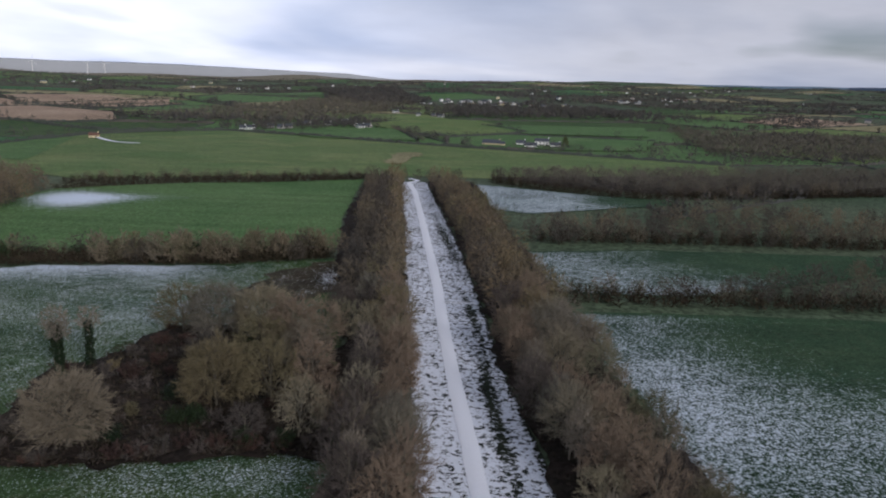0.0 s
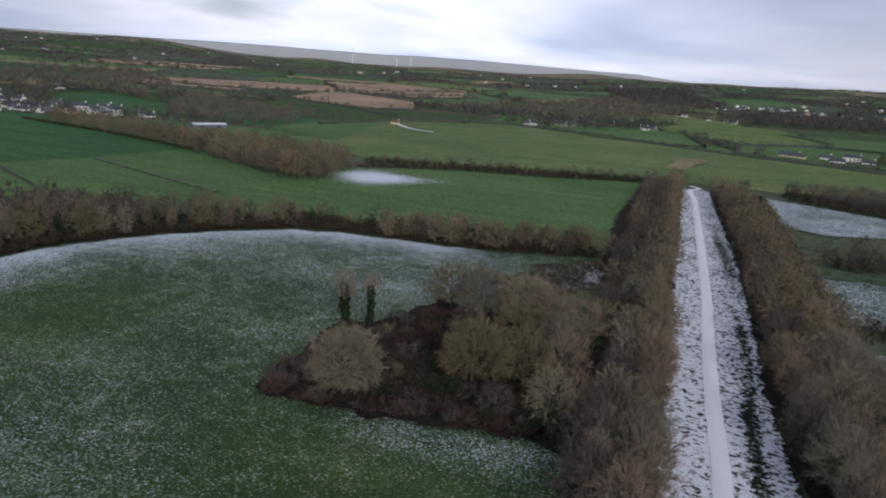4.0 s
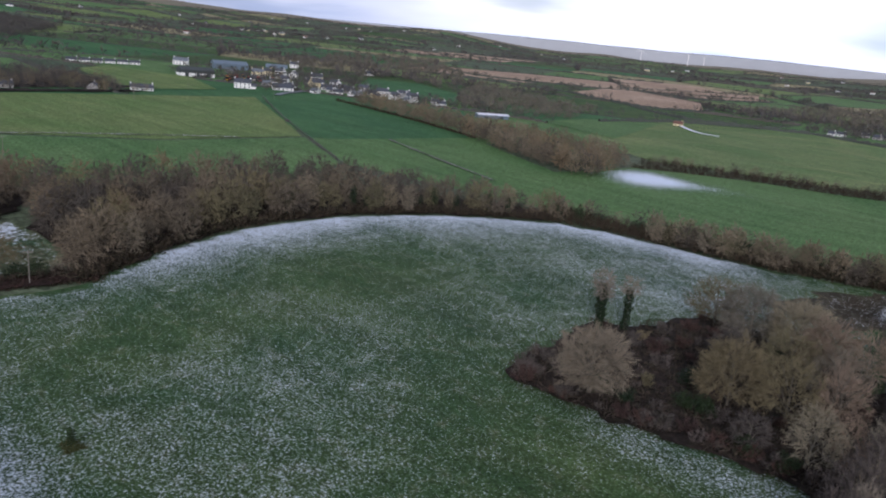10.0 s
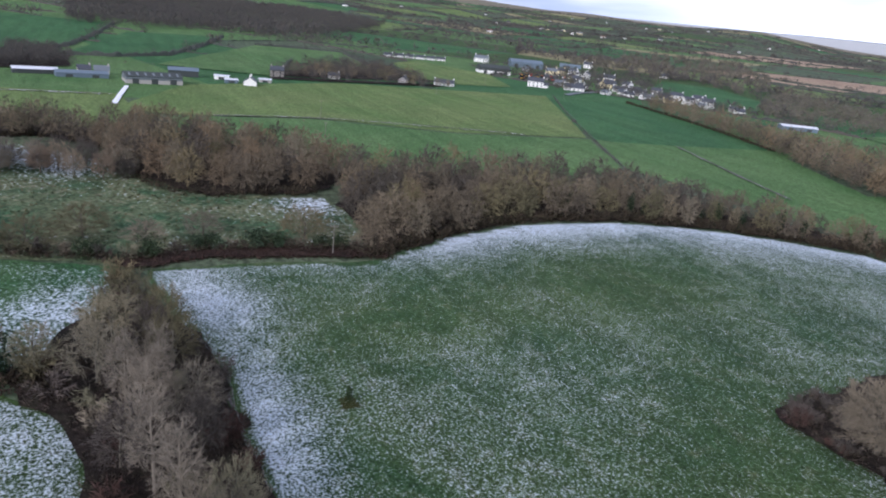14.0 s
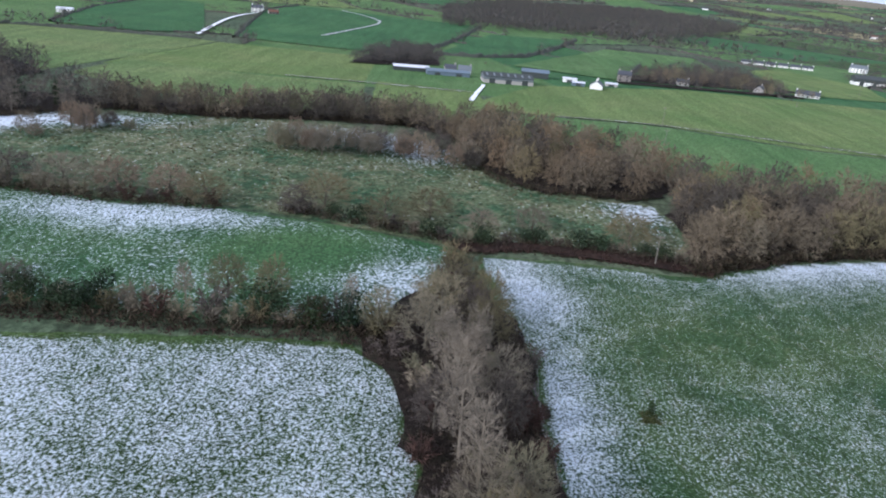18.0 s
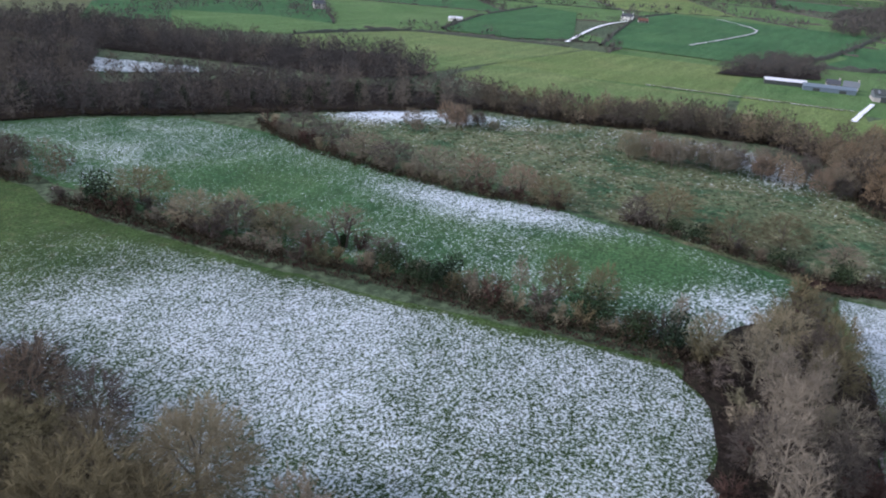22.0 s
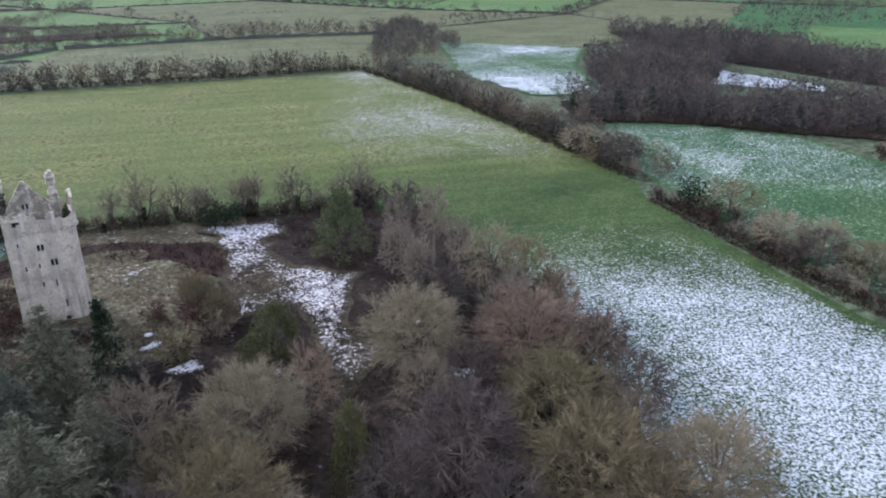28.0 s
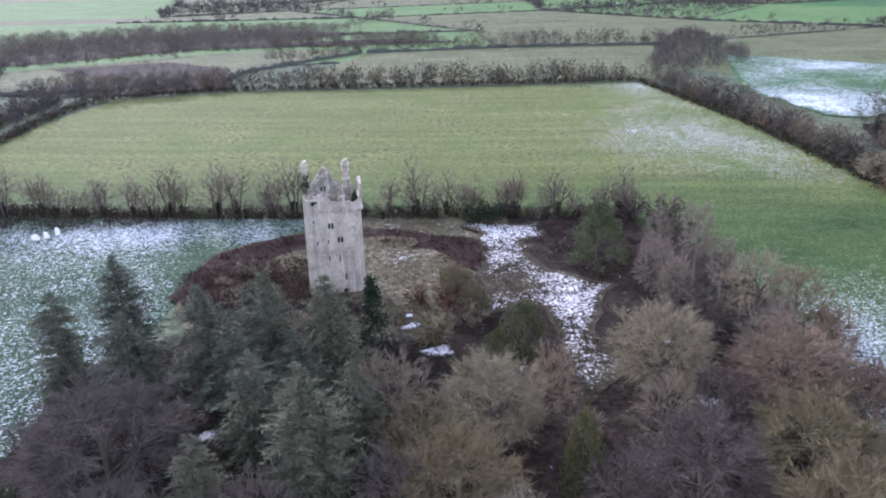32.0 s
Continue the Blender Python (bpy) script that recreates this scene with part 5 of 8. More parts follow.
def row(edge, off, y0, y1, gap, kinds, h, group, label):
    C = along(edge, gap, RNG, gap * 0.3)
    for x, y in C:
        if y > 150 and y <= y1:
            grow("avenue_wood", pick(kinds), x + off + RNG.normal(0, 0.7), y + RNG.normal(0, 0.5), h * RNG.uniform(0.72, 1.18), 1.1)
        elif y0 <= y <= y1:
            plant(pick(kinds), x + off + RNG.normal(0, 0.7), y + RNG.normal(0, 0.5), h * RNG.uniform(0.72, 1.18), group, label)


AV = "trees of the avenue"
row(EDGE_L, -2.6, 30, 370, 4.6, {"russet": 5, "round": 2, "olive": 1, "tall": 1}, 10.5, AV, "leafless russet tree in the avenue beside the ride")
row(EDGE_L, -7.0, 40, 370, 5.6, {"dark": 4, "round": 2, "tall": 1}, 10.5, AV, "dark leafless tree in the avenue's outer row")
row(EDGE_L, -12.5, 128, 370, 6.5, {"dark": 3, "round": 2}, 9.5, AV, "leafless tree at the back of the avenue")
row(EDGE_R, 3.0, 55, 370, 4.6, {"russet": 3, "dark": 3, "round": 1, "tall": 1}, 10.0, AV, "leafless brown tree in the avenue beside the ride")
row(EDGE_R, 8.5, 55, 370, 5.4, {"russet": 4, "round": 3, "olive": 1}, 10.5, AV, "leafless brown tree in the avenue's outer row")
row(EDGE_R, 14.5, 50, 300, 6.5, {"round": 3, "olive": 3, "dark": 1}, 9.0, AV, "leafless tree at the back of the avenue")
for x, y in ((25, 120), (22, 128)):
    plant("tall", x, y, 12, AV, "tall pale leafless tree among the avenue")
thicket("avenue_undergrowth", WOOD_LEFT, 1.3, 0.10, "dark bramble under the avenue trees", None, 11)
thicket("avenue_undergrowth", WOOD_RIGHT, 1.3, 0.10, "dark bramble under the avenue trees", None, 12)

# the copse in the pasture
CP = "trees of the copse"
for x, y, r, h, k in [(-48, 88, 5.6, 11.5, "dense_round"), (-49, 134, 5.2, 11, "olive"), (-41, 131, 6.3, 12, "dense_round"), (-33, 130, 5.8, 12, "dense_round"), (-27, 125, 5.4, 11.5, "dense_russet"), (-21, 128, 5.5, 10.5, "russet"), (-33, 102, 5.0, 11.5, "dense_olive"),
                      (-25, 103, 4.6, 11.5, "olive"), (-19, 106, 4.6, 11.5, "russet"), (-26, 92, 3.2, 6, "dark"), (-19, 93, 3.9, 10, "round"), (-15, 96, 3, 9, "russet"), (-22, 114, 5, 11, "round"), (-39, 116, 4, 8, "dark"), (-30, 118, 4.5, 10, "olive")]:
    plant(k, x, y, h, CP, "", r / (4.3 * h / 11))
for x, y, h in ((-62, 113, 12), (-60.5, 110.5, 10.5), (-58.5, 116, 11)):
    plant("ivy", x, y, h, CP)
for x, y, h, k in [(-57, 86, 3, "dark_bush"), (-54, 90, 3.5, "dark_bush"), (-58, 92, 3, "dark_bush"), (-52, 104, 3, "dark_bush"), (-46, 106, 3.5, "dark_bush"), (-50, 112, 3, "red_bush"), (-43, 90, 2.5, "ivy_bush"), (-36, 88, 2.8, "dark_bush"), (-29, 89, 2.6, "red_bush"), (-22, 90, 2.6, "dark_bush"), (-17, 90, 2.4, "dark_bush"), (-48, 118, 2.8, "red_bush"), (-54, 114, 2.5, "olive_bush"), (-40, 104, 2.8, "ivy_bush"), (-44, 98, 2.5, "olive_bush"), (-34, 96, 3, "ivy_bush")]:
    shrub(k, x, y, h, "bushes of the copse")
for x, y in list(scatter(COPSE, 4.4, RNG)) + list(along([(-60, 88), (-57, 83.5), (-46, 84.5), (-36, 86.5), (-28, 88.5), (-20, 89.5)], 3.5, RNG, 1)):
    shrub(pick({"dark_bush": 5, "red_bush": 4, "ivy_bush": 1}), x, y, RNG.uniform(1.4, 3.0), "bushes of the copse")
thicket("corner_bramble", [(-39, 178), (-36, 188), (-30, 196), (-24, 172), (-28, 167), (-35, 168)], 0.5, 0.35, "low dark bramble in the pasture corner", None, 28)
thicket("copse_undergrowth", COPSE, 1.6, 0.4, "dark reddish bramble filling the copse", None, 21)

# curved wood behind the pasture
for x, y in scatter(WOOD_MAIN, 4.7, RNG):
    d = nearest(np.array([[x, y]]), MAIN_FAR, False)[1][0]
    k = pick({"belt": 3, "pale_belt": 3, "olive": 2, "round": 3} if d < 12 else {"belt": 3, "dark": 4, "russet": 1})
    grow("curved_wood", k, x, y, RNG.uniform(8.0, 13.5) if y < 150 else RNG.uniform(6.5, 10.5), 1.05, True)
for x, y in along(MAIN_FAR[13:], 2.0, RNG, 1.0):
    grow("field_hedge_trees", pick({"belt": 2, "pale_belt": 4, "round": 1}), x + RNG.normal(0, 1), y + 3 + RNG.normal(0, 1.5), RNG.uniform(6.5, 10), 1.2, True)
hedge("field_hedge", [(p[0] - 1.5, p[1] + 1.0) for p in MAIN_FAR[2:]], 3.0, 2.4, 2.6, "tangled dark hedge at the wood's edge", None, 31)

thicket("wood_undergrowth", WOOD_MAIN, 2.2, 0.16, "dark scrub under the curved wood", None, 41, 20)
thicket("wood_undergrowth", WOOD_BELT, 2.0, 0.10, "dark scrub under the tree belt", None, 42, 20)
for x, y in along(MAIN_FAR[5:13], 5.5, RNG, 2.5):
    if RNG.uniform() < 0.6:
        shrub("ivy_bush", x - 3.5, y + 2.0, RNG.uniform(4, 7.5), "ivy-clad stems at the wood's edge", RNG.uniform(1.0, 1.7))
# hedge trees running from the crossing towards the avenue
HT = "trees of the western hedge"
for x, y, r, h, k in [(-104, 1, 3.8, 10.5, "olive"), (-97, -1, 3.9, 10, "round"), (-110, 3, 2, 7, "dark"), (-100, 6, 2.6, 9.5, "olive"), (-89, -3, 3.6, 9.5, "round"), (-82, 0, 2.8, 11, "tall"), (-80, 3, 3.1, 10.5, "tall"), (-73, 1, 3.2, 12, "tall"), (-77, 7, 3, 9, "round"), (-65, 2, 3.2, 13, "tall"),
                      (-70, 7, 2.8, 8.5, "dark"), (-60, 4, 3.4, 12, "tall"), (-57, 8, 3, 9, "round"), (-91, 6, 3, 9, "olive"), (-86, 4, 3, 10, "tall"), (-52, 4, 3.2, 11, "round"), (-46, 5, 3.4, 11, "olive"), (-40, 4, 3.4, 11, "round"), (-70, -1, 3, 9, "dark"), (-95, 3, 3, 9, "dark"), (-34, 3, 3.4, 10, "round")]:
    plant(k, x, y, h, HT, "", r / (3.8 * h / 11) if k != "tall" else 1.15)
for x, y in scatter(WOOD_HEDGE_W, 5.2, RNG):
    if x < -40:
        shrub(pick({"dark_bush": 3, "bush": 3, "olive_bush": 2, "red_bush": 1}), x, y, RNG.uniform(2.5, 4.5), "bushes of the western hedge")
thicket("hedge_undergrowth", WOOD_HEDGE_W, 1.6, 0.28, "brown bramble under the western hedge", None, 22)

# hedge between the snowy field and the strip field
H2 = "trees of the middle hedge"
for x, y, r, h, k in [(-88, -101, 4.5, 8, "round"), (-90, -93, 4.5, 7.5, "dark"), (-92, -86, 4, 7, "round"), (-97, -74, 5, 9, "spare"), (-93, -79, 3, 6, "round"), (-94, -86, 4, 7, "olive"), (-93, -96, 4.2, 7.5, "round"), (-92, -120, 5.4, 7.5, "olive"), (-96, -39, 1.5, 8, "tall"), (-100, -34, 2.7, 8, "olive"), (-99, -27, 2.2, 8.5, "olive"),
                      (-98, -15, 3, 7.5, "tall"), (-84, -172, 6, 8, "round"), (-89, -160, 6, 8.5, "dark"), (-78, -262, 7, 10, "dark"), (-74, -284, 7, 10, "dark"), (-68, -305, 6, 9, "dark"), (-80, -238, 6, 10, "round"), (-82, -222, 6, 9, "dark"), (-84, -200, 5.5, 9, "round"), (-86, -188, 5, 9, "dark"), (-93, -10, 3, 8, "round"), (-94, -64, 3, 6, "dark"), (-78, -250, 5, 8, "ivy")]:
    plant(k, x, y, h, H2, "", r / (3.8 * h / 11) if k != "tall" else 1.0)
for x, y, h, k in [(-86, -126, 6, "ivy_bush"), (-88, -103, 4, "dark_bush"), (-93, -61, 4.5, "ivy_bush"), (-92, -56, 4.5, "bush"), (-95, -52, 4.6, "ivy_bush"), (-93, -45, 5, "bush"), (-92, -42, 4.6, "red_bush"), (-95, -27, 5.2, "ivy_bush"), (-94, -20, 4.2, "ivy_bush"), (-95, -16, 4.6, "dark_bush"), (-92, -77, 3.8, "red_bush"), (-98, -71, 3.5, "red_bush"), (-92, -88, 3.8, "ivy_bush"), (-91, -110, 3.4, "bush"), (-90, -115, 3.6, "dark_bush"),
                   (-90, -97, 4, "olive_bush"), (-91, -34, 3.4, "bush"), (-92, -66, 3.2, "bush")]:
    shrub(k, x, y, h, "bushes of the middle hedge")
for x, y in along(HEDGE_TWO_B, 4.2, RNG, 1.6):
    shrub(pick({"bush": 3, "olive_bush": 3, "dark_bush": 1, "ivy_bush": 2, "red_bush": 1}), x - 2.2 + RNG.normal(0, 0.8), y, RNG.uniform(2.6, 5.2), "bushes of the middle hedge")
hedge("bracken_verge", [(x + 2.0, y) for x, y in HEDGE_TWO_B], 0.6, 1.2, 1.3, "rusty dead bracken along the hedge foot", M_BRACKEN_TWIG, 83)
hedge("middle_hedge", HEDGE_TWO_B, 1.9, 1.8, 2.0, "low tangled hedge between two fields", None, 33)
hedge("middle_hedge", HEDGE_TWO, 2.6, 2.5, 1.5, "thick hedge along the tower field", None, 34)
for x, y in along([(-66, -298), (-80, -225), (-86, -152)], 5, RNG, 2):
    shrub(pick({"bush": 2, "dark_bush": 3, "ivy_bush": 1, "red_bush": 1}), x - 2, y, RNG.uniform(3, 5.5), "bushes of the middle hedge")

# hedge between the strip field and the marsh
for x, y, r, h, k in [(-154, -119, 6, 7, "dark"), (-150, -106, 6, 7, "round"), (-147, -95, 6, 7.5, "dark"), (-146, -83, 6, 8, "round"), (-147, -72, 6, 8, "russet"), (-147, -61, 5.5, 7.5, "russet"), (-144, -52, 4, 7, "olive"), (-143, -33, 3.6, 7, "dark"), (-150, -28, 5.2, 8, "olive"), (-141, -14, 4.5, 7.5, "olive"), (-148, -5, 4.5, 7.5, "olive"), (-142, 6, 3.5, 6, "round"), (-147, 17, 3.7, 6, "round"), (-143, 37, 4.6, 7.5, "olive"), (-158, -132, 6, 8, "dark")]:
    plant(k, x, y, h, "trees of the marsh hedge", "", r / (3.8 * h / 11))
for x, y in along(HEDGE_THREE, 4.5, RNG, 1.5):
    shrub(pick({"bush": 3, "dark_bush": 2, "red_bush": 2}), x - 2.5, y, RNG.uniform(3, 5.5), "bushes of the marsh hedge")
for x, y in along(HEDGE_THREE_B, 4.0, RNG, 1.5):
    shrub(pick({"bush": 2, "ivy_bush": 3, "olive_bush": 2, "dark_bush": 1}), x - 4, y, RNG.uniform(2.5, 4.2), "bushes of the marsh hedge")
thicket("bank_bracken", [(-128.5, 2), (-132.5, 14), (-132.5, 24), (-130.5, 40), (-128.5, 51), (-134, 54), (-138.5, 40), (-139, 24), (-138, 12), (-134, 0)], 0.9, 0.8, "rusty dead bracken on the hedge bank", M_BRACKEN_TWIG, 29)
hedge("marsh_hedge", HEDGE_THREE, 2.2, 2.5, 1.5, "brown hedge along the marsh", None, 35)
hedge("marsh_hedge", [(x - 3, y) for x, y in HEDGE_THREE_B], 2.0, 2.2, 1.6, "dark hedge with bracken along the marsh", M_BRAMBLE, 36)
for x, y, h, r in [(-186, -111, 3.2, 3), (-201, -105, 6, 5), (-204, -94, 2.8, 2.7), (-200, -40, 6.5, 5), (-203, -32, 6.5, 5), (-199, -48, 5, 4), (-204, -24, 5.5, 5), (-203, -15, 5, 4), (-205, 1, 5.5, 4.5), (-196, 4, 5, 4), (-206, -100, 4.5, 3.5)]:
    plant(pick({"dense_round": 2, "dense": 1}), x, y, h * 1.05, "bushes of the marsh", "broad low leafless bush standing in the marsh", 1.7 * r / h)
for x, y in list(scatter([(-196, -52), (-208, -52), (-212, -30), (-212, -6), (-200, 6), (-194, 0), (-200, -20), (-195, -36)], 4.6, RNG)) + [(-199, -108), (-203, -103), (-196, -103), (-205, -108), (-188, -114)]:
    plant(pick({"round": 2, "russet": 2, "dark": 1}), x, y, RNG.uniform(6.5, 8.5), "bushes of the marsh", "broad low leafless bush standing in the marsh", 1.25)

# belts and woods to the west
for x, y in scatter(WOOD_BELT, 4.9, RNG):
    grow("belt_wood", pick({"belt": 4, "russet": 3, "dark": 1, "pale_belt": 2} if y > 0 else {"dark": 3, "belt": 3, "pale_belt": 1}), x, y, RNG.uniform(9, 12.5) if y > 0 else RNG.uniform(6.5, 9.5), 1.1, y > -70)
for x, y in scatter([p for p in WOOD_BELT if p[1] < 12 and p[0] < -200] , 4.4, RNG):
    grow("belt_wood", pick({"dark": 3, "belt": 4, "pale_belt": 1}), x, y, RNG.uniform(8, 11), 1.15)
for poly in (WOOD_WEST, WOOD_DARK):
    for x, y in scatter(poly, 5.6, RNG):
        grow("western_wood", pick({"dark": 3, "belt": 3, "pale_belt": 3, "round": 2}), x, y, RNG.uniform(8.0, 13.0), 1.2)
WOOD_FAR_WEST = [(-215, -372), (-237, -442), (-291, -404), (-289, -279), (-324, -207), (-283, -160), (-250, -175), (-240, -239), (-222, -310)]
for x, y in scatter(WOOD_FAR_WEST, 6.4, RNG):
    grow("western_wood", pick({"dark": 4, "belt": 3, "pale_belt": 1}), x, y, RNG.uniform(8, 12.5), 1.25)
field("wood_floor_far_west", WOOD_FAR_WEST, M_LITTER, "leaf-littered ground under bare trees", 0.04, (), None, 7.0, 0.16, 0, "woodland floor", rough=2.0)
for x, y in scatter([(-103, -504), (-130, -539), (-122, -389), (-70, -336), (-60, -340), (-75, -400)], 5.6, RNG):
    grow("south_woods", pick({"dark": 2, "belt": 3, "pale_belt": 2}), x, y, RNG.uniform(5, 10), 1.2)
for x, y in along([(-100, -212), (-130, -204), (-152, -184), (-188, -158), (-226, -122)], 9, RNG, 4):
    shrub("ivy_bush", x - 2, y - 2, RNG.uniform(5, 9), "ivy-clad trees at the wood's edge", RNG.uniform(1.4, 2.2))
hedge("wood_edge_scrub", [(-228, -110), (-232, -77), (-243, -46), (-246, -17), (-231, -1), (-192, 8), (-178, 22), (-180, 50)], 2.2, 3.5, 1.2, "scrub at the edge of the wood", None, 37)
hedge("wood_edge_scrub", [(-100, -205), (-130, -196), (-152, -175), (-184, -150), (-226, -112)], 2.4, 2.5, 1.0, "scrub at the edge of the wood", None, 38)

# wood round the tower
SW = "trees of the tower wood"
for x, y, r, h, k in [(45, -58, 8.0, 13.5, "dense"), (17, -68, 5.4, 12.5, "round"), (6, -68, 5.7, 12.0, "dense_round"), (9, -55, 4.9, 11.5, "dense_olive"), (-1, -73, 3.7, 10.5, "russet"), (-15, -80, 6.2, 12.5, "dense_round"), (-27, -114, 5.3, 15, "tall"), (-32, -98, 5.6, 12.5, "round"), (-28, -75, 6.8, 12.5, "dense_russet"), (-26, -62, 5.6, 11.5, "dense_olive"), (-14, -57, 6.4, 11.5, "dense"), (-6, -54, 4.4, 11, "dark"),
                      (-19, -107, 4.2, 12, "pale_belt"), (-37, -96, 4.0, 11, "olive"), (-37, -84, 3.7, 11, "russet"), (15, -53, 4.1, 11, "dark"), (-13, -68, 3.9, 11, "round"), (-24, -49, 6.0, 12.5, "dense_olive"), (-35, -46, 5.2, 12.5, "dense_round"), (-36, -61, 4.2, 11, "dark"), (-37, -72, 3.6, 10.5, "dark"), (-27, -43, 5.2, 11, "olive"), (-15, -47, 4.4, 11, "dark"), (-35, -71, 5.2, 10.5, "russet"), (-29, -84, 5, 11.5, "round"),
                      (-34, -34, 4.0, 10.5, "round"), (-22, -92, 4.5, 11, "dark"), (-21, -101, 4.5, 11, "pale_belt"), (-22, -120, 4, 11, "pale_belt"), (-29, -106, 4, 12, "tall"), (3, -47, 4.5, 11, "round"), (-8, -42, 4.5, 11, "olive"), (-20, -37, 4.5, 11, "dark"), (26, -48, 4.5, 12, "dark"), (38, -46, 4.5, 12, "dark"), (-31, -55, 4.5, 11, "round"), (-19, -70, 4, 10.5, "dark"), (13, -61, 4, 10.5, "olive")]:
    plant(k, x, y, h, SW, "", r / (4.1 * h / 11) if k not in ("tall", "pale_belt") else 1.1)
for x, y, r, h in [(55, -84, 4.6, 15.5), (60, -76, 3.6, 14), (41, -77, 4.8, 14.5), (33, -77, 4.3, 16.5), (26, -79, 4.4, 15.5), (31, -64, 4.1, 13.5), (23, -57, 5.0, 16.5), (35, -70, 4, 13), (33, -52, 2.8, 11.5), (28, -70, 3.6, 12.5), (20, -65, 3.4, 12), (49, -72, 4, 13), (38, -84, 3.4, 12)]:
    plant("conifer", x, y, h * 1.06, "conifers of the tower wood", "", 1.18 * r / (3.7 * h / 15))
plant("cypress", 22, -86, 13, "", "", 1.1)
plant("yew", -12, -121, 12.5, "", "", 1.05)
plant("ever", -3, -58, 11, "", "narrow bright green evergreen among bare trees", 0.42)
for x, y, h in ((2, -90, 7), (-38, -90, 6), (5, -86, 5)):
    plant("ever", x, y, h, "evergreens of the tower wood")
for x, y, h, k in [(12, -100, 6, "red_bush"), (14, -91, 5.5, "olive_bush"), (10, -96, 5, "bush"), (10, -143, 4.5, "ivy_bush"), (6, -144, 4, "ivy_bush"), (-22, -147, 6.5, "dark_bush"), (-28, -143, 7, "dark_bush"), (-30, -135, 6, "dark_bush"), (-14, -144, 4, "dark_bush"), (18, -104, 3.5, "red_bush"), (-20, -132, 3, "dark_bush"), (33, -92, 3.5, "olive_bush"), (42, -93, 4, "red_bush"), (50, -101, 4, "red_bush"), (-15, -88, 5, "dark_bush"), (-33, -118, 4, "dark_bush"), (-42, -98, 3.5, "dark_bush"), (-40, -80, 3.5, "ivy_bush")]:
    shrub(k, x, y, h, "bushes of the tower wood")
for x, y in scatter(WOOD_SOUTH, 8.5, RNG):
    if not inside(np.array([[x, y]]), np.array([(13, -146), (-4, -143), (-14, -113), (-9, -74), (-3, -74), (9, -94)]))[0] and y > -128:
        shrub(pick({"dark_bush": 5, "bush": 2, "olive_bush": 1, "ivy_bush": 1}), x, y, RNG.uniform(2.0, 4.0), "bushes of the tower wood")
for pts, gap, h, kinds in ((HEDGE_TWO, 4.2, 8, {"dark": 3, "belt": 3, "russet": 1}), ([(-92, -150), (-90, -180), (-100, -205)], 4.5, 8.5, {"dark": 3, "belt": 2})):
    for x, y in along(pts, gap, RNG, gap * 0.4):
        grow("field_hedge_trees", pick(kinds), x - 3 + RNG.normal(0, 2), y + RNG.normal(0, 1.2), h * RNG.uniform(0.6, 1.15), 1.15)
thicket("tower_wood_undergrowth", WOOD_SOUTH, 1.4, 0.14, "dark bramble and dead wood under the trees", None, 23)
RED_BRAMBLE = M_BRACKEN_TWIG
thicket("mound_bracken", [(36, -98), (50, -104), (49, -116), (41, -125), (36, -122), (38, -112)], 0.8, 0.5, "rusty bracken on the tower mound", RED_BRAMBLE, 26)
thicket("mound_bracken", [(12, -98), (20, -94), (26, -100), (17, -110), (12, -116), (10, -106)], 0.8, 0.35, "tawny bracken at the mound foot", None, 27)
thicket("bramble_bank", [(60, -112), (59, -118), (55, -127), (45, -134), (32, -139), (18, -135.5), (7.5, -130), (8, -120), (13, -117.5), (18.2, -125.6), (30, -132), (42, -127), (49, -118), (51, -107), (57, -102)], 1.1, 0.8, "dark red bramble ringing the mound", RED_BRAMBLE, 24)
thicket("hedge_scrub", [(62, -146), (126, -149), (126, -136), (100, -135.5), (76, -140)], 1.3, 0.4, "dark scrub spreading from the hedge foot", None, 47)
thicket("mound_scrub", [(24, -89), (40, -88), (54, -96), (57, -108), (50, -119), (40, -124), (37, -113), (27, -106), (22, -97)], 1.3, 0.55, "dark brown scrub in front of the tower", None, 45)
thicket("mound_scrub", [(30, -90), (52, -98), (54, -110), (44, -120), (38, -112), (30, -104)], 1.0, 0.4, "rusty bracken round the tower foot", RED_BRAMBLE, 46)
for x, y in scatter([(24, -89), (40, -88), (54, -96), (56, -108), (48, -117), (39, -112), (27, -104)], 4.2, RNG):
    shrub(pick({"dark_bush": 4, "red_bush": 3, "bush": 2, "olive_bush": 1}), x, y, RNG.uniform(1.8, 3.6), "bushes on the tower mound")
for x, y, h in ((11, -104, 6.5), (9, -99, 6), (13, -110, 5)):
    plant("dense_olive", x, y, h, "small trees beside the mound", "small olive-brown leafless tree beside the mound", 1.0)
thicket("bramble_bank", [(-2, -141), (-20, -146), (-24, -130), (-14, -112), (-8, -116), (-2, -130)], 1.1, 0.35, "reddish bramble beside the glade", RED_BRAMBLE, 25)
for x, y in [(113, -146), (100, -146), (92, -147), (82, -146), (76, -147), (66, -146), (63, -147), (57, -146), (52, -147), (30, -148), (22, -147), (20, -149), (12, -147), (5.6, -148), (-1.5, -147), (-9, -148), (-15.7, -147), (-19, -149), (122, -147), (106, -147)]:
    plant("spare", x + RNG.normal(0, 1.6), y + RNG.normal(0, 0.8), RNG.uniform(9, 14), "hedgerow trees behind the tower")
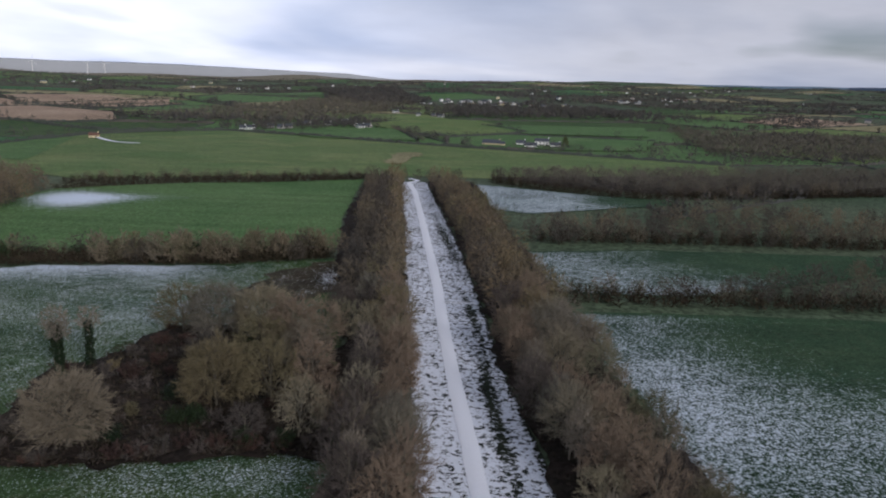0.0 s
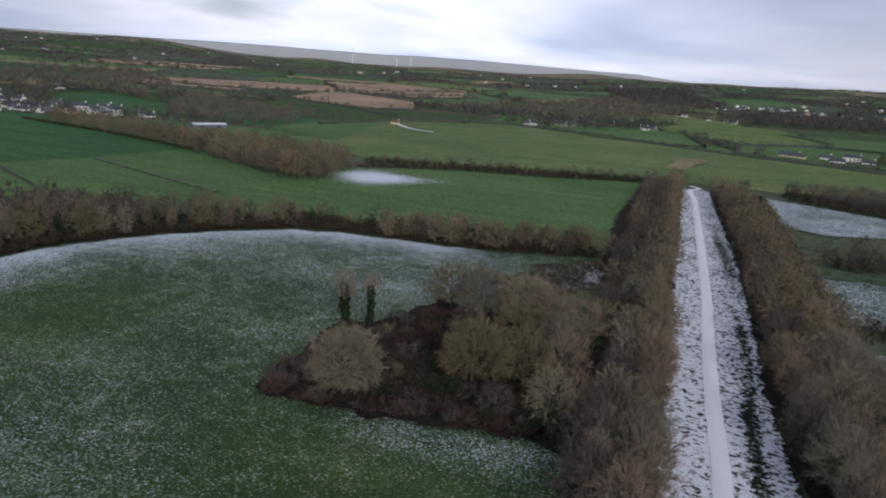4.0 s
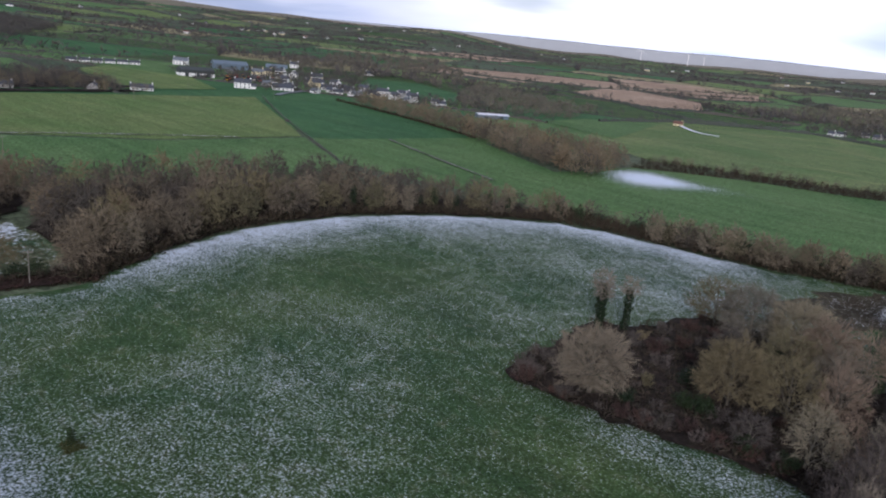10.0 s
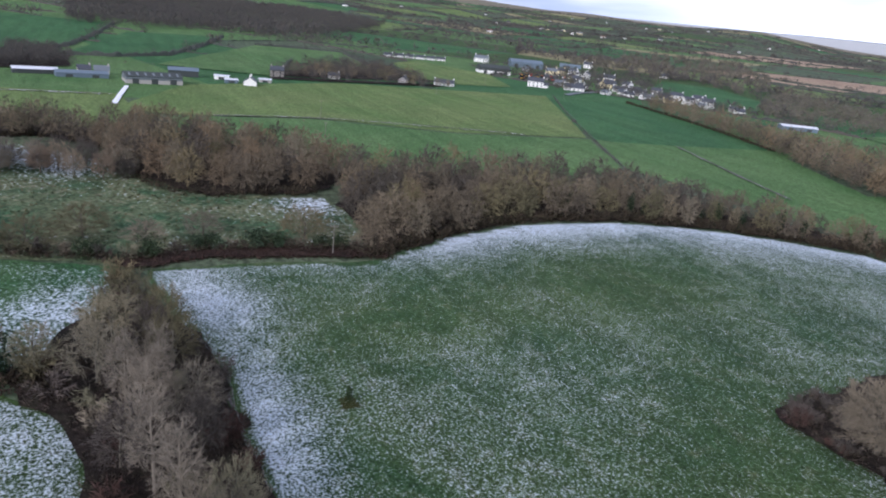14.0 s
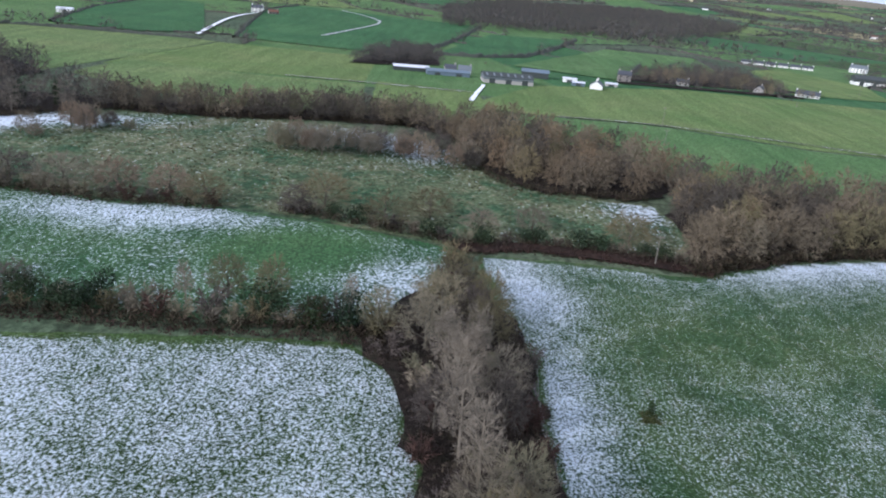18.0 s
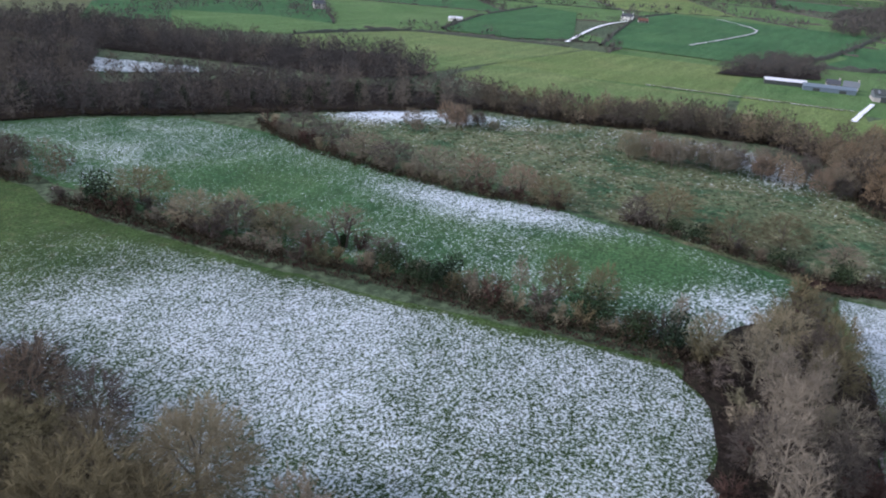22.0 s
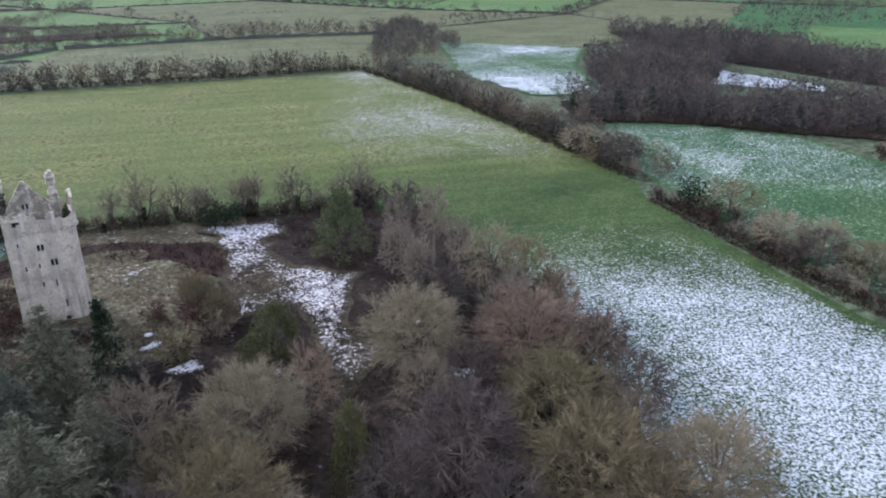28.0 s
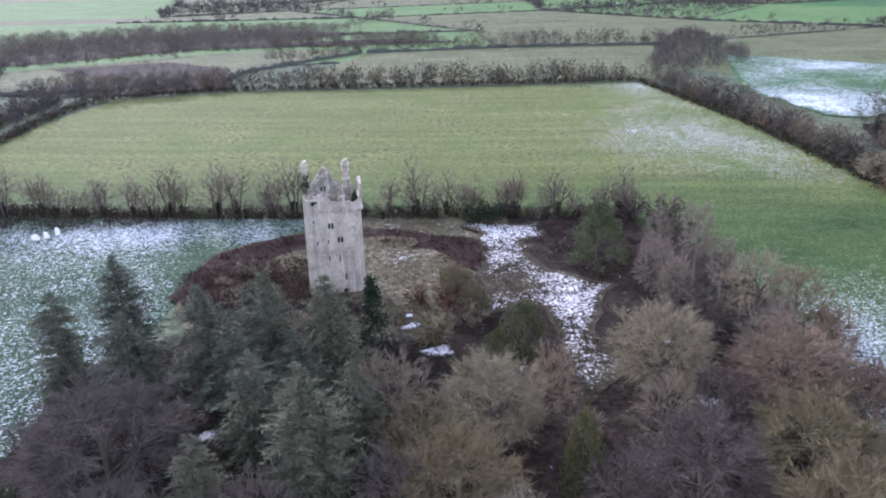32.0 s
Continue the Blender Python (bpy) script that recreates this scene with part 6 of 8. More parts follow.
for x in np.arange(-22, 126, 5.2):
    if RNG.uniform() < 0.75:
        plant("spare", x + RNG.normal(0, 2.0), -147 + RNG.normal(0, 1.2), RNG.uniform(5, 10.5), "hedgerow trees behind the tower", "", RNG.uniform(0.7, 1.05))
    grow("field_hedge_trees", pick({"dark": 2, "belt": 1, "spare": 1}), x + RNG.normal(0, 2), -147.5 + RNG.normal(0, 1), RNG.uniform(2.5, 5.0), 1.5)
hedge("tower_field_hedge", [(135, -150), (100, -146), (60, -146), (20, -147), (-22, -147)], 2.6, 3.2, 3.0, "dark scrubby hedge behind the tower", None, 39)

def tufts(name, poly, count, h, label, seed, mat=None):
    rng = np.random.default_rng(seed)
    poly = np.asarray(poly, float)
    lo, hi = poly.min(0), poly.max(0)
    P = rng.uniform(lo, hi, (count * 3, 2))
    P = P[inside(P, poly)][:count]
    n = 9
    k = len(P)
    B = np.repeat(np.c_[P, rise(P[:, 0], P[:, 1]) + 0.12], n, 0) + np.c_[rng.normal(0, 0.16, (k * n, 2)), np.zeros(k * n)]
    W = unit(np.c_[rng.normal(0, 0.55, (k * n, 2)), np.ones(k * n)])
    V, T = blades(rng, B, W, h * rng.uniform(0.5, 1.3, k * n), np.full(k * n, 0.16))
    tagged(new(name, np_mesh(name, V, T, mat or M_TUFT)), label, "grass", kind="stuff")


tufts("mound_grass", [(58, -114), (54, -126), (44, -133), (30, -135), (14, -122), (11, -106), (15, -94), (38, -92), (54, -98)], 2600, 0.55, "tall dead grass over the mound", 74)

tufts("marsh_rushes", [(-184, -145), (-218, -126), (-236, -55), (-214, 0), (-180, 26), (-160, 52), (-142, 45), (-142, -20), (-148, -60), (-154, -125)], 700, 0.45, "tawny rush tufts over the marsh", 72)

tufts("marsh_clumps", [(-184, -145), (-218, -126), (-236, -55), (-214, 0), (-180, 26), (-160, 52), (-142, 45), (-142, -20), (-148, -60), (-154, -125)], 750, 0.45, "dark rush clumps over the marsh", 77, M_CLUMP)

# hedges farther out
HED = [([(-170, 325), (-118, 350), (-40, 378)], 3.5, 3), ([(-165, 308), (-125, 338), (-85, 352), (-42, 376)], 2.6, 2), ([(24, 378), (57, 352), (105, 338), (225, 376)], 4.5, 3), ([(30, 232), (65, 236), (150, 238)], 4.5, 4), ([(24, 164), (47, 165), (140, 166)], 4.2, 4),
       ([(162, -216), (168, -254), (165, -290), (122, -312), (25, -322), (-24, -328), (-55, -332)], 3.0, 2.5), ([(140, -155), (175, -220), (185, -290)], 4, 4), ([(-253, 297), (-330, 318), (-417, 334)], 1.6, 1.5)]
for i, (pts, h, w) in enumerate(HED):
    hedge("field_hedge", pts, h, w, 1.7, "dark field hedge", None, 50 + i, 30)
hedge("field_hedge", [(-431, 283), (-350, 240), (-277, 205), (-211, 174)], 0.6, 0.4, 0.9, "low broken hedge along a fence", M_FARHEDGE, 61, 9)
for pts, gap, h, kinds in (([(30, 234), (65, 238), (140, 240)], 4.0, 7.5, {"belt": 2, "dark": 2, "pale_belt": 1}), ([(24, 382), (60, 356), (110, 342), (200, 368)], 3.6, 8.5, {"dark": 3, "belt": 1}), ([(26, 166), (60, 168), (130, 168)], 3.2, 7, {"ivy": 1, "dark": 3, "belt": 2}), ([(-165, 330), (-118, 352), (-45, 380)], 9, 6, {"belt": 1, "dark": 1}),
                           ([(165, -285), (122, -316), (25, -326), (-50, -334)], 4.6, 9, {"spare": 2, "dark": 2, "belt": 1}), ([(150, -160), (180, -225), (190, -290)], 6, 9, {"dark": 3, "belt": 1}), ([(-45, 374), (-20, 379), (10, 377)], 6, 7, {"dark": 1})):
    for x, y in along(pts, gap, RNG, gap * 0.4):
        grow("field_hedge_trees", pick(kinds), x + RNG.normal(0, 1.2), y + RNG.normal(0, 1.2), h * RNG.uniform(0.7, 1.15), 1.1)
TOWER_FIELD_WOOD = [(140, -152), (160, -205), (168, -250), (166, -296), (196, -306), (205, -240), (180, -165)]
for x, y in scatter(TOWER_FIELD_WOOD, 6.8, RNG):
    grow("tower_field_wood", pick({"belt": 2, "dark": 4, "spare": 2}), x, y, RNG.uniform(7, 10.5), 1.15)
EAST_STRIP = [(28, 226), (65, 231), (142, 236), (185, 245), (180, 285), (140, 300), (105, 298), (70, 272), (36, 258), (26, 240)]
for x, y in scatter(EAST_STRIP, 6.4, RNG):
    grow("eastern_strip_wood", pick({"belt": 3, "dark": 4, "round": 2, "pale_belt": 1}), x, y, RNG.uniform(6.5, 9.5), 1.15)
EAST_CORNER = [(70, 168), (105, 163), (142, 165), (150, 222), (130, 214), (100, 190), (72, 178)]
for x, y in scatter(EAST_CORNER, 6.2, RNG):
    grow("eastern_strip_wood", pick({"belt": 2, "dark": 4}), x, y, RNG.uniform(5, 7.5), 1.2)
BELT_NW = [(-156, 264), (-164, 252), (-208, 270), (-273, 300), (-395, 332), (-400, 345), (-300, 330), (-240, 330), (-190, 330), (-165, 300)]
for x, y in scatter(BELT_NW, 5.6, RNG):
    grow("diagonal_belt", pick({"belt": 2, "pale_belt": 3, "russet": 3, "round": 1}), x, y, RNG.uniform(9, 13), 1.2)

for x, y in scatter([(-446, 98), (-500, 128), (-520, 190), (-470, 204), (-452, 140)], 6.0, RNG):
    grow("village_trees", pick({"dark": 2, "belt": 3, "olive": 1, "round": 2, "pale_belt": 1}), x, y, RNG.uniform(5, 11), 1.05)
for x, y in list(along([(-447, 172), (-450, 192), (-448, 214)], 4.0, RNG, 2.0)) + list(along([(-470, 315), (-500, 340), (-540, 366), (-590, 405)], 8.0, RNG, 4.0)) + list(along([(-430, 372), (-410, 402), (-380, 424)], 6.0, RNG, 3.0)):
    grow("village_trees", pick({"dark": 2, "belt": 3, "olive": 2, "pale_belt": 2}), x + RNG.normal(0, 3), y + RNG.normal(0, 3), RNG.uniform(4, 8.5), 1.0)
# fuller hedges round the north-western pasture
for pts, gap, h, kinds in (([(-124, 187), (-103, 189), (-73, 193), (-52, 197), (-34, 204)], 2.6, 7.5, {"dark": 4, "belt": 3, "ivy": 2}), ([(-165, 328), (-123, 350), (-85, 364), (-42, 384)], 4.0, 5.5, {"dark": 3, "belt": 2}), ([(-158, 262), (-200, 275), (-260, 302)], 4.5, 10, {"dark": 4, "belt": 1})):
    for x, y in along(pts, gap, RNG, gap * 0.4):
        grow("field_hedge_trees", pick(kinds), x + RNG.normal(0, 1.0), y + RNG.normal(0, 1.0), h * RNG.uniform(0.7, 1.15), 1.15)
for pts, gap, h, kinds in (([(168, -290), (122, -315), (25, -325), (-52, -333)], 3.4, 11, {"spare": 3, "belt": 2, "dark": 2}), ([(130, -400), (84, -448), (0, -468), (-100, -472)], 4.6, 10, {"spare": 2, "dark": 2, "belt": 1}), ([(270, -380), (176, -458), (121, -473), (88, -450)], 5, 9, {"spare": 2, "dark": 2})):
    for x, y in along(pts, gap, RNG, gap * 0.45):
        grow("field_hedge_trees", pick(kinds), x + RNG.normal(0, 1.2), y + RNG.normal(0, 1.2), h * RNG.uniform(0.5, 1.1), 1.05)
hedge("field_hedge", [(-126, 184), (-103, 186), (-73, 190), (-52, 194), (-32, 201)], 3.6, 3.0, 3.0, "dark hedge under the field trees", None, 91, 30)
for x, y, s in [(-118, 188, 3), (-96, 189, 4), (-88, 190, 5), (-79, 191, 4), (-66, 193, 5), (-60, 194, 3.5), (-50, 197, 4.5), (-44, 199, 4), (-38, 202, 5), (-108, 188, 3.5)]:
    shrub("ivy_bush", x, y, s, "ivy bushes in the field hedge")

plant("yew", 100, 628, 10, "", "round dark evergreen beside the northern farm", 1.0)

# stand the patterns out of the way
for lst in TREES.values():
    for root, _ in lst:
        for o in list(root.children_recursive) + [root]:
            bpy.data.objects.remove(o)

# ---- the wider country ----
def spray(rng, base, height, fat, n, size):
    """Far trees: n upswept slivers of twigs round a crown on every base point."""
    k = len(base)
    H = np.repeat(height, n)
    d = unit(rng.normal(size=(k * n, 3)) + np.array([0, 0, 0.25]))
    rr = rng.uniform(0.35, 0.95, k * n) ** 0.6
    C = np.repeat(base, n, 0) + d * np.c_[H * fat * rr, H * fat * rr, H * 0.44 * rr] + np.c_[np.zeros((k * n, 2)), H * 0.46]
    way = unit(d * 0.8 + rng.normal(0, 0.55, (k * n, 3)) + np.array([0, 0, 0.4]))
    return blades(rng, C - way * (0.12 * H)[:, None], way, 0.26 * H * rng.uniform(0.7, 1.3, k * n) * min(size, 2.2), size * H * 0.045 * rng.uniform(0.7, 1.4, k * n))


def clear_of_fields(P):
    ok = np.ones(len(P), bool)
    for poly in FIELD_POLYS:
        lo, hi = poly.min(0), poly.max(0)
        m = ok & (P[:, 0] > lo[0]) & (P[:, 0] < hi[0]) & (P[:, 1] > lo[1]) & (P[:, 1] < hi[1])
        if m.any():
            w = np.where(m)[0]
            ok[w[inside(P[w], poly)]] = False
    return ok


def patchwork():
    rng = np.random.default_rng(77)
    a, b, turn = 215.0, 150.0, radians(24)
    nx, ny = 48, 68
    I, J = np.meshgrid(np.arange(nx + 1), np.arange(ny + 1), indexing="ij")
    U = (I - nx / 2) * a + rng.normal(0, 36, I.shape) + 60 * np.sin(J * 0.7)
    W = (J - ny / 2) * b + rng.normal(0, 28, I.shape) + 50 * np.sin(I * 0.9)
    X, Y = U * math.cos(turn) - W * math.sin(turn), U * math.sin(turn) + W * math.cos(turn)
    R = np.hypot(X, Y)
    idx = np.arange(X.size).reshape(X.shape)
    q = np.stack([idx[:-1, :-1], idx[1:, :-1], idx[1:, 1:], idx[:-1, 1:]], -1).reshape(-1, 4)
    rc = R.ravel()[q]
    q = q[(rc.max(1) < 4850) & (rc.min(1) > 330)]
    V = np.c_[X.ravel(), Y.ravel(), rise(X, Y).ravel() + 0.02 + 0.00008 * R.ravel()]
    mats = [M_GREEN, M_DEEP, M_LIGHT, M_MAIN, M_COUNTRY, M_STUBBLE, M_TILL, M_PASTURE]
    # every field follows the swell of the land in a grid of its own
    k = 5
    f = np.linspace(0, 1, k + 1)
    FU, FV = (g.ravel()[None, :, None] for g in np.meshgrid(f, f, indexing="ij"))
    K = V[q][:, :, None, :2]
    G = (1 - FU) * ((1 - FV) * K[:, 0] + FV * K[:, 3]) + FU * ((1 - FV) * K[:, 1] + FV * K[:, 2])
    m = (k + 1) ** 2
    cell = np.arange(m).reshape(k + 1, k + 1)
    local = np.stack([cell[:-1, :-1], cell[1:, :-1], cell[1:, 1:], cell[:-1, 1:]], -1).reshape(-1, 4)
    quads = (np.arange(len(q))[:, None, None] * m + local[None]).reshape(-1, 4)
    G = G.reshape(-1, 2)
    me = np_mesh("far_fields", np.c_[G, rise(G[:, 0], G[:, 1]) + 0.02 + 0.00008 * np.hypot(*G.T)], quads, mats[0])
    for mt in mats[1:]:
        me.materials.append(mt)
    c = V[q].mean(1)
    brown = np.exp(-(((c[:, 0] + 650) / 420) ** 2 + ((c[:, 1] - 1150) / 380) ** 2))
    pick_ = np.array([rng.choice(7, p=np.array([26, 14, 20, 14, 14, 10 + 10 * w, 2 + 26 * w]) / (100 + 36 * w)) for w in brown])
    c_r = np.hypot(c[:, 0], c[:, 1])
    pick_ = np.where((c_r < 900) & (pick_ >= 5), 0, pick_)
    pick_ = np.where((c_r > 1500) & (pick_ < 4) & (rng.uniform(size=len(c)) < 0.35), 4, pick_)
    south = (c[:, 1] < -250) & (c[:, 0] > -420)
    pick_ = np.where(south, rng.choice([7, 7, 0], len(c)), pick_)
    me.polygons.foreach_set("material_index", np.repeat(pick_, k * k).astype(np.int32))
    me.attributes.new("snow", "FLOAT", "POINT")
    tagged(new("far_fields", me), "patchwork of green and brown fields running to the horizon", "fields", kind="structure")
    # hedges on the borders of the far fields: uneven banks of scrub with trees standing in them
    edges = np.concatenate([np.stack([idx[:-1, :], idx[1:, :]], -1).reshape(-1, 2), np.stack([idx[:, :-1], idx[:, 1:]], -1).reshape(-1, 2)])
    A, B = V[edges[:, 0], :2], V[edges[:, 1], :2]
    L = np.hypot(*(B - A).T)
    rm = np.hypot(*((A + B) / 2).T)
    azm = np.degrees(np.arctan2(-(A + B)[:, 0], (A + B)[:, 1]))
    keep = (rm < 4750) & (rm > 380) & ((azm > -40) | (azm < -155)) & (rng.uniform(size=len(L)) < np.where(rm < 1300, 0.9, 0.75))
    S, trees = Soup(), []
    for p0, p1, l, r in zip(A[keep], B[keep], L[keep], rm[keep]):
        step = 3.0 if r < 800 else 6.0 if r < 1500 else 11.0 if r < 2600 else 20.0
        n = max(2, int(l / step) + 1)
        t = np.linspace(0, 1, n)
        C = p0 + t[:, None] * (p1 - p0) + rng.normal(0, 0.5, (n, 2))
        ok = clear_of_fields(C)
        d = (p1 - p0) / l
        side = np.array([-d[1], d[0]])
        far = min(1.0, max(0.0, (r - 900) / 900))
        half = (0.8 + 0.9 * far) * rng.uniform(0.6, 1.4, (n, 1))
        hh = (1.4 + 1.0 * far) * rng.uniform(0.3, 1.6, n) * rng.uniform(0.5, 1.3)
        z = rise(C[:, 0], C[:, 1])
        rows = [np.c_[C - side * half, z], np.c_[C - side * half * 0.6, z + hh], np.c_[C + side * half * 0.6, z + hh * rng.uniform(0.8, 1.1, n)], np.c_[C + side * half, z]]
        VV = np.stack(rows, 1).reshape(-1, 3)
        good = [i for i in range(n - 1) if ok[i] and ok[i + 1]]
        if good:
            T = [(4 * i + k, 4 * i + k + 1, 4 * i + k + 5) for i in good for k in range(3)] + [(4 * i + k, 4 * i + k + 5, 4 * i + k + 4) for i in good for k in range(3)]
            S.add(VV, T)
        m = rng.poisson(l / (8 if r < 900 else 8 if r < 1800 else 10) * rng.choice([0.2, 0.7, 1.6]))
        tt = rng.uniform(0, 1, (m, 1)) ** rng.uniform(0.6, 1.6)
        trees.append(p0 + tt * (p1 - p0))
    tagged(new("far_hedgerows", np_mesh("far_hedgerows", *S.arrays(), M_FARHEDGE)), "dark hedgerows dividing the far fields", "hedges", kind="stuff")
    # woods filling some of the far cells, more of them to the north
    c_az = np.degrees(np.arctan2(-c[:, 0], c[:, 1]))
    c_r = np.hypot(c[:, 0], c[:, 1])
    chance = 0.12 + 0.22 * np.exp(-((c_az + 4) / 24) ** 2) + 0.14 * np.exp(-((c_az - 62) / 18) ** 2) + 0.03 * (c_r > 1500)
    chance *= ((c_az > -40) | (c_az < -158)) * (c_r > 560) * (1 - brown)
    for w in np.where(rng.uniform(size=len(c)) < chance)[0]:
        gap = 9.0 if c_r[w] < 1200 else 11.0 if c_r[w] < 2400 else 15.0
        m = int(20000 / gap ** 2)
        uv = rng.uniform(0, 1, (m, 2))
        k = V[q[w], :2]
        trees.append((1 - uv[:, :1]) * ((1 - uv[:, 1:]) * k[0] + uv[:, 1:] * k[3]) + uv[:, :1] * ((1 - uv[:, 1:]) * k[1] + uv[:, 1:] * k[2]))
    P = np.concatenate(trees)
    P = P[clear_of_fields(P)]
    r = np.hypot(*P.T)
    S = Soup()
    for lo, hi, n, size, fat in ((0, 800, 24, 1.2, 0.42), (800, 1500, 12, 2.4, 0.50), (1500, 2600, 6, 4.6, 0.60), (2600, 9000, 3, 8.0, 0.75)):
        Q = P[(r >= lo) & (r < hi)]
        hh = rng.uniform(4.5, 10.5, len(Q))
        S.add(*spray(rng, np.c_[Q, rise(Q[:, 0], Q[:, 1])], hh, fat, n, size))
    tagged(new("far_trees", np_mesh("far_trees", *S.arrays(), M_FARTREE)), "bare trees and small woods over the far country", "trees", kind="stuff")


patchwork()


def far_wood(name, poly, gap, label, h=(8, 13), seed=1, n=22, size=0.30, fine=1.0):
    rng = np.random.default_rng(seed)
    poly = np.asarray(poly, float)
    lo, hi = poly.min(0), poly.max(0)
    P = rng.uniform(lo, hi, (int((hi - lo).prod() / gap ** 2), 2))
    P = P[inside(P, poly)]
    for clear in OPEN_GREENS:
        P = P[~inside(P, np.asarray(clear, float))]
    hh = rng.uniform(*h, len(P))
    far = float(np.hypot(*poly.mean(0)))
    me = np_mesh(name, *spray(rng, np.c_[P, rise(P[:, 0], P[:, 1])], hh, 0.42, int(n * (5.5 if far < 640 else 1.8)), 0.44 if far < 640 else 0.85 if name == "hill_wood" else max(0.8, far / 600)), M_FARTREE if name in ("north_wood", "hill_wood", "roadside_trees", "farm_trees", "garden_trees") else M_FARWOOD)
    tagged(new(name, me), label, "woodland", kind="stuff")
    if far < 640 and name != "lane_hedge":
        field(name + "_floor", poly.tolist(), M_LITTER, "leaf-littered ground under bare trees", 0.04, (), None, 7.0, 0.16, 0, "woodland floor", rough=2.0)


far_wood("hill_wood", [(-769, -21), (-774, 41), (-811, 141), (-833, 226), (-1000, 330), (-1269, 464), (-1618, 388), (-1428, 81), (-1082, -30)], 8.5, "large dark bare wood on the far hillside", (8, 13), 1, 34)
far_wood("north_wood", [(-363, 2070), (-146, 2079), (-36, 1463), (-145, 1258)], 14, "dark wood among the northern fields", (9, 14), 3, 12, 0.5)
far_wood("north_wood", [(-12, 1257), (281, 1451), (332, 1131), (218, 1116), (6, 1026)], 11, "dark wood beyond the northern farm", (7, 11), 4, 14, 0.45)
far_wood("east_wood", [(212, 590), (259, 878), (495, 841), (343, 577)], 7.5, "reddish dark wood of bare trees", (6, 10), 5, 18)
far_wood("village_wood", [(-616, 489), (-736, 489), (-1000, 847), (-926, 959), (-560, 649), (-486, 489)], 19, "bare trees and gardens behind the village", (7, 12), 6, 22)
far_wood("lane_wood", [(-340, 405), (-404, 440), (-560, 649), (-400, 574), (-351, 575), (-310, 470)], 8.5, "olive-brown bare trees along the village lane", (6, 11), 7, 22)
far_wood("north_hamlet_wood", [(-341, 845), (-180, 1842), (-60, 1500), (-105, 1000), (-170, 765)], 13, "dark trees round the northern hamlet", (6, 11), 8, 14, 0.4)
far_wood("south_wood", [(367, -526), (270, -597), (171, -608), (110, -576), (185, -488), (284, -401)], 6.5, "grey bare wood beyond the southern fields", (8, 12), 9, 22)
far_wood("alder_scrub", [(246, -387), (191, -412), (144, -379), (135, -336), (185, -335)], 4.0, "low brown scrub in the southern field", (2, 3.5), 10, 14, 0.6)
far_wood("farm_trees", [(-405, -62), (-423, -60), (-513, -48), (-500, -15), (-433, -12), (-418, -34)], 5.5, "bare trees behind the farmyard", (7, 11), 13, 34)
far_wood("roadside_trees", [(-448, 100), (-602, 175), (-565, 215), (-470, 205), (-455, 140)], 10, "bare brown trees along the road", (6, 10), 14, 26)
far_wood("lane_hedge", [(-440, -272), (-470, -157), (-462, -49), (-470, 50), (-464, 50), (-455, -49), (-461, -157), (-430, -272)], 3.5, "dark roadside hedge", (1.5, 3), 15, 14, 0.6)
far_wood("avenue_end_trees", [(23, 400), (141, 436), (294, 480), (225, 374), (114, 350), (61, 366)], 5.5, "dark bare wood beside the avenue's end", (7, 10), 16, 30)
far_wood("south_edge_wood", [(172, -300), (120, -318), (137, -345), (160, -338), (206, -345), (222, -306), (200, -300)], 6.5, "grey bare trees beyond the tower field", (6, 9), 17, 40)
far_wood("south_belt_wood", [(190, -478), (73, -494), (30, -505), (80, -530), (200, -500)], 6.5, "belt of grey bare trees among southern fields", (7, 10), 18, 34)
for i, (ln, h) in enumerate([([(73, -495), (-103, -490)], 11), ([(321, -470), (242, -531), (147, -581), (110, -770)], 8), ([(-14, 608), (-204, 690)], 3), ([(-20, 650), (-60, 800)], 6), ([(0, 612), (197, 520)], 3), ([(84, -449), (40, -620), (-60, -640)], 4), ([(40, 905), (85, 790), (0, 705)], 3)]):
    C = along(ln, 2.8, np.random.default_rng(i), 1.6)
    rng = np.random.default_rng(400 + i)
    hh = rng.uniform(0.3, 1.15, len(C)) * h
    me = np_mesh("field_hedgerow", *spray(rng, np.c_[C, rise(C[:, 0], C[:, 1])], hh, 0.48, 90, 0.62), M_FARWOOD)
    tagged(new("field_hedgerow", me), "line of bare trees and scrub between far fields", "hedge", kind="stuff")


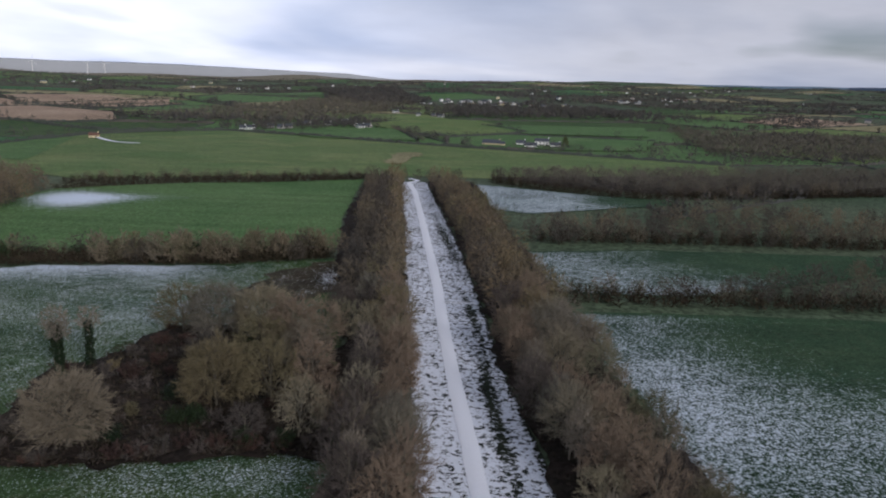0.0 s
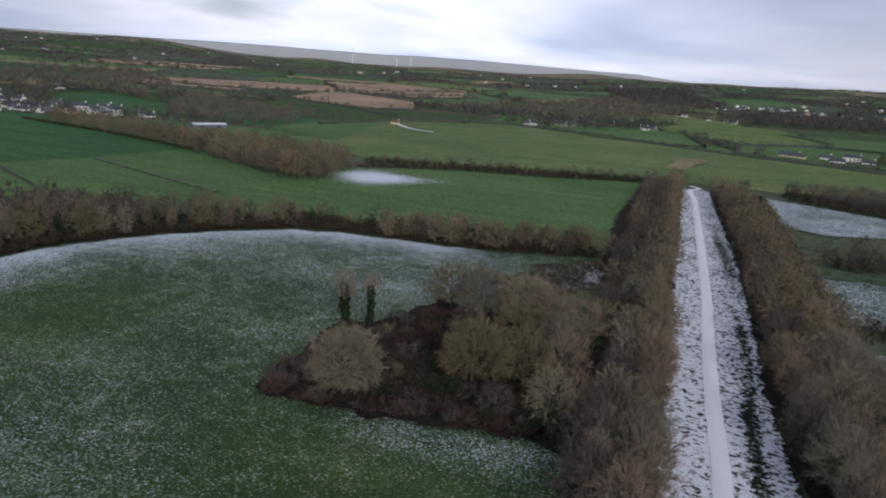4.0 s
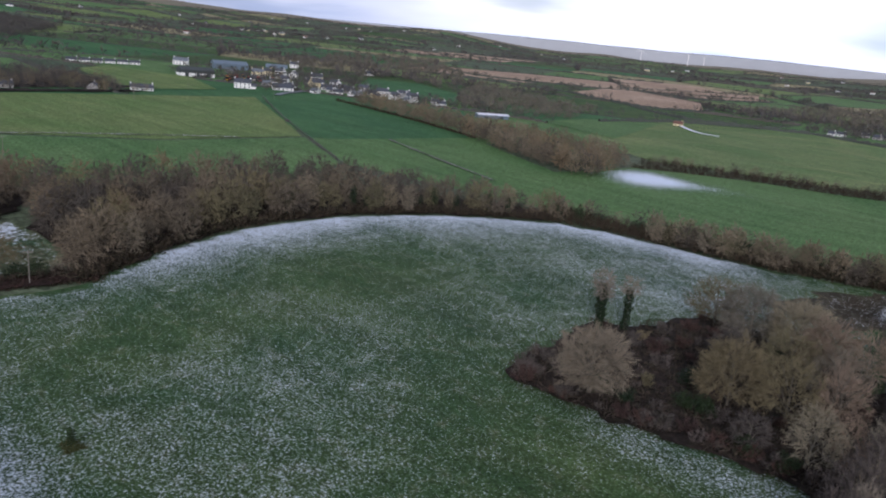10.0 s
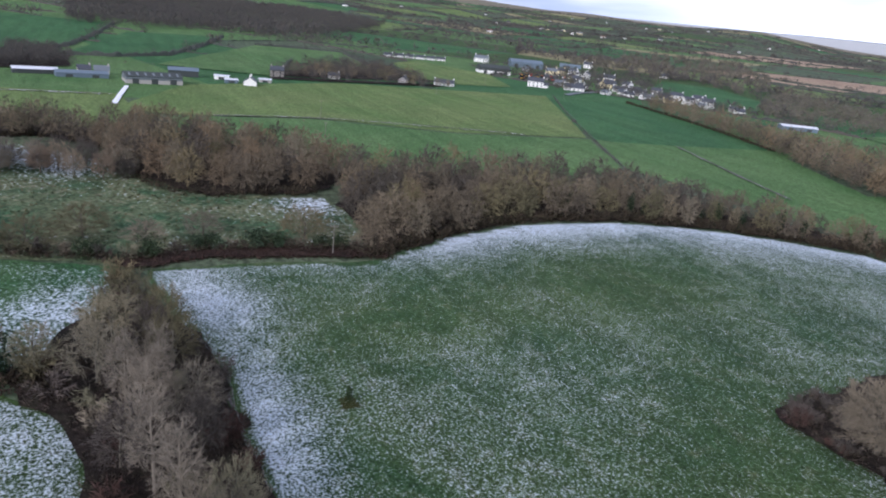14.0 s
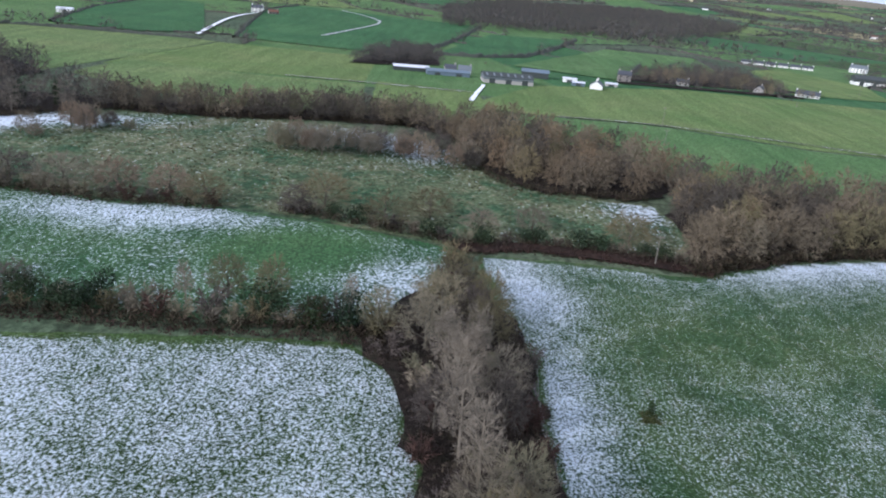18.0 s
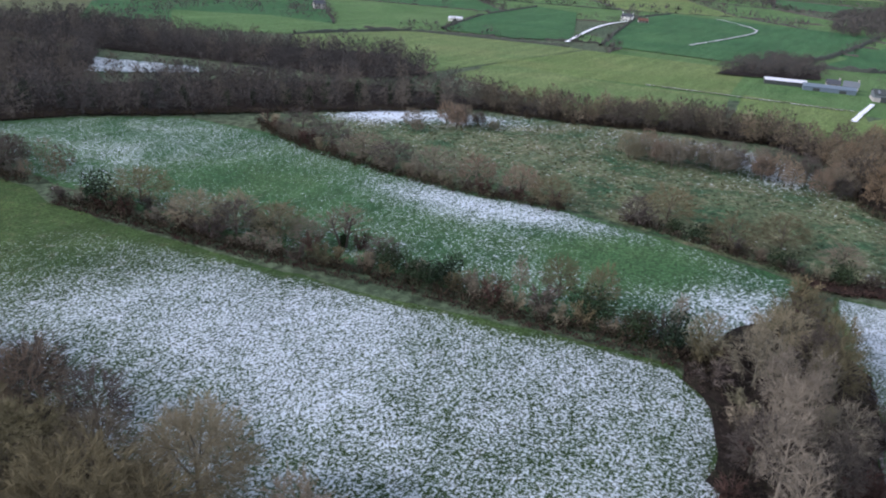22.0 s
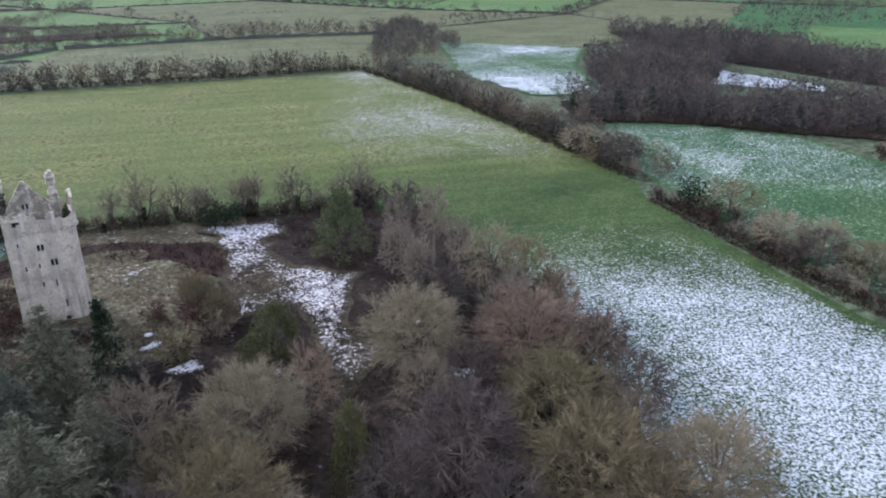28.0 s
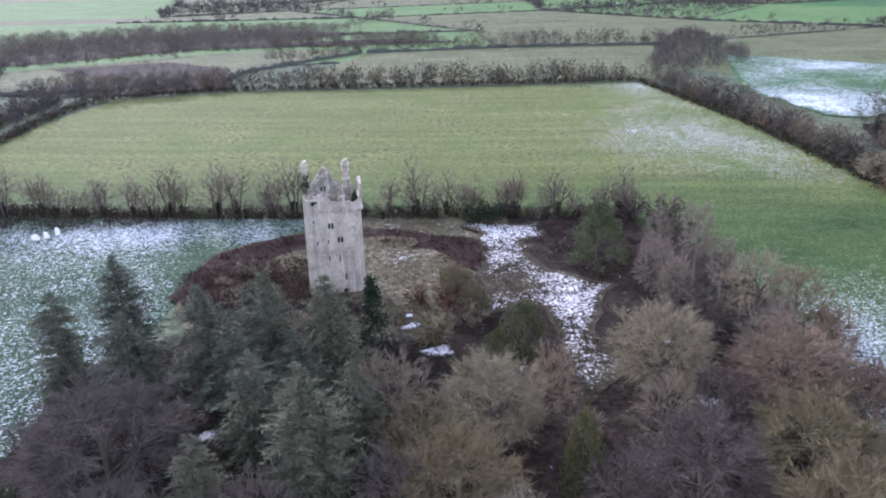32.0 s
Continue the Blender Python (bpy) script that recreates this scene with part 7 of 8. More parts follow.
def bank_hedge(pts, h, w, seed, trees=0.5):
    """A continuous field hedge with an uneven top and trees standing in it."""
    rng = np.random.default_rng(seed)
    C = along(pts, 3.0, n=2) + 0.0
    C = C + rng.normal(0, 0.35, C.shape)
    d = unit(np.gradient(C, axis=0))
    side = np.c_[-d[:, 1], d[:, 0]]
    n = len(C)
    half = w / 2 * rng.uniform(0.7, 1.3, (n, 1))
    hh = h * rng.uniform(0.5, 1.4, n)
    z = rise(C[:, 0], C[:, 1])
    V = np.stack([np.c_[C - side * half, z], np.c_[C - side * half * 0.55, z + hh * 0.8], np.c_[C, z + hh], np.c_[C + side * half * 0.55, z + hh * 0.8], np.c_[C + side * half, z]], 1).reshape(-1, 3)
    T = [(5 * i + k, 5 * i + k + 1, 5 * i + k + 6) for i in range(n - 1) for k in range(4)] + [(5 * i + k, 5 * i + k + 6, 5 * i + k + 5) for i in range(n - 1) for k in range(4)]
    S = Soup()
    S.add(V, T)
    m = max(2, int(n * 3.0 * trees / 10))
    Q = C[rng.integers(0, n, m)] + rng.normal(0, 0.8, (m, 2))
    r = float(np.hypot(*C.mean(0)))
    S.add(*spray(rng, np.c_[Q, rise(Q[:, 0], Q[:, 1])], rng.uniform(3.5, 8, m), 0.42, 70 if r < 640 else 30, 0.5 if r < 640 else max(0.8, r / 700)))
    Q = C + rng.normal(0, w / 4, C.shape)
    S.add(*spray(rng, np.c_[Q, rise(Q[:, 0], Q[:, 1]) + 0.3], h * rng.uniform(0.7, 1.4, n), 0.7, 30 if r < 640 else 8, 0.9 if r < 640 else 2.2))
    tagged(new("field_hedgerow", np_mesh("field_hedgerow", *S.arrays(), M_FARHEDGE)), "dark hedge with trees between far fields", "hedge", kind="stuff")


BANKS = [([(-300, 496), (-287, 594), (-204, 687), (-14, 608), (197, 516)], 2.4, 3.0, 0.25), ([(-25, 648), (-55, 796)], 2.5, 3, 0.8), ([(-28, 728), (5, 714), (85, 803), (40, 903)], 2, 3, 0.5), ([(0, 691), (62, 754), (204, 727)], 2, 3, 0.5), ([(0, 612), (0, 691)], 2, 3, 0.5),
         ([(-502, 754), (-396, 705), (-333, 752), (-400, 890), (-563, 965)], 2.4, 3.5, 0.8), ([(-827, 868), (-695, 805), (-550, 896), (-422, 1135)], 2.2, 4, 0.9), ([(-713, 1191), (-572, 1000), (-434, 969), (-398, 1138)], 2.2, 4, 0.9), ([(-351, 1184), (-189, 1075), (-119, 1395)], 2.2, 4, 0.8),
         ([(-450, -157), (-434, -264), (-350, -292)], 1.6, 2.2, 0.3), ([(-480, -145), (-744, -193), (-845, -181)], 1.8, 3, 0.4), ([(-469, -49), (-561, -15), (-804, 18)], 2.2, 3.5, 0.9), ([(-496, -18), (-533, 44), (-742, 110)], 2.4, 3.5, 1.0), ([(-466, -256), (-606, -294), (-765, -305)], 1.8, 3, 0.4),
         ([(84, -446), (0, -467), (-100, -470)], 2.2, 3, 0.6), ([(269, -378), (222, -306), (170, -318)], 2.5, 3.5, 1.0), ([(88, -447), (134, -368), (130, -335)], 2.4, 3, 1.0), ([(-547, 129), (-445, 96)], 2.2, 3, 1.0), ([(-537, 187), (-667, 204), (-674, 127)], 2.2, 3, 1.0), ([(-613, 1106), (-729, 1009), (-827, 868)], 2.2, 4, 0.8), ([(-563, 965), (-470, 1264)], 2.2, 4, 0.8), ([(-396, 705), (-300, 640), (-204, 687)], 2.4, 3.5, 1.0), ([(-900, 640), (-700, 720), (-500, 754)], 2.4, 4, 1.2)]
for i, (pts, h, w, tr) in enumerate(BANKS):
    bank_hedge(pts, h, w, 900 + i, tr)


def far_ridge():
    V, T = [], []
    n = 130
    for k in range(n + 1):
        az = radians(-5 + 80 * k / n)
        h = 6 + 4 * math.exp(-((math.degrees(az) - 40) / 5) ** 2) + 12 * math.exp(-((math.degrees(az) - 60) / 8) ** 2) + 5 * noise.noise(Vector((k * 0.21, 0, 3)))
        h *= min(1, k / 12, (n - k) / 6)
        for r, f in ((4500, 0.0), (4700, 0.75), (4850, 1.0), (4940, 0.8)):
            x, y = -r * math.sin(az), r * math.cos(az)
            V.append((x, y, float(rise(x, y)) + 0.6 + f * h))
    for k in range(n):
        for j in range(3):
            a = k * 4 + j
            T.append((a, a + 4, a + 5, a + 1))
    tagged(new("far_ridge", np_mesh("far_ridge", V, T, M_MOOR, True)), "low tawny ridge of hills on the horizon", "hills", kind="structure")


far_ridge()


def skyline(name, mat, label, az0, az1, height, seed):
    """Land that lies far behind everything else, as one low uneven rim."""
    V, T = [], []
    n = 90
    for k in range(n + 1):
        u = k / n
        az = radians(az0 + (az1 - az0) * u)
        h = height * (math.sin(math.pi * u) ** 1.1) * (0.72 + 0.35 * noise.noise(Vector((u * 5.0, seed, 0))) + 0.12 * noise.noise(Vector((u * 17.0, seed, 4))))
        for r, f in ((4952, -0.35), (4962, 0.55), (4972, 1.0), (4978, 0.2)):
            x, y = -r * math.sin(az), r * math.cos(az)
            V.append((x, y, float(rise(x, y)) - 4.0 + max(0.0, 104.0 + f * h - float(rise(x, y))) * min(1.0, 3.2 * math.sin(math.pi * u)) if f > 0 else float(rise(x, y)) - 8.0))
    for k in range(n):
        for j in range(3):
            p = k * 4 + j
            T.append((p, p + 4, p + 5, p + 1))
    tagged(new(name, np_mesh(name, V, T, mat, True)), label, "hills", kind="structure")


# mountains and headland carry their haze in the material colour
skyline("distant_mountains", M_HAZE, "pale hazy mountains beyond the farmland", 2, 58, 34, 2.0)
skyline("distant_headland", M_BLUEHILL, "headland across the bay, painted blue with distance", -48, -25, 52, 5.0)
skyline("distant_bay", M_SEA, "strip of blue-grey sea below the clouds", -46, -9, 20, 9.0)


def turbine(az, r, turn):
    x, y = -r * math.sin(radians(az)), r * math.cos(radians(az))
    root = thing("wind_turbine", "white wind turbine on the far skyline", "wind turbine", "turbines on the skyline", (x, y, float(rise(x, y))), az)
    part("mast", np_mesh("mast", *tube([(0, 0, 0), (0, 0, 60)], [2.2, 1.2], 8), M_WHITE), None, root)
    part("nacelle", box_bm(-1.5, 1.5, -3, 4, 59, 62.5, bevel=0.3), M_WHITE, root)
    for k in range(3):
        a = radians(turn + 120 * k)
        d = np.array([math.sin(a), 0, math.cos(a)])
        part("blade", np_mesh("blade", *tube([(0, -3.5, 61), (0, -3.5, 61) + d * 10, (0, -3.5, 61) + d * 34], [0.9, 1.3, 0.25], 4), M_WHITE), None, root)


for az, r, turn in ((28.9, 4650, 10), (25.6, 4600, 50), (24.5, 4700, 80)):
    turbine(az, r, turn)


# ---- houses and farms ----
def facing(x, y):
    return math.degrees(math.atan2(-y, -x)) + 90


def gable_block(w, d, h, rise_):
    """Walls of a house with gable ends along x, in one mesh."""
    bm = bmesh.new()
    pts = []
    for x in (-w / 2, w / 2):
        pts.append([bm.verts.new((x, -d / 2, 0)), bm.verts.new((x, d / 2, 0)), bm.verts.new((x, d / 2, h)), bm.verts.new((x, 0, h + rise_)), bm.verts.new((x, -d / 2, h))])
    bm.faces.new(pts[0][::-1])
    bm.faces.new(pts[1])
    for i in range(5):
        j = (i + 1) % 5
        bm.faces.new((pts[0][i], pts[0][j], pts[1][j], pts[1][i]))
    bmesh.ops.recalc_face_normals(bm, faces=bm.faces)
    return bm


def roof_slab(w, d, h, rise_, side, over=0.35, thick=0.18):
    bm = bmesh.new()
    k = rise_ / (d / 2)
    y1, z1 = side * (d / 2 + over), h - over * k
    ps = [(-w / 2 - over, 0, h + rise_), (w / 2 + over, 0, h + rise_), (w / 2 + over, y1, z1), (-w / 2 - over, y1, z1)]
    lo = [bm.verts.new((x, y, z + 0.03)) for x, y, z in ps]
    hi = [bm.verts.new((x, y, z + 0.03 + thick)) for x, y, z in ps]
    bm.faces.new(lo)
    bm.faces.new(hi[::-1])
    for i in range(4):
        j = (i + 1) % 4
        bm.faces.new((lo[i], hi[i], hi[j], lo[j]))
    bmesh.ops.recalc_face_normals(bm, faces=bm.faces)
    return bm


def house(x, y, w, d, storeys, wall, roof, label, turn=None, chimneys=2, wing=False, group="houses of the village", size=0.86):
    t = facing(x, y) + RNG.uniform(-14, 14) if turn is None else turn
    h, up = 2.5 * storeys + 0.3, d * 0.37
    root = thing("house", label, "house", group, (x, y, float(rise(x, y))), t)
    root.scale = (size, size, size * 0.92)
    body = part("wall", gable_block(w, d, h, up), wall, root)
    for s in (-1, 1):
        part("roof", roof_slab(w, d, h, up, s), roof, root)
    for i in range(chimneys):
        cx = (-1 if i else 1) * (w / 2 - 0.5)
        bm = box_bm(cx - 0.45, cx + 0.45, -0.4, 0.4, h + up - 0.6, h + up + 1.1)
        box(bm, cx - 0.55, cx + 0.55, -0.5, 0.5, h + up + 1.1, h + up + 1.28)
        part("chimney", bm, wall, root)
    n = max(2, int(w / 3.2))
    for st in range(storeys):
        for i in range(n):
            cx = -w / 2 + w * (i + 0.5) / n
            if st == 0 and i == n // 2:
                part("door", box_bm(cx - 0.5, cx + 0.5, -d / 2 - 0.06, -d / 2 + 0.05, 0.0, 2.1), M_SHED, root)
            else:
                part("window", box_bm(cx - 0.55, cx + 0.55, -d / 2 - 0.05, -d / 2 + 0.05, 2.5 * st + 0.8, 2.5 * st + 2.0), M_GLASS, root)
    if wing:
        p = part("wing", gable_block(w * 0.35, d * 0.7, 2.6, d * 0.25), wall, root)
        p.matrix_basis = pose(w * 0.62, -d * 0.1, 0)
        q = part("wing_roof", roof_slab(w * 0.35, d * 0.7, 2.6, d * 0.25, -1), roof, root)
        q.matrix_basis = pose(w * 0.62, -d * 0.1, 0)
        q = part("wing_roof", roof_slab(w * 0.35, d * 0.7, 2.6, d * 0.25, 1), roof, root)
        q.matrix_basis = pose(w * 0.62, -d * 0.1, 0)
    return root


def shed(x, y, w, d, h, wall, roof, label, turn=None, low_wall=None, panels=0, group="farm sheds"):
    t = facing(x, y) + RNG.uniform(-10, 10) if turn is None else turn
    up = d * 0.16
    root = thing("shed", label, "shed", group, (x, y, float(rise(x, y))), t)
    root.scale = (0.95, 0.95, 0.8)
    part("wall", gable_block(w, d, h, up), wall, root)
    if low_wall:
        bm = bmesh.new()
        box(bm, -w / 2 - 0.12, w / 2 + 0.12, -d / 2 - 0.12, -d / 2 - 0.01, 0, h * 0.55)
        box(bm, -w / 2 - 0.12, -w / 2 - 0.01, -d / 2, d / 2, 0, h * 0.45)
        box(bm, w / 2 + 0.01, w / 2 + 0.12, -d / 2, d / 2, 0, h * 0.45)
        part("low_wall", bm, low_wall, root)
    for s in (-1, 1):
        part("roof", roof_slab(w, d, h, up, s, 0.3, 0.1), roof, root)
    k = up / (d / 2)
    for i in range(panels):
        cx = -w / 2 + w * (i + 0.5) / panels
        bm = bmesh.new()
        z0, z1 = h + up * 0.75 + 0.2, h + up * 0.15 + 0.2
        vs = [bm.verts.new(p) for p in ((cx - 0.5, -d * 0.125, z0), (cx + 0.5, -d * 0.125, z0), (cx + 0.5, -d * 0.425, z1), (cx - 0.5, -d * 0.425, z1))]
        f = bm.faces.new(vs)
        r = bmesh.ops.extrude_face_region(bm, geom=[f])
        bmesh.ops.translate(bm, vec=(0, 0, 0.05), verts=[v for v in r["geom"] if isinstance(v, bmesh.types.BMVert)])
        part("skylight", bm, M_TIN, root)
    for i in range(max(1, int(w / 9))):
        cx = -w / 2 + w * (i + 0.5) / max(1, int(w / 9))
        part("doorway", box_bm(cx - 1.6, cx + 1.6, -d / 2 - 0.16, -d / 2 - 0.125 + 0.01, 0.0, h * 0.72), M_SHED, root)
    return root


W2 = "white two-storey house with a slate roof"
W1 = "white bungalow with a dark slate roof"
for i in range(6):
    house(-668 + 1.5 * i, 250 + 10.2 * i, 12, 7.5, 1, M_WHITE, M_SLATE, "white cottage of a terrace with a slate roof", facing(-666, 275), 1, group="terrace cottages", size=0.72)
house(-458, 183, 11, 8, 1, M_GREYWALL, M_SLATE, "grey house with a steep slate gable", facing(-458, 183) + 80, 1, size=0.75)
house(-457, 212, 18, 8, 1, M_WHITE, M_SLATE, W1, size=0.75)
house(-680, 355, 16, 9, 2, M_WHITE, M_TIN, "large white farmhouse with chimneys", None, 2)
shed(-572, 311, 28, 17, 6.5, M_SHED, M_SHED, "dark green barn on a white base wall", facing(-572, 311) + 15, M_WHITE)
shed(-655, 392, 34, 20, 6.5, M_BLUETIN, M_BLUETIN, "big blue-grey agricultural shed", facing(-655, 392) + 12)
shed(-690, 470, 24, 8, 3.5, M_BLUETIN, M_BLUETIN, "low blue shed behind the village")
house(-488, 303, 14, 9, 2, M_WHITE, M_SLATE, "grey-white two-storey house with a slate roof", facing(-488, 303), 2, True)
house(-591, 382, 12, 8, 2, M_CREAM, M_TIN, "cream two-storey house in the village")
house(-600, 398, 10, 8, 2, M_CREAM, M_SLATE, "cream two-storey house in the village")
house(-543, 352, 14, 8, 1, M_GREYWALL, M_SLATE, "grey cottage with a dark roof")
house(-479, 332, 18, 9, 1, M_WHITE, M_SLATE, W1, None, 2)
house(-522, 356, 14, 8, 1, M_WHITE, M_SLATE, W1)
house(-576, 411, 12, 9, 2, M_WHITE, M_SLATE, W2, facing(-576, 411) + 80)
house(-560, 425, 12, 9, 2, M_WHITE, M_SLATE, W2)
house(-507, 385, 13, 10, 2, M_CREAM, M_SLATE, "pale yellow two-storey house with a gable", facing(-507, 385) + 30)
house(-530, 398, 14, 8, 1, M_GREYWALL, M_SLATE, "grey cottage with a dark roof")
house(-487, 383, 15, 8, 1, M_WHITE, M_SLATE, W1)
house(-468, 386, 14, 8, 1, M_GREYWALL, M_SLATE, "low grey house with a slate roof")
house(-442, 373, 12, 8, 1, M_WHITE, M_TIN, "white cottage with a pale roof", facing(-442, 373) + 40)
house(-455, 366, 9, 6, 1, M_WHITE, M_SLATE, "small white cottage by the field")
for i in range(4):
    house(-456 + 6 * i, 402 + 6 * i, 11, 7.5, 1 + i % 2, M_WHITE, M_SLATE, "white terraced house with a slate roof", facing(-448, 412) + 5, 1)
house(-417, 409, 11, 8, 2, M_WHITE, M_SLATE, W2)
house(-398, 419, 12, 6, 1, M_GREYWALL, M_SLATE, "small grey house beside the lane")
shed(-324, 396, 24, 7, 3, M_BLUETIN, M_SNOWROOF, "long low shed with a snowy roof", facing(-324, 396) + 25)
house(-700, 500, 11, 8, 2, M_WHITE, M_SLATE, W2)
house(-642, 560, 11, 8, 1, M_WHITE, M_SLATE, W1)
# back rows, sheds and extensions among the village houses
for hx, hy, hw, hs, wl, rf in ((-500, 352, 11, 1, M_WHITE, M_SLATE), (-512, 340, 9, 1, M_GREYWALL, M_TIN), (-534, 372, 10, 2, M_WHITE, M_SLATE), (-548, 384, 9, 1, M_CREAM, M_SLATE), (-516, 412, 11, 2, M_WHITE, M_SLATE), (-496, 405, 9, 1, M_RUBBLE, M_SLATE), (-478, 398, 8, 1, M_WHITE, M_SLATE), (-480, 414, 10, 2, M_GREYWALL, M_SLATE),
                               (-462, 350, 8, 1, M_WHITE, M_TIN), (-470, 372, 10, 1, M_WHITE, M_SLATE), (-436, 388, 9, 1, M_CREAM, M_SLATE), (-428, 400, 9, 2, M_WHITE, M_SLATE), (-410, 398, 7, 1, M_WHITE, M_TIN), (-388, 412, 8, 1, M_WHITE, M_SLATE), (-570, 392, 11, 1, M_WHITE, M_SLATE), (-610, 420, 12, 2, M_WHITE, M_SLATE), (-620, 372, 10, 1, M_GREYWALL, M_TIN)):
    house(hx, hy, hw, 7, hs, wl, rf, "small pale house packed into the village" if wl is not M_RUBBLE else "old stone house packed into the village", facing(hx, hy) + RNG.uniform(-50, 50), 1, bool(hw > 10), size=0.8)
# the farmyard
FY = "buildings of the farmyard"
shed(-401, -27, 20, 7, 2.6, M_SHED, M_SNOWROOF, "long low farm shed under snow", facing(-401, -27) + 6, group=FY)
shed(-396, -7, 24, 8, 2.5, M_BLUETIN, M_BLUETIN, "long blue-grey farm shed", facing(-394, -9) + 6, group=FY)
house(-410, 2, 8, 7, 1, M_GREYWALL, M_TIN, "small grey farm dwelling", None, 1, group=FY)
house(-412, -6, 7, 6, 1, M_GREYWALL, M_SLATE, "small grey farmhouse behind the sheds", None, 1, group=FY)
shed(-388, 24, 27, 13, 4.2, M_TIN, M_SHED, "large dark-roofed barn with light panels", facing(-385, 22) + 10, M_GREYWALL, 7, FY)
shed(-424, 42, 16, 10, 4, M_SHED, M_BLUETIN, "open hay shed behind the barn", None, group=FY)
shed(-417, 61, 8, 4, 2.6, M_WHITE, M_SNOWROOF, "white metal store with a rounded look", None, group=FY)
house(-399, 73, 9, 7.5, 1, M_WHITE, M_SLATE, "white cottage with its gable to the field", facing(-399, 73) + 85, 2, group="roadside houses")
shed(-405, 64, 7, 4, 2.2, M_BLUETIN, M_SNOWROOF, "small shed under snow", None, group=FY)
shed(-416, 84, 7, 4, 2.0, M_GREYWALL, M_SNOWROOF, "small outhouse under snow", None, group=FY)
house(-445, 97, 9, 7, 2, M_RUBBLE, M_SLATE, "old grey stone two-storey house", None, 2, group="roadside houses")
house(-456, 135, 8, 6, 1, M_GREYWALL, M_SLATE, "grey roadside bungalow among trees", None, 1, group="roadside houses")
# scattered farms
FN = "scattered farmhouses"
shed(-536, -282, 11, 8, 3.4, M_WHITE, M_SNOWROOF, "white rounded store by the lane", None, group=FN)
house(-710, -192, 12, 8, 2, M_WHITE, M_SLATE, "white farmhouse at the end of a snowy lane", None, 2, group=FN)
house(-705, -176, 10, 7, 1, M_RUBBLE, M_ROOFRED, "low farm outhouse with a brown roof", None, 1, group=FN)
house(-511, -397, 11, 8, 2, M_GREYWALL, M_SLATE, "ruined grey house in the fields", None, 2, group=FN)
house(38, 630, 17, 9, 1, M_CREAM, M_SLATE, "long cream bungalow with a slate roof", None, 1, True, FN)
for hx, hy, hw, hs in ((70, 618, 12, 1), (82, 640, 14, 2), (92, 628, 10, 1), (64, 640, 9, 1)):
    house(hx, hy, hw, 7.5, hs, M_WHITE, M_SLATE, "white house of the northern farm", None, 1, False, FN)
house(-270, 567, 8, 6, 1, M_CREAM, M_ROOFRED, "small cream cottage by a snowy lane", None, 1, False, FN)
for hx, hy in ((-194, 706), (-189, 714), (-176, 741), (-160, 749), (-165, 738), (-130, 811), (-118, 858), (-105, 830), (-112, 842), (-92, 790), (-86, 800), (-150, 800), (-78, 1121), (-42, 1067), (-9, 1044), (-20, 1060)):
    house(hx, hy, RNG.uniform(6, 11), 7, 1, [M_GREYWALL, M_WHITE, M_WHITE][int(RNG.integers(3))], M_SLATE, "house of the northern hamlet among trees", facing(hx, hy) + RNG.uniform(-60, 60), 1, False, "houses of the northern hamlet")
for i in range(14):
    hx, hy = -130 + 25 * i + RNG.uniform(-6, 6), 1540 + RNG.uniform(-70, 60)
    house(hx, hy, RNG.uniform(9, 14), 8, 1, M_WHITE, M_SLATE, "white house of a distant estate", None, 0, False, "distant houses")
FAR_SPOTS = [(14, 1604), (67, 1558), (121, 1504), (184, 1461), (438, 1899), (649, 2125), (1025, 3067), (-1838, 1177), (-1555, 1056)]
FAR_HOUSES = []
for i in range(6):
    w = (8, 10, 12, 9, 14, 11)[i]
    s = thing("farmhouse", "distant pale farmhouse among fields", "house", "distant houses")
    part("wall", gable_block(w, 7.5, 3.6, 2.2), (M_WHITE, M_WHITE, M_CREAM, M_GREYWALL, M_WHITE, M_WHITE)[i], s)
    for sd in (-1, 1):
        part("roof", roof_slab(w, 7.5, 3.6, 2.2, sd), (M_SLATE, M_SLATE, M_TIN, M_SLATE, M_SLATE, M_ROOFRED)[i], s)
    FAR_HOUSES.append(s)
for i in range(150):
    if i < 60:
        cx, cy = FAR_SPOTS[i % len(FAR_SPOTS)]
        hx, hy = cx + RNG.normal(0, 60), cy + RNG.normal(0, 26)
    else:
        az, r = radians(RNG.uniform(-32, 78)), 1250 + 2900 * RNG.uniform() ** 0.8
        hx, hy = -r * math.sin(az), r * math.cos(az)
    copy_thing(FAR_HOUSES[i % 6], pose(hx, hy, float(rise(hx, hy)) + 0.25, 0, 0, RNG.uniform(0, 360)))
for s in FAR_HOUSES:
    for o in list(s.children_recursive) + [s]:
        bpy.data.objects.remove(o)


# machinery in the yard behind the village
def machine(x, y, mat, label, turn):
    root = thing("tractor", label, "tractor", "machines in the yard", (x, y, float(rise(x, y))), turn)
    root.scale = (1.5, 1.5, 1.4)
    part("chassis", box_bm(-1.6, 1.6, -0.6, 0.6, 0.8, 1.5, bevel=0.1), mat, root)
    part("cab", box_bm(-1.4, 0.1, -0.7, 0.7, 1.5, 2.9, bevel=0.15), M_GLASS, root)
    part("cab_roof", box_bm(-1.5, 0.2, -0.8, 0.8, 2.9, 3.05, bevel=0.05), mat, root)
    for wx, r in ((-1.0, 0.85), (1.2, 0.55)):
        for s in (-1, 1):
            part("wheel", np_mesh("wheel", *tube([(wx, s * 0.62, r), (wx, s * 0.66, r), (wx, s * 1.0, r), (wx, s * 1.04, r)], [0.05, r, r, 0.05], 14), M_TYRE), None, root)


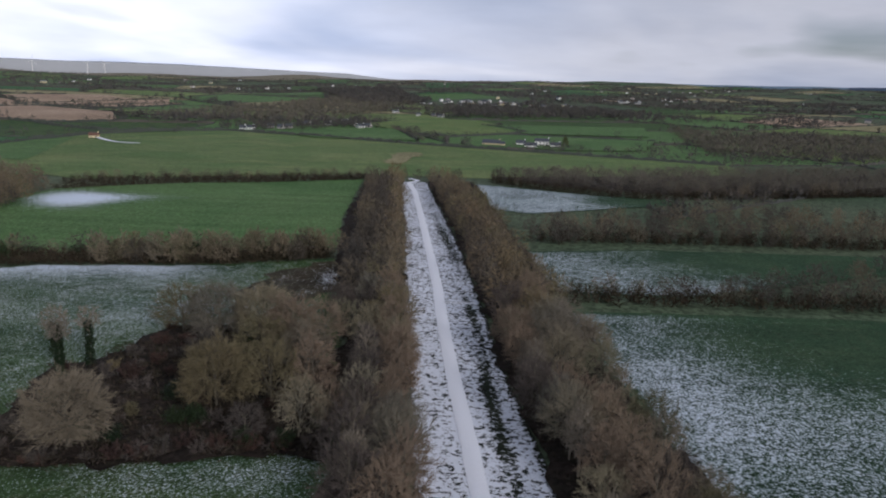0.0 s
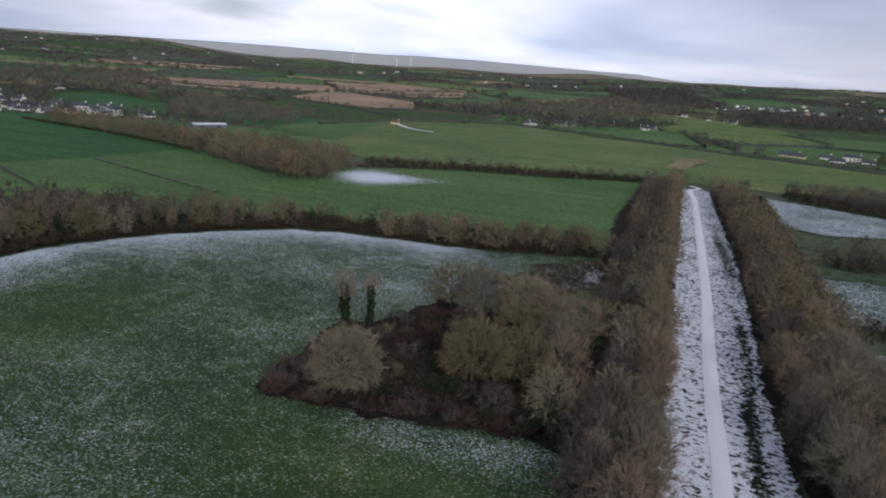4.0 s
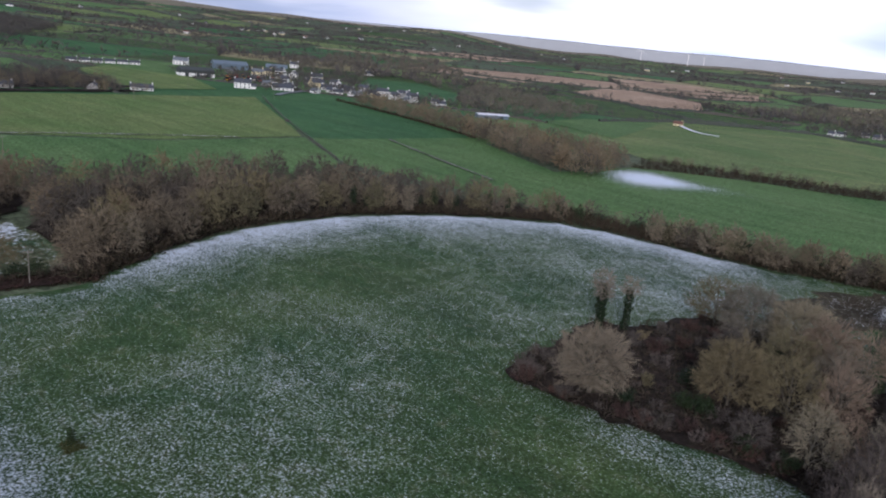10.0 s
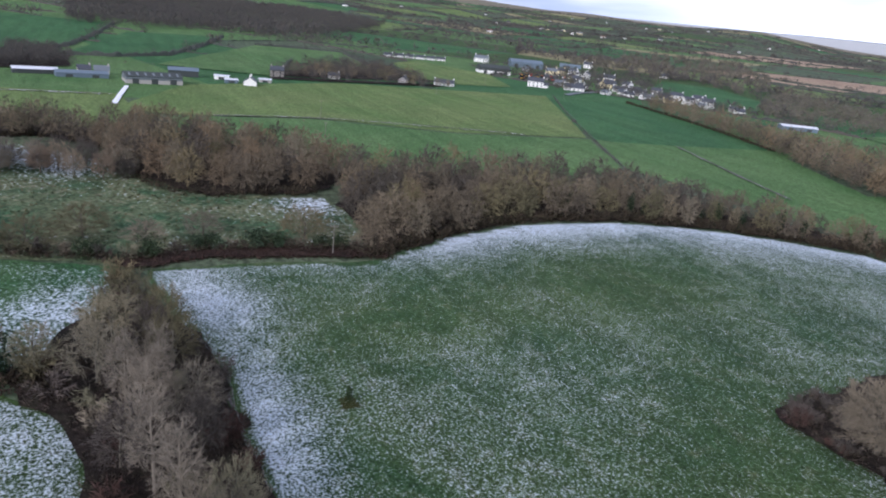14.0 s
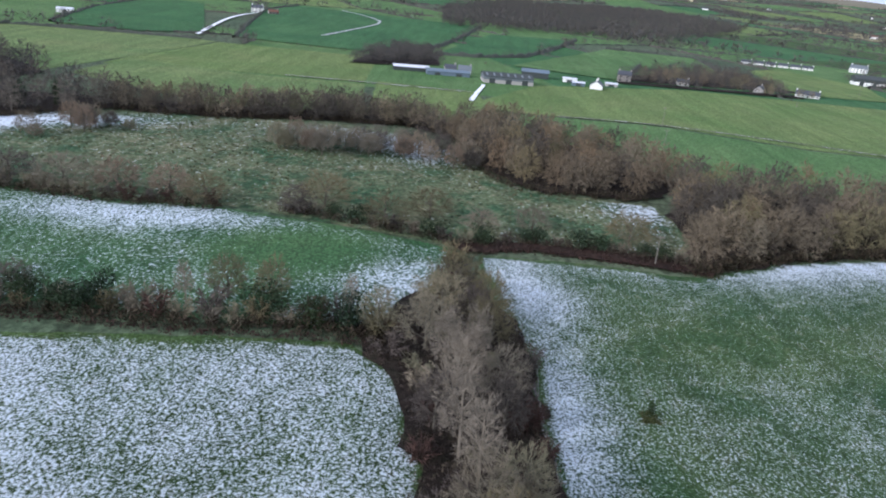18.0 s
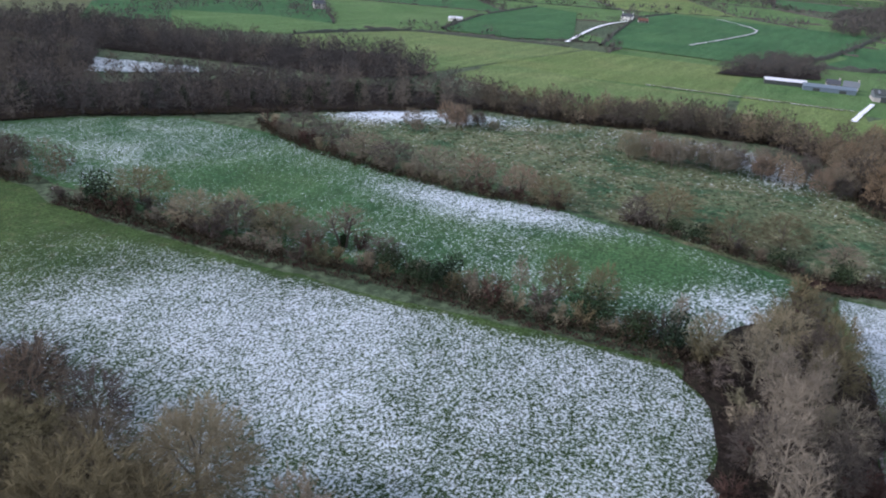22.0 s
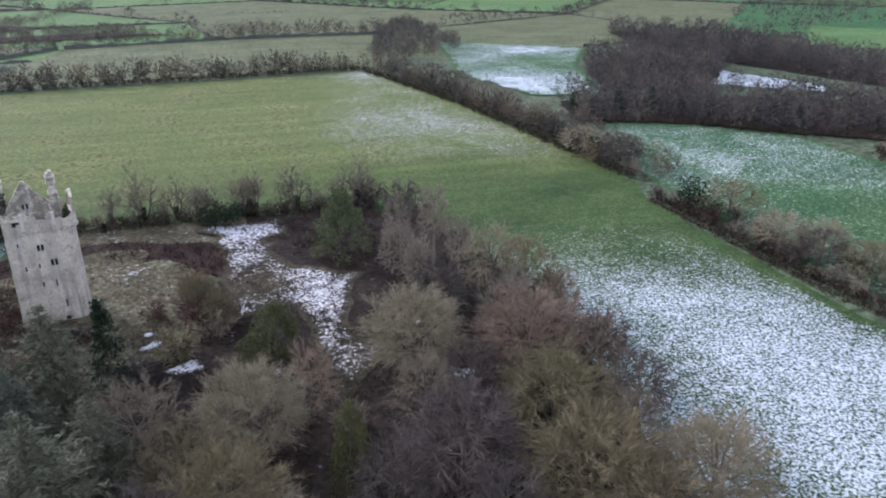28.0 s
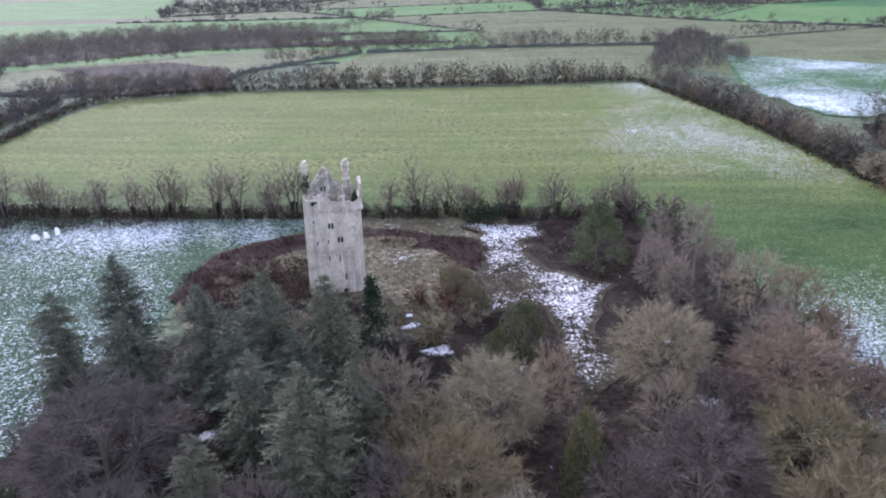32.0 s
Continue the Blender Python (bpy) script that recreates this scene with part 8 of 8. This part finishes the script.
for i in range(11):
    machine(-541 + RNG.uniform(-14, 12), 318 + 4.2 * i, M_RED if i % 3 else M_YELLOW, "red farm machine parked in the yard" if i % 3 else "yellow digger parked in the yard", RNG.uniform(0, 360))


# ---- tower house ----
def tower():
    ax, ay = Vector((0.976, 0.216, 0)).normalized(), Vector((0.216, -0.976, 0)).normalized()      # along the front, and into the tower
    C = Vector((27.09, -108.31, 0))
    m = Matrix(((ax.x, ay.x, 0, C.x), (ax.y, ay.y, 0, C.y), (0, 0, 1, 0), (0, 0, 0, 1)))
    root = thing("tower_house", "tall ruined pale limestone tower house with gables and chimneys", "tower")
    root.matrix_basis = m
    W, D, H = 9.0, 7.6, 15.6
    rng = random.Random(4)
    ROUND = (1.9, 0.7, 0.7, 1.4)

    def outline(o):
        """The rounded plan of the tower, o metres outside its face, from the near corner along the front and round."""
        pts = []
        for (cx, cy, a0), r in zip(((0, 0, 180), (W, 0, 270), (W, D, 0), (0, D, 90)), ROUND):
            sx, sy = (1 if cx == 0 else -1), (1 if cy == 0 else -1)
            for k in range(7):
                a = radians(a0 + 15 * k)
                pts.append((cx + sx * r + (r + o) * math.cos(a), cy + sy * r + (r + o) * math.sin(a)))
        return pts

    def wall_ring(z0, z1, out0, out1, thick):
        bm = bmesh.new()
        a, b = [bm.verts.new((x, y, z0)) for x, y in outline(out0)], [bm.verts.new((x, y, z1)) for x, y in outline(out1)]
        ci, di = [bm.verts.new((x, y, z0)) for x, y in outline(-thick)], [bm.verts.new((x, y, z1)) for x, y in outline(-thick)]
        n = len(a)
        for i in range(n):
            j = (i + 1) % n
            bm.faces.new((a[i], a[j], b[j], b[i]))
            bm.faces.new((ci[j], ci[i], di[i], di[j]))
            bm.faces.new((b[i], b[j], di[j], di[i]))
            bm.faces.new((a[j], a[i], ci[i], ci[j]))
        bmesh.ops.recalc_face_normals(bm, faces=bm.faces)
        return bm

    part("base_batter", wall_ring(-0.3, 2.6, 0.22, 0.12, 0.5), M_STONE, root)
    part("wall", wall_ring(2.6, H, 0.12, 0.0, 0.5), M_STONE, root)
    part("wall_walk", box_bm(0.5, W - 0.5, 0.5, D - 0.5, H - 1.5, H - 1.1), M_RUBBLE, root)

    def parapet(i0, i1, out, low, high, thick=0.4):
        """A ragged stretch of wall standing on the outline from one of its points to another."""
        A, B = outline(out), outline(out - thick)
        ring = []
        for i in range(i0, i1):
            m = 1 if (i % 7) != 6 else 6
            for k in range(m):
                f = k / m
                p, q, r, t = A[i % 28], A[(i + 1) % 28], B[i % 28], B[(i + 1) % 28]
                ring.append(((p[0] + (q[0] - p[0]) * f, p[1] + (q[1] - p[1]) * f), (r[0] + (t[0] - r[0]) * f, r[1] + (t[1] - r[1]) * f)))
        bm = bmesh.new()
        rows = []
        for (p, q) in ring:
            z = H + rng.uniform(low, high)
            rows.append([bm.verts.new((*p, H - 1.1)), bm.verts.new((*p, z)), bm.verts.new((*q, z + rng.uniform(-0.1, 0.1))), bm.verts.new((*q, H - 1.1))])
        for a, b in zip(rows, rows[1:]):
            for k in range(4):
                bm.faces.new((a[k], b[k], b[(k + 1) % 4], a[(k + 1) % 4]))
        bm.faces.new(rows[0][::-1])
        bm.faces.new(rows[-1])
        bmesh.ops.recalc_face_normals(bm, faces=bm.faces)
        return bm

    part("corner_turret", parapet(24, 29, 0.30, 2.0, 2.7), M_STONE, root, "open rounded turret at the tower's corner")
    part("corner_turret", parapet(28, 35, 0.29, 0.0, 0.5), M_STONE, root, "broken rim of the corner turret")
    part("parapet", parapet(6, 8, 0.02, -0.7, 0.15), M_STONE, root)
    part("parapet", parapet(7, 10, 0.02, 0.4, 1.0), M_STONE, root)
    part("parapet", parapet(9, 15, 0.04, 0.7, 1.4), M_STONE, root)
    part("parapet", parapet(15, 23, 0.03, 0.9, 1.5), M_STONE, root)
    # what is left of the front parapet: it falls to a gap beside the gable's middle and rises again
    bm = bmesh.new()
    rows = []
    for k in range(30):
        x = 2.4 + 5.9 * k / 29
        z = H + (1.35 if x < 3.6 else 0.25 if x < 4.7 else 0.7 + 0.55 * (x - 4.7) if x < 6.4 else 1.35) + rng.uniform(-0.16, 0.16)
        rows.append([bm.verts.new(p) for p in ((x, -0.03, H - 1.2), (x, -0.03, z), (x, 0.36, z + rng.uniform(-0.1, 0.1)), (x, 0.36, H - 1.2))])
    for p, q in zip(rows, rows[1:]):
        for k in range(4):
            bm.faces.new((p[k], q[k], q[(k + 1) % 4], p[(k + 1) % 4]))
    bm.faces.new(rows[0][::-1])
    bm.faces.new(rows[-1])
    bmesh.ops.recalc_face_normals(bm, faces=bm.faces)
    part("front_parapet", bm, M_STONE, root, "ragged remains of the front parapet")
    for k in range(8):
        x, y = rng.uniform(2.2, 8.2), rng.uniform(0.45, 0.8)
        w, hh = rng.uniform(0.2, 0.5), rng.uniform(0.15, 0.55)
        part("fallen_stone", box_bm(x, x + w, y, y + 0.35, H - 1.12, H - 1.0 + hh, bevel=0.05), M_RUBBLE, root)
    # corbels under the rounded turret
    A = outline(0.28)
    for i in range(0, 8):
        x, y = A[i]
        part("corbel", box_bm(x - 0.14, x + 0.14, y - 0.10 if i > 3 else y - 0.02, y + 0.40, H - 1.5, H - 1.1, bevel=0.04), M_STONE, root)
    # hanging boxes for dropping stones: two cheeks and a lintel, with a dark plate for the shaded slot
    for x, z0, z1 in ((6.30, H - 1.7, H + 1.75), (2.45, H - 1.2, H + 1.5)):
        bm = box_bm(x, x + 0.42, -0.80, -0.03, z0, z1, bevel=0.03)
        for v in bm.verts:
            if v.co.z < z0 + 0.3 and v.co.y < -0.3:
                v.co.y = -0.10
        part("machicolation", bm, M_LITCHEEK, root)
    part("machicolation_lintel", box_bm(6.74, 8.6, -0.62, -0.03, H + 0.72, H + 1.05, bevel=0.04), M_STONE, root)
    # solid dark plate stands in for the shade inside the slot
    part("machicolation_slot", box_bm(6.85, 7.75, -0.06, 0.02, H - 0.05, H + 0.71), M_GLASS, root, "dark plate painting the shade under the lintel")
    # attic gables behind the parapet
    for y0, tall in ((0.95, 5.5), (5.9, 3.2)):
        bm = bmesh.new()
        steps = 13
        up_side = [(2.0 + 3.5 * k / steps + rng.uniform(-0.07, 0.07), H + 0.5 + tall * (k + d) / steps) for k in range(steps) for d in (0, 0.6)]
        prof = [(2.0, H - 1.1), (9.0, H - 1.1)] + [(11.0 - x, z) for x, z in up_side] + up_side[::-1]
        f = bm.faces.new([bm.verts.new((x, y0, z)) for x, z in prof])
        r = bmesh.ops.extrude_face_region(bm, geom=[f])
        bmesh.ops.translate(bm, vec=(0, 0.6, 0), verts=[v for v in r["geom"] if isinstance(v, bmesh.types.BMVert)])
        bmesh.ops.recalc_face_normals(bm, faces=bm.faces)
        g = part("gable", bm, M_OLDSTONE, root)
        if y0 < 2:
            for x in (5.3, 5.8):
                part("gable_window", box_bm(x, x + 0.28, y0 - 0.03, y0 + 0.1, H + 2.0, H + 2.7), M_GLASS, g)
    for x0, x1 in ((2.7, 3.3), (8.0, 8.6)):
        part("attic_wall", box_bm(x0, x1, 1.57, 5.89, H - 1.1, H + 0.9, bevel=0.05), M_STONE, root)
    # chimney stacks: rough lower shafts, paler worn upper shafts between string courses, broken caps
    for x, y, w, d, top in ((1.55, 1.9, 1.05, 1.5, H + 6.4), (8.05, 2.6, 0.85, 1.4, H + 6.3)):
        st = part("chimney", box_bm(x, x + w, y, y + d, H - 1.1, top - 3.0, bevel=0.05), M_OLDSTONE, root, "dark weathered chimney shaft")
        part("upper_shaft", box_bm(x + 0.05, x + w - 0.05, y + 0.05, y + d - 0.05, top - 3.0, top - 0.5, bevel=0.06), M_STONE, st)
        for z, o in ((top - 3.05, 0.10), (top - 1.55, 0.07), (top - 0.75, 0.12)):
            for k in range(3):
                u = x - o + (w + 2 * o) * k / 3
                part("string_course", box_bm(u, u + (w + 2 * o) / 3 - 0.03, y - o - rng.uniform(0, 0.05), y + d + o, z + rng.uniform(-0.04, 0.02), z + 0.17, bevel=0.03), M_STONE, st)
        for u, v, hh in ((0.10, 0.58, 0.12), (0.60, 0.92, -0.12)):
            part("cap", box_bm(x + u * w, x + v * w, y + 0.12, y + d - 0.15, top - 0.58, top + hh, bevel=0.06), M_STONE, st, "weathered chimney cap")
    # dark ivy mantling the left stack and spilling over the corner
    rg = np.random.default_rng(8)
    part("ivy", np_mesh("ivy", *leaf_cloud(rg, np.array([(8.55 + rg.normal(0, 0.22), 2.6 + rg.normal(0, 0.6), H + z, 0.45) for z in np.linspace(-0.9, 4.2, 28)] + [(9.0 + rg.normal(0, 0.15), 1.4 + rg.normal(0, 0.7), H + z, 0.4) for z in np.linspace(-1.1, 0.6, 9)]), 1500, 0.12), M_IVY), None, root, "dark ivy mantling the chimney")
    # these leaves also darken the turret's inside in place of its shade
    part("ivy", np_mesh("ivy", *leaf_cloud(rg, np.array([(0.75 + rg.normal(0, 0.2), 2.0 + rg.normal(0, 0.8), H + z, 0.35) for z in np.linspace(-0.8, 1.3, 14)]), 700, 0.12), M_IVY), None, root, "dark ivy filling the open turret, also standing for its shade")
    # openings: twin lights, slits and the door, set in dressed stone
    def opening(x, z, w, h, lights=1, side=False):
        lean = 0.12 - 0.12 * (z - 2.6) / (H - 2.6)
        def slab(u0, u1, z0, z1, o0, o1):
            o0, o1 = -lean - o0, -lean - o1
            return box_bm(o1, o0, u0, u1, z0, z1) if side else box_bm(u0, u1, o1, o0, z0, z1)
        win = part("window", slab(x - w / 2 - 0.10, x + w / 2 + 0.10, z - 0.08, z + h + 0.10, -0.30, 0.025), M_STONE, root, "dressed pale stone window surround")
        g = (w - 0.14 * (lights - 1)) / lights
        for i in range(lights):
            u = x - w / 2 + i * (g + 0.14)
            part("light", slab(u, u + g, z, z + h, -0.02, 0.05), M_GLASS, win)
    for x, z, w, h, n in ((4.95, 11.6, 0.85, 0.9, 2), (3.6, 9.2, 0.85, 0.9, 2), (7.2, 8.9, 0.2, 0.7, 1), (5.5, 9.1, 0.18, 0.6, 1), (5.5, 6.2, 0.18, 0.75, 1), (3.85, 6.0, 0.2, 1.0, 1), (3.1, 2.6, 0.2, 1.1, 1), (3.3, 0.4, 0.6, 0.7, 1), (7.6, 12.6, 0.2, 0.5, 1)):
        opening(x, z, w, h, n)
    for y, z in ((3.0, 11.5), (5.0, 8.0)):
        opening(y, z, 0.3, 0.9, 1, True)


tower()

# boulder, slabs, poles, fences
SLABS = ((98.5, -131.5, 0.9, 1.0), (96.8, -132.5, 0.6, 1.3), (95.6, -134.5, 0.5, 1.5))
def lump(name, x, y, s, mat, label, cat):
    bm = bmesh.new()
    bmesh.ops.create_icosphere(bm, subdivisions=3, radius=1.0)
    for v in bm.verts:
        v.co *= 1 + 0.35 * noise.noise(v.co * 1.3 + Vector((x, y, 0)))
        v.co = Vector((v.co.x * s[0], v.co.y * s[1], max(-0.3, v.co.z) * s[2]))
    me = bpy.data.meshes.new(name)
    bm.to_mesh(me)
    bm.free()
    me.materials.append(mat)
    ob = new(name, me)
    ob.location = (x, y, float(rise(x, y)) + 0.2)
    return tagged(ob, label, cat)


lump("boulder", 18.9, -99.2, (0.6, 0.5, 0.5), M_STONESNOW, "pale boulder with snow beside the mound", "boulder")


for sx, sy, w, hh in SLABS:
    slab = lump("white_slab", sx, sy, (w, 0.35, hh), M_WHITE, "pale white slab standing at the hedge foot", "stone")


def pole(x, y, h, label, arms=1):
    z = float(rise(x, y))
    root = thing("utility_pole", label, "utility pole", "poles across the fields", (x, y, z), facing(x, y))
    part("post", np_mesh("post", *tube([(0, 0, -0.3), (0, 0, h)], [0.11, 0.07], 8), M_WOODPOLE), None, root)
    for i in range(arms):
        part("crossarm", box_bm(-0.8, 0.8, -0.06, 0.06, h - 0.5 - 0.7 * i, h - 0.36 - 0.7 * i), M_WOODPOLE, root)
        for s in (-0.7, 0, 0.7):
            part("insulator", np_mesh("insulator", *tube([(s, 0, h - 0.36 - 0.7 * i), (s, 0, h - 0.16 - 0.7 * i)], [0.06, 0.04], 6), M_GREYWALL), None, root)


pole(-132.5, 40, 6.5, "weathered utility pole at the field corner")
for x, y in ((-245, 70), (-298, 83), (-402, 182), (-470, 250), (-418, 283)):
    pole(x, y, 8.0, "tall wooden utility pole in open pasture")


def fence(pts, gap, label, h=1.1):
    C = along(pts, gap)
    root = thing("fence", label, "fence", "", (0, 0, 0))
    proto = np_mesh("post", *tube([(0, 0, -0.2), (0, 0, h)], [0.09, 0.07], 5), M_WOODPOLE)
    for x, y in C:
        o = new("post", proto)
        o.parent = root
        o.location = (x, y, float(rise(x, y)))
    for z in (0.45, 0.8, 1.05):
        part("wire", np_mesh("wire", *tube(np.c_[C, np.full(len(C), z)], np.full(len(C), 0.012), 3), M_TIN), None, root)


fence([(-103, 8.5), (-90, 12.4), (-76, 12), (-60, 13)], 3.0, "post and wire fence beside the western hedge")
fence([(-431, 283), (-350, 241), (-277, 205), (-211, 174)], 7.0, "post and wire fence between two green fields")
# lone thorn in the pasture
shrub("ivy_bush", -77, 26, 2.6, "", 0.55)
tufts("thorn_grass", [(-78.2, 25), (-75.8, 25), (-75.8, 27), (-78.2, 27)], 40, 0.5, "bright green grass round the lone thorn", 79, M_EVER)
# tracks and snowy lines
strip("farm_lane", [(-314, 5), (-340, 8), (-370, 12)], 2.1, M_TRACK, "snow-covered farm lane", 1.3, 0.5, seed=3)
strip("wall_line", [(-337, -80), (-339, -45), (-340, -12), (-341, 5)], 1.2, M_TRACK, "thin line of snow along a field bank", 0.5, 0.45, wobble=0.4, seed=4)
strip("wall_line", [(-296, 40), (-299, 84), (-285, 141), (-275, 170)], 0.9, M_TRACK, "thin line of snow along a field bank", 0.45, 0.45, wobble=0.4, seed=5)
strip("field_track", [(-257, 239), (-204, 221), (-166, 209)], 1.1, M_TRACK, "pale worn track across the pasture", 0.35, 0.5, wobble=0.3, seed=6)
strip("snowy_lane", [(-471, -166), (-587, -186), (-656, -191), (-705, -186)], 2.8, M_TRACK, "snow-covered lane to a farmhouse", 1.2, 1.0, seed=7)
strip("snowy_lane", [(-275, 576), (-240, 536), (-217, 530)], 3.5, M_TRACK, "short snow-covered lane", 1.2, 0.8, seed=8)
strip("field_track", [(-833, -132), (-735, -80), (-606, -92), (-539, -101)], 1.5, M_TRACK, "thin snowy track across a green field", 0.7, 1.1, wobble=0.5, seed=9)
strip("mound_path", [(20.7, -112.6), (20.5, -109), (21.3, -104.8), (22, -101)], 0.35, M_TRACK, "thin trodden path with snow up the mound", 0.45, 0.16, wobble=0.2, seed=12)
strip("hedge_path", [(-89.1, 12.3), (-80.8, 12.0), (-73.0, 12.0), (-66.3, 12.5), (-59.6, 13.1)], 0.22, M_TRACK, "thin snowy line along the fence foot", 0.35, 0.12, wobble=0.08, seed=14)
strip("village_road", [(-440, 300), (-455, 318), (-470, 345), (-480, 362)], 5, M_TARMAC, "wet village road", 0.0, 0.6, seed=10)
field("worn_patch", [(-38, 455), (-37, 491), (-34, 526), (-22, 535), (-16, 516), (-24, 492), (-26, 455)], M_STUBBLE, "worn pale patch in the pasture", 0.0, (), None, 2.5, 0.2, 2, "field", rough=3.0, keep=False)

for i, (poly, gap, hh) in enumerate((([(-200, 690), (-120, 745), (-80, 840), (-70, 900), (-120, 900), (-170, 800), (-230, 720)], 9, (5, 8)), ([(-610, 300), (-470, 320), (-380, 425), (-440, 470), (-600, 450), (-700, 400)], 11, (4, 8)),
                                  ([(-440, 90), (-431, 92), (-436, 140), (-443, 205), (-455, 204), (-448, 140)], 5.5, (4, 7.5)), ([(-482, 100), (-462, 100), (-470, 230), (-500, 180)], 8, (6, 10)))):
    far_wood("garden_trees", poly, gap, "bare trees round houses and gardens", hh, 60 + i, 24)
finish_groves()
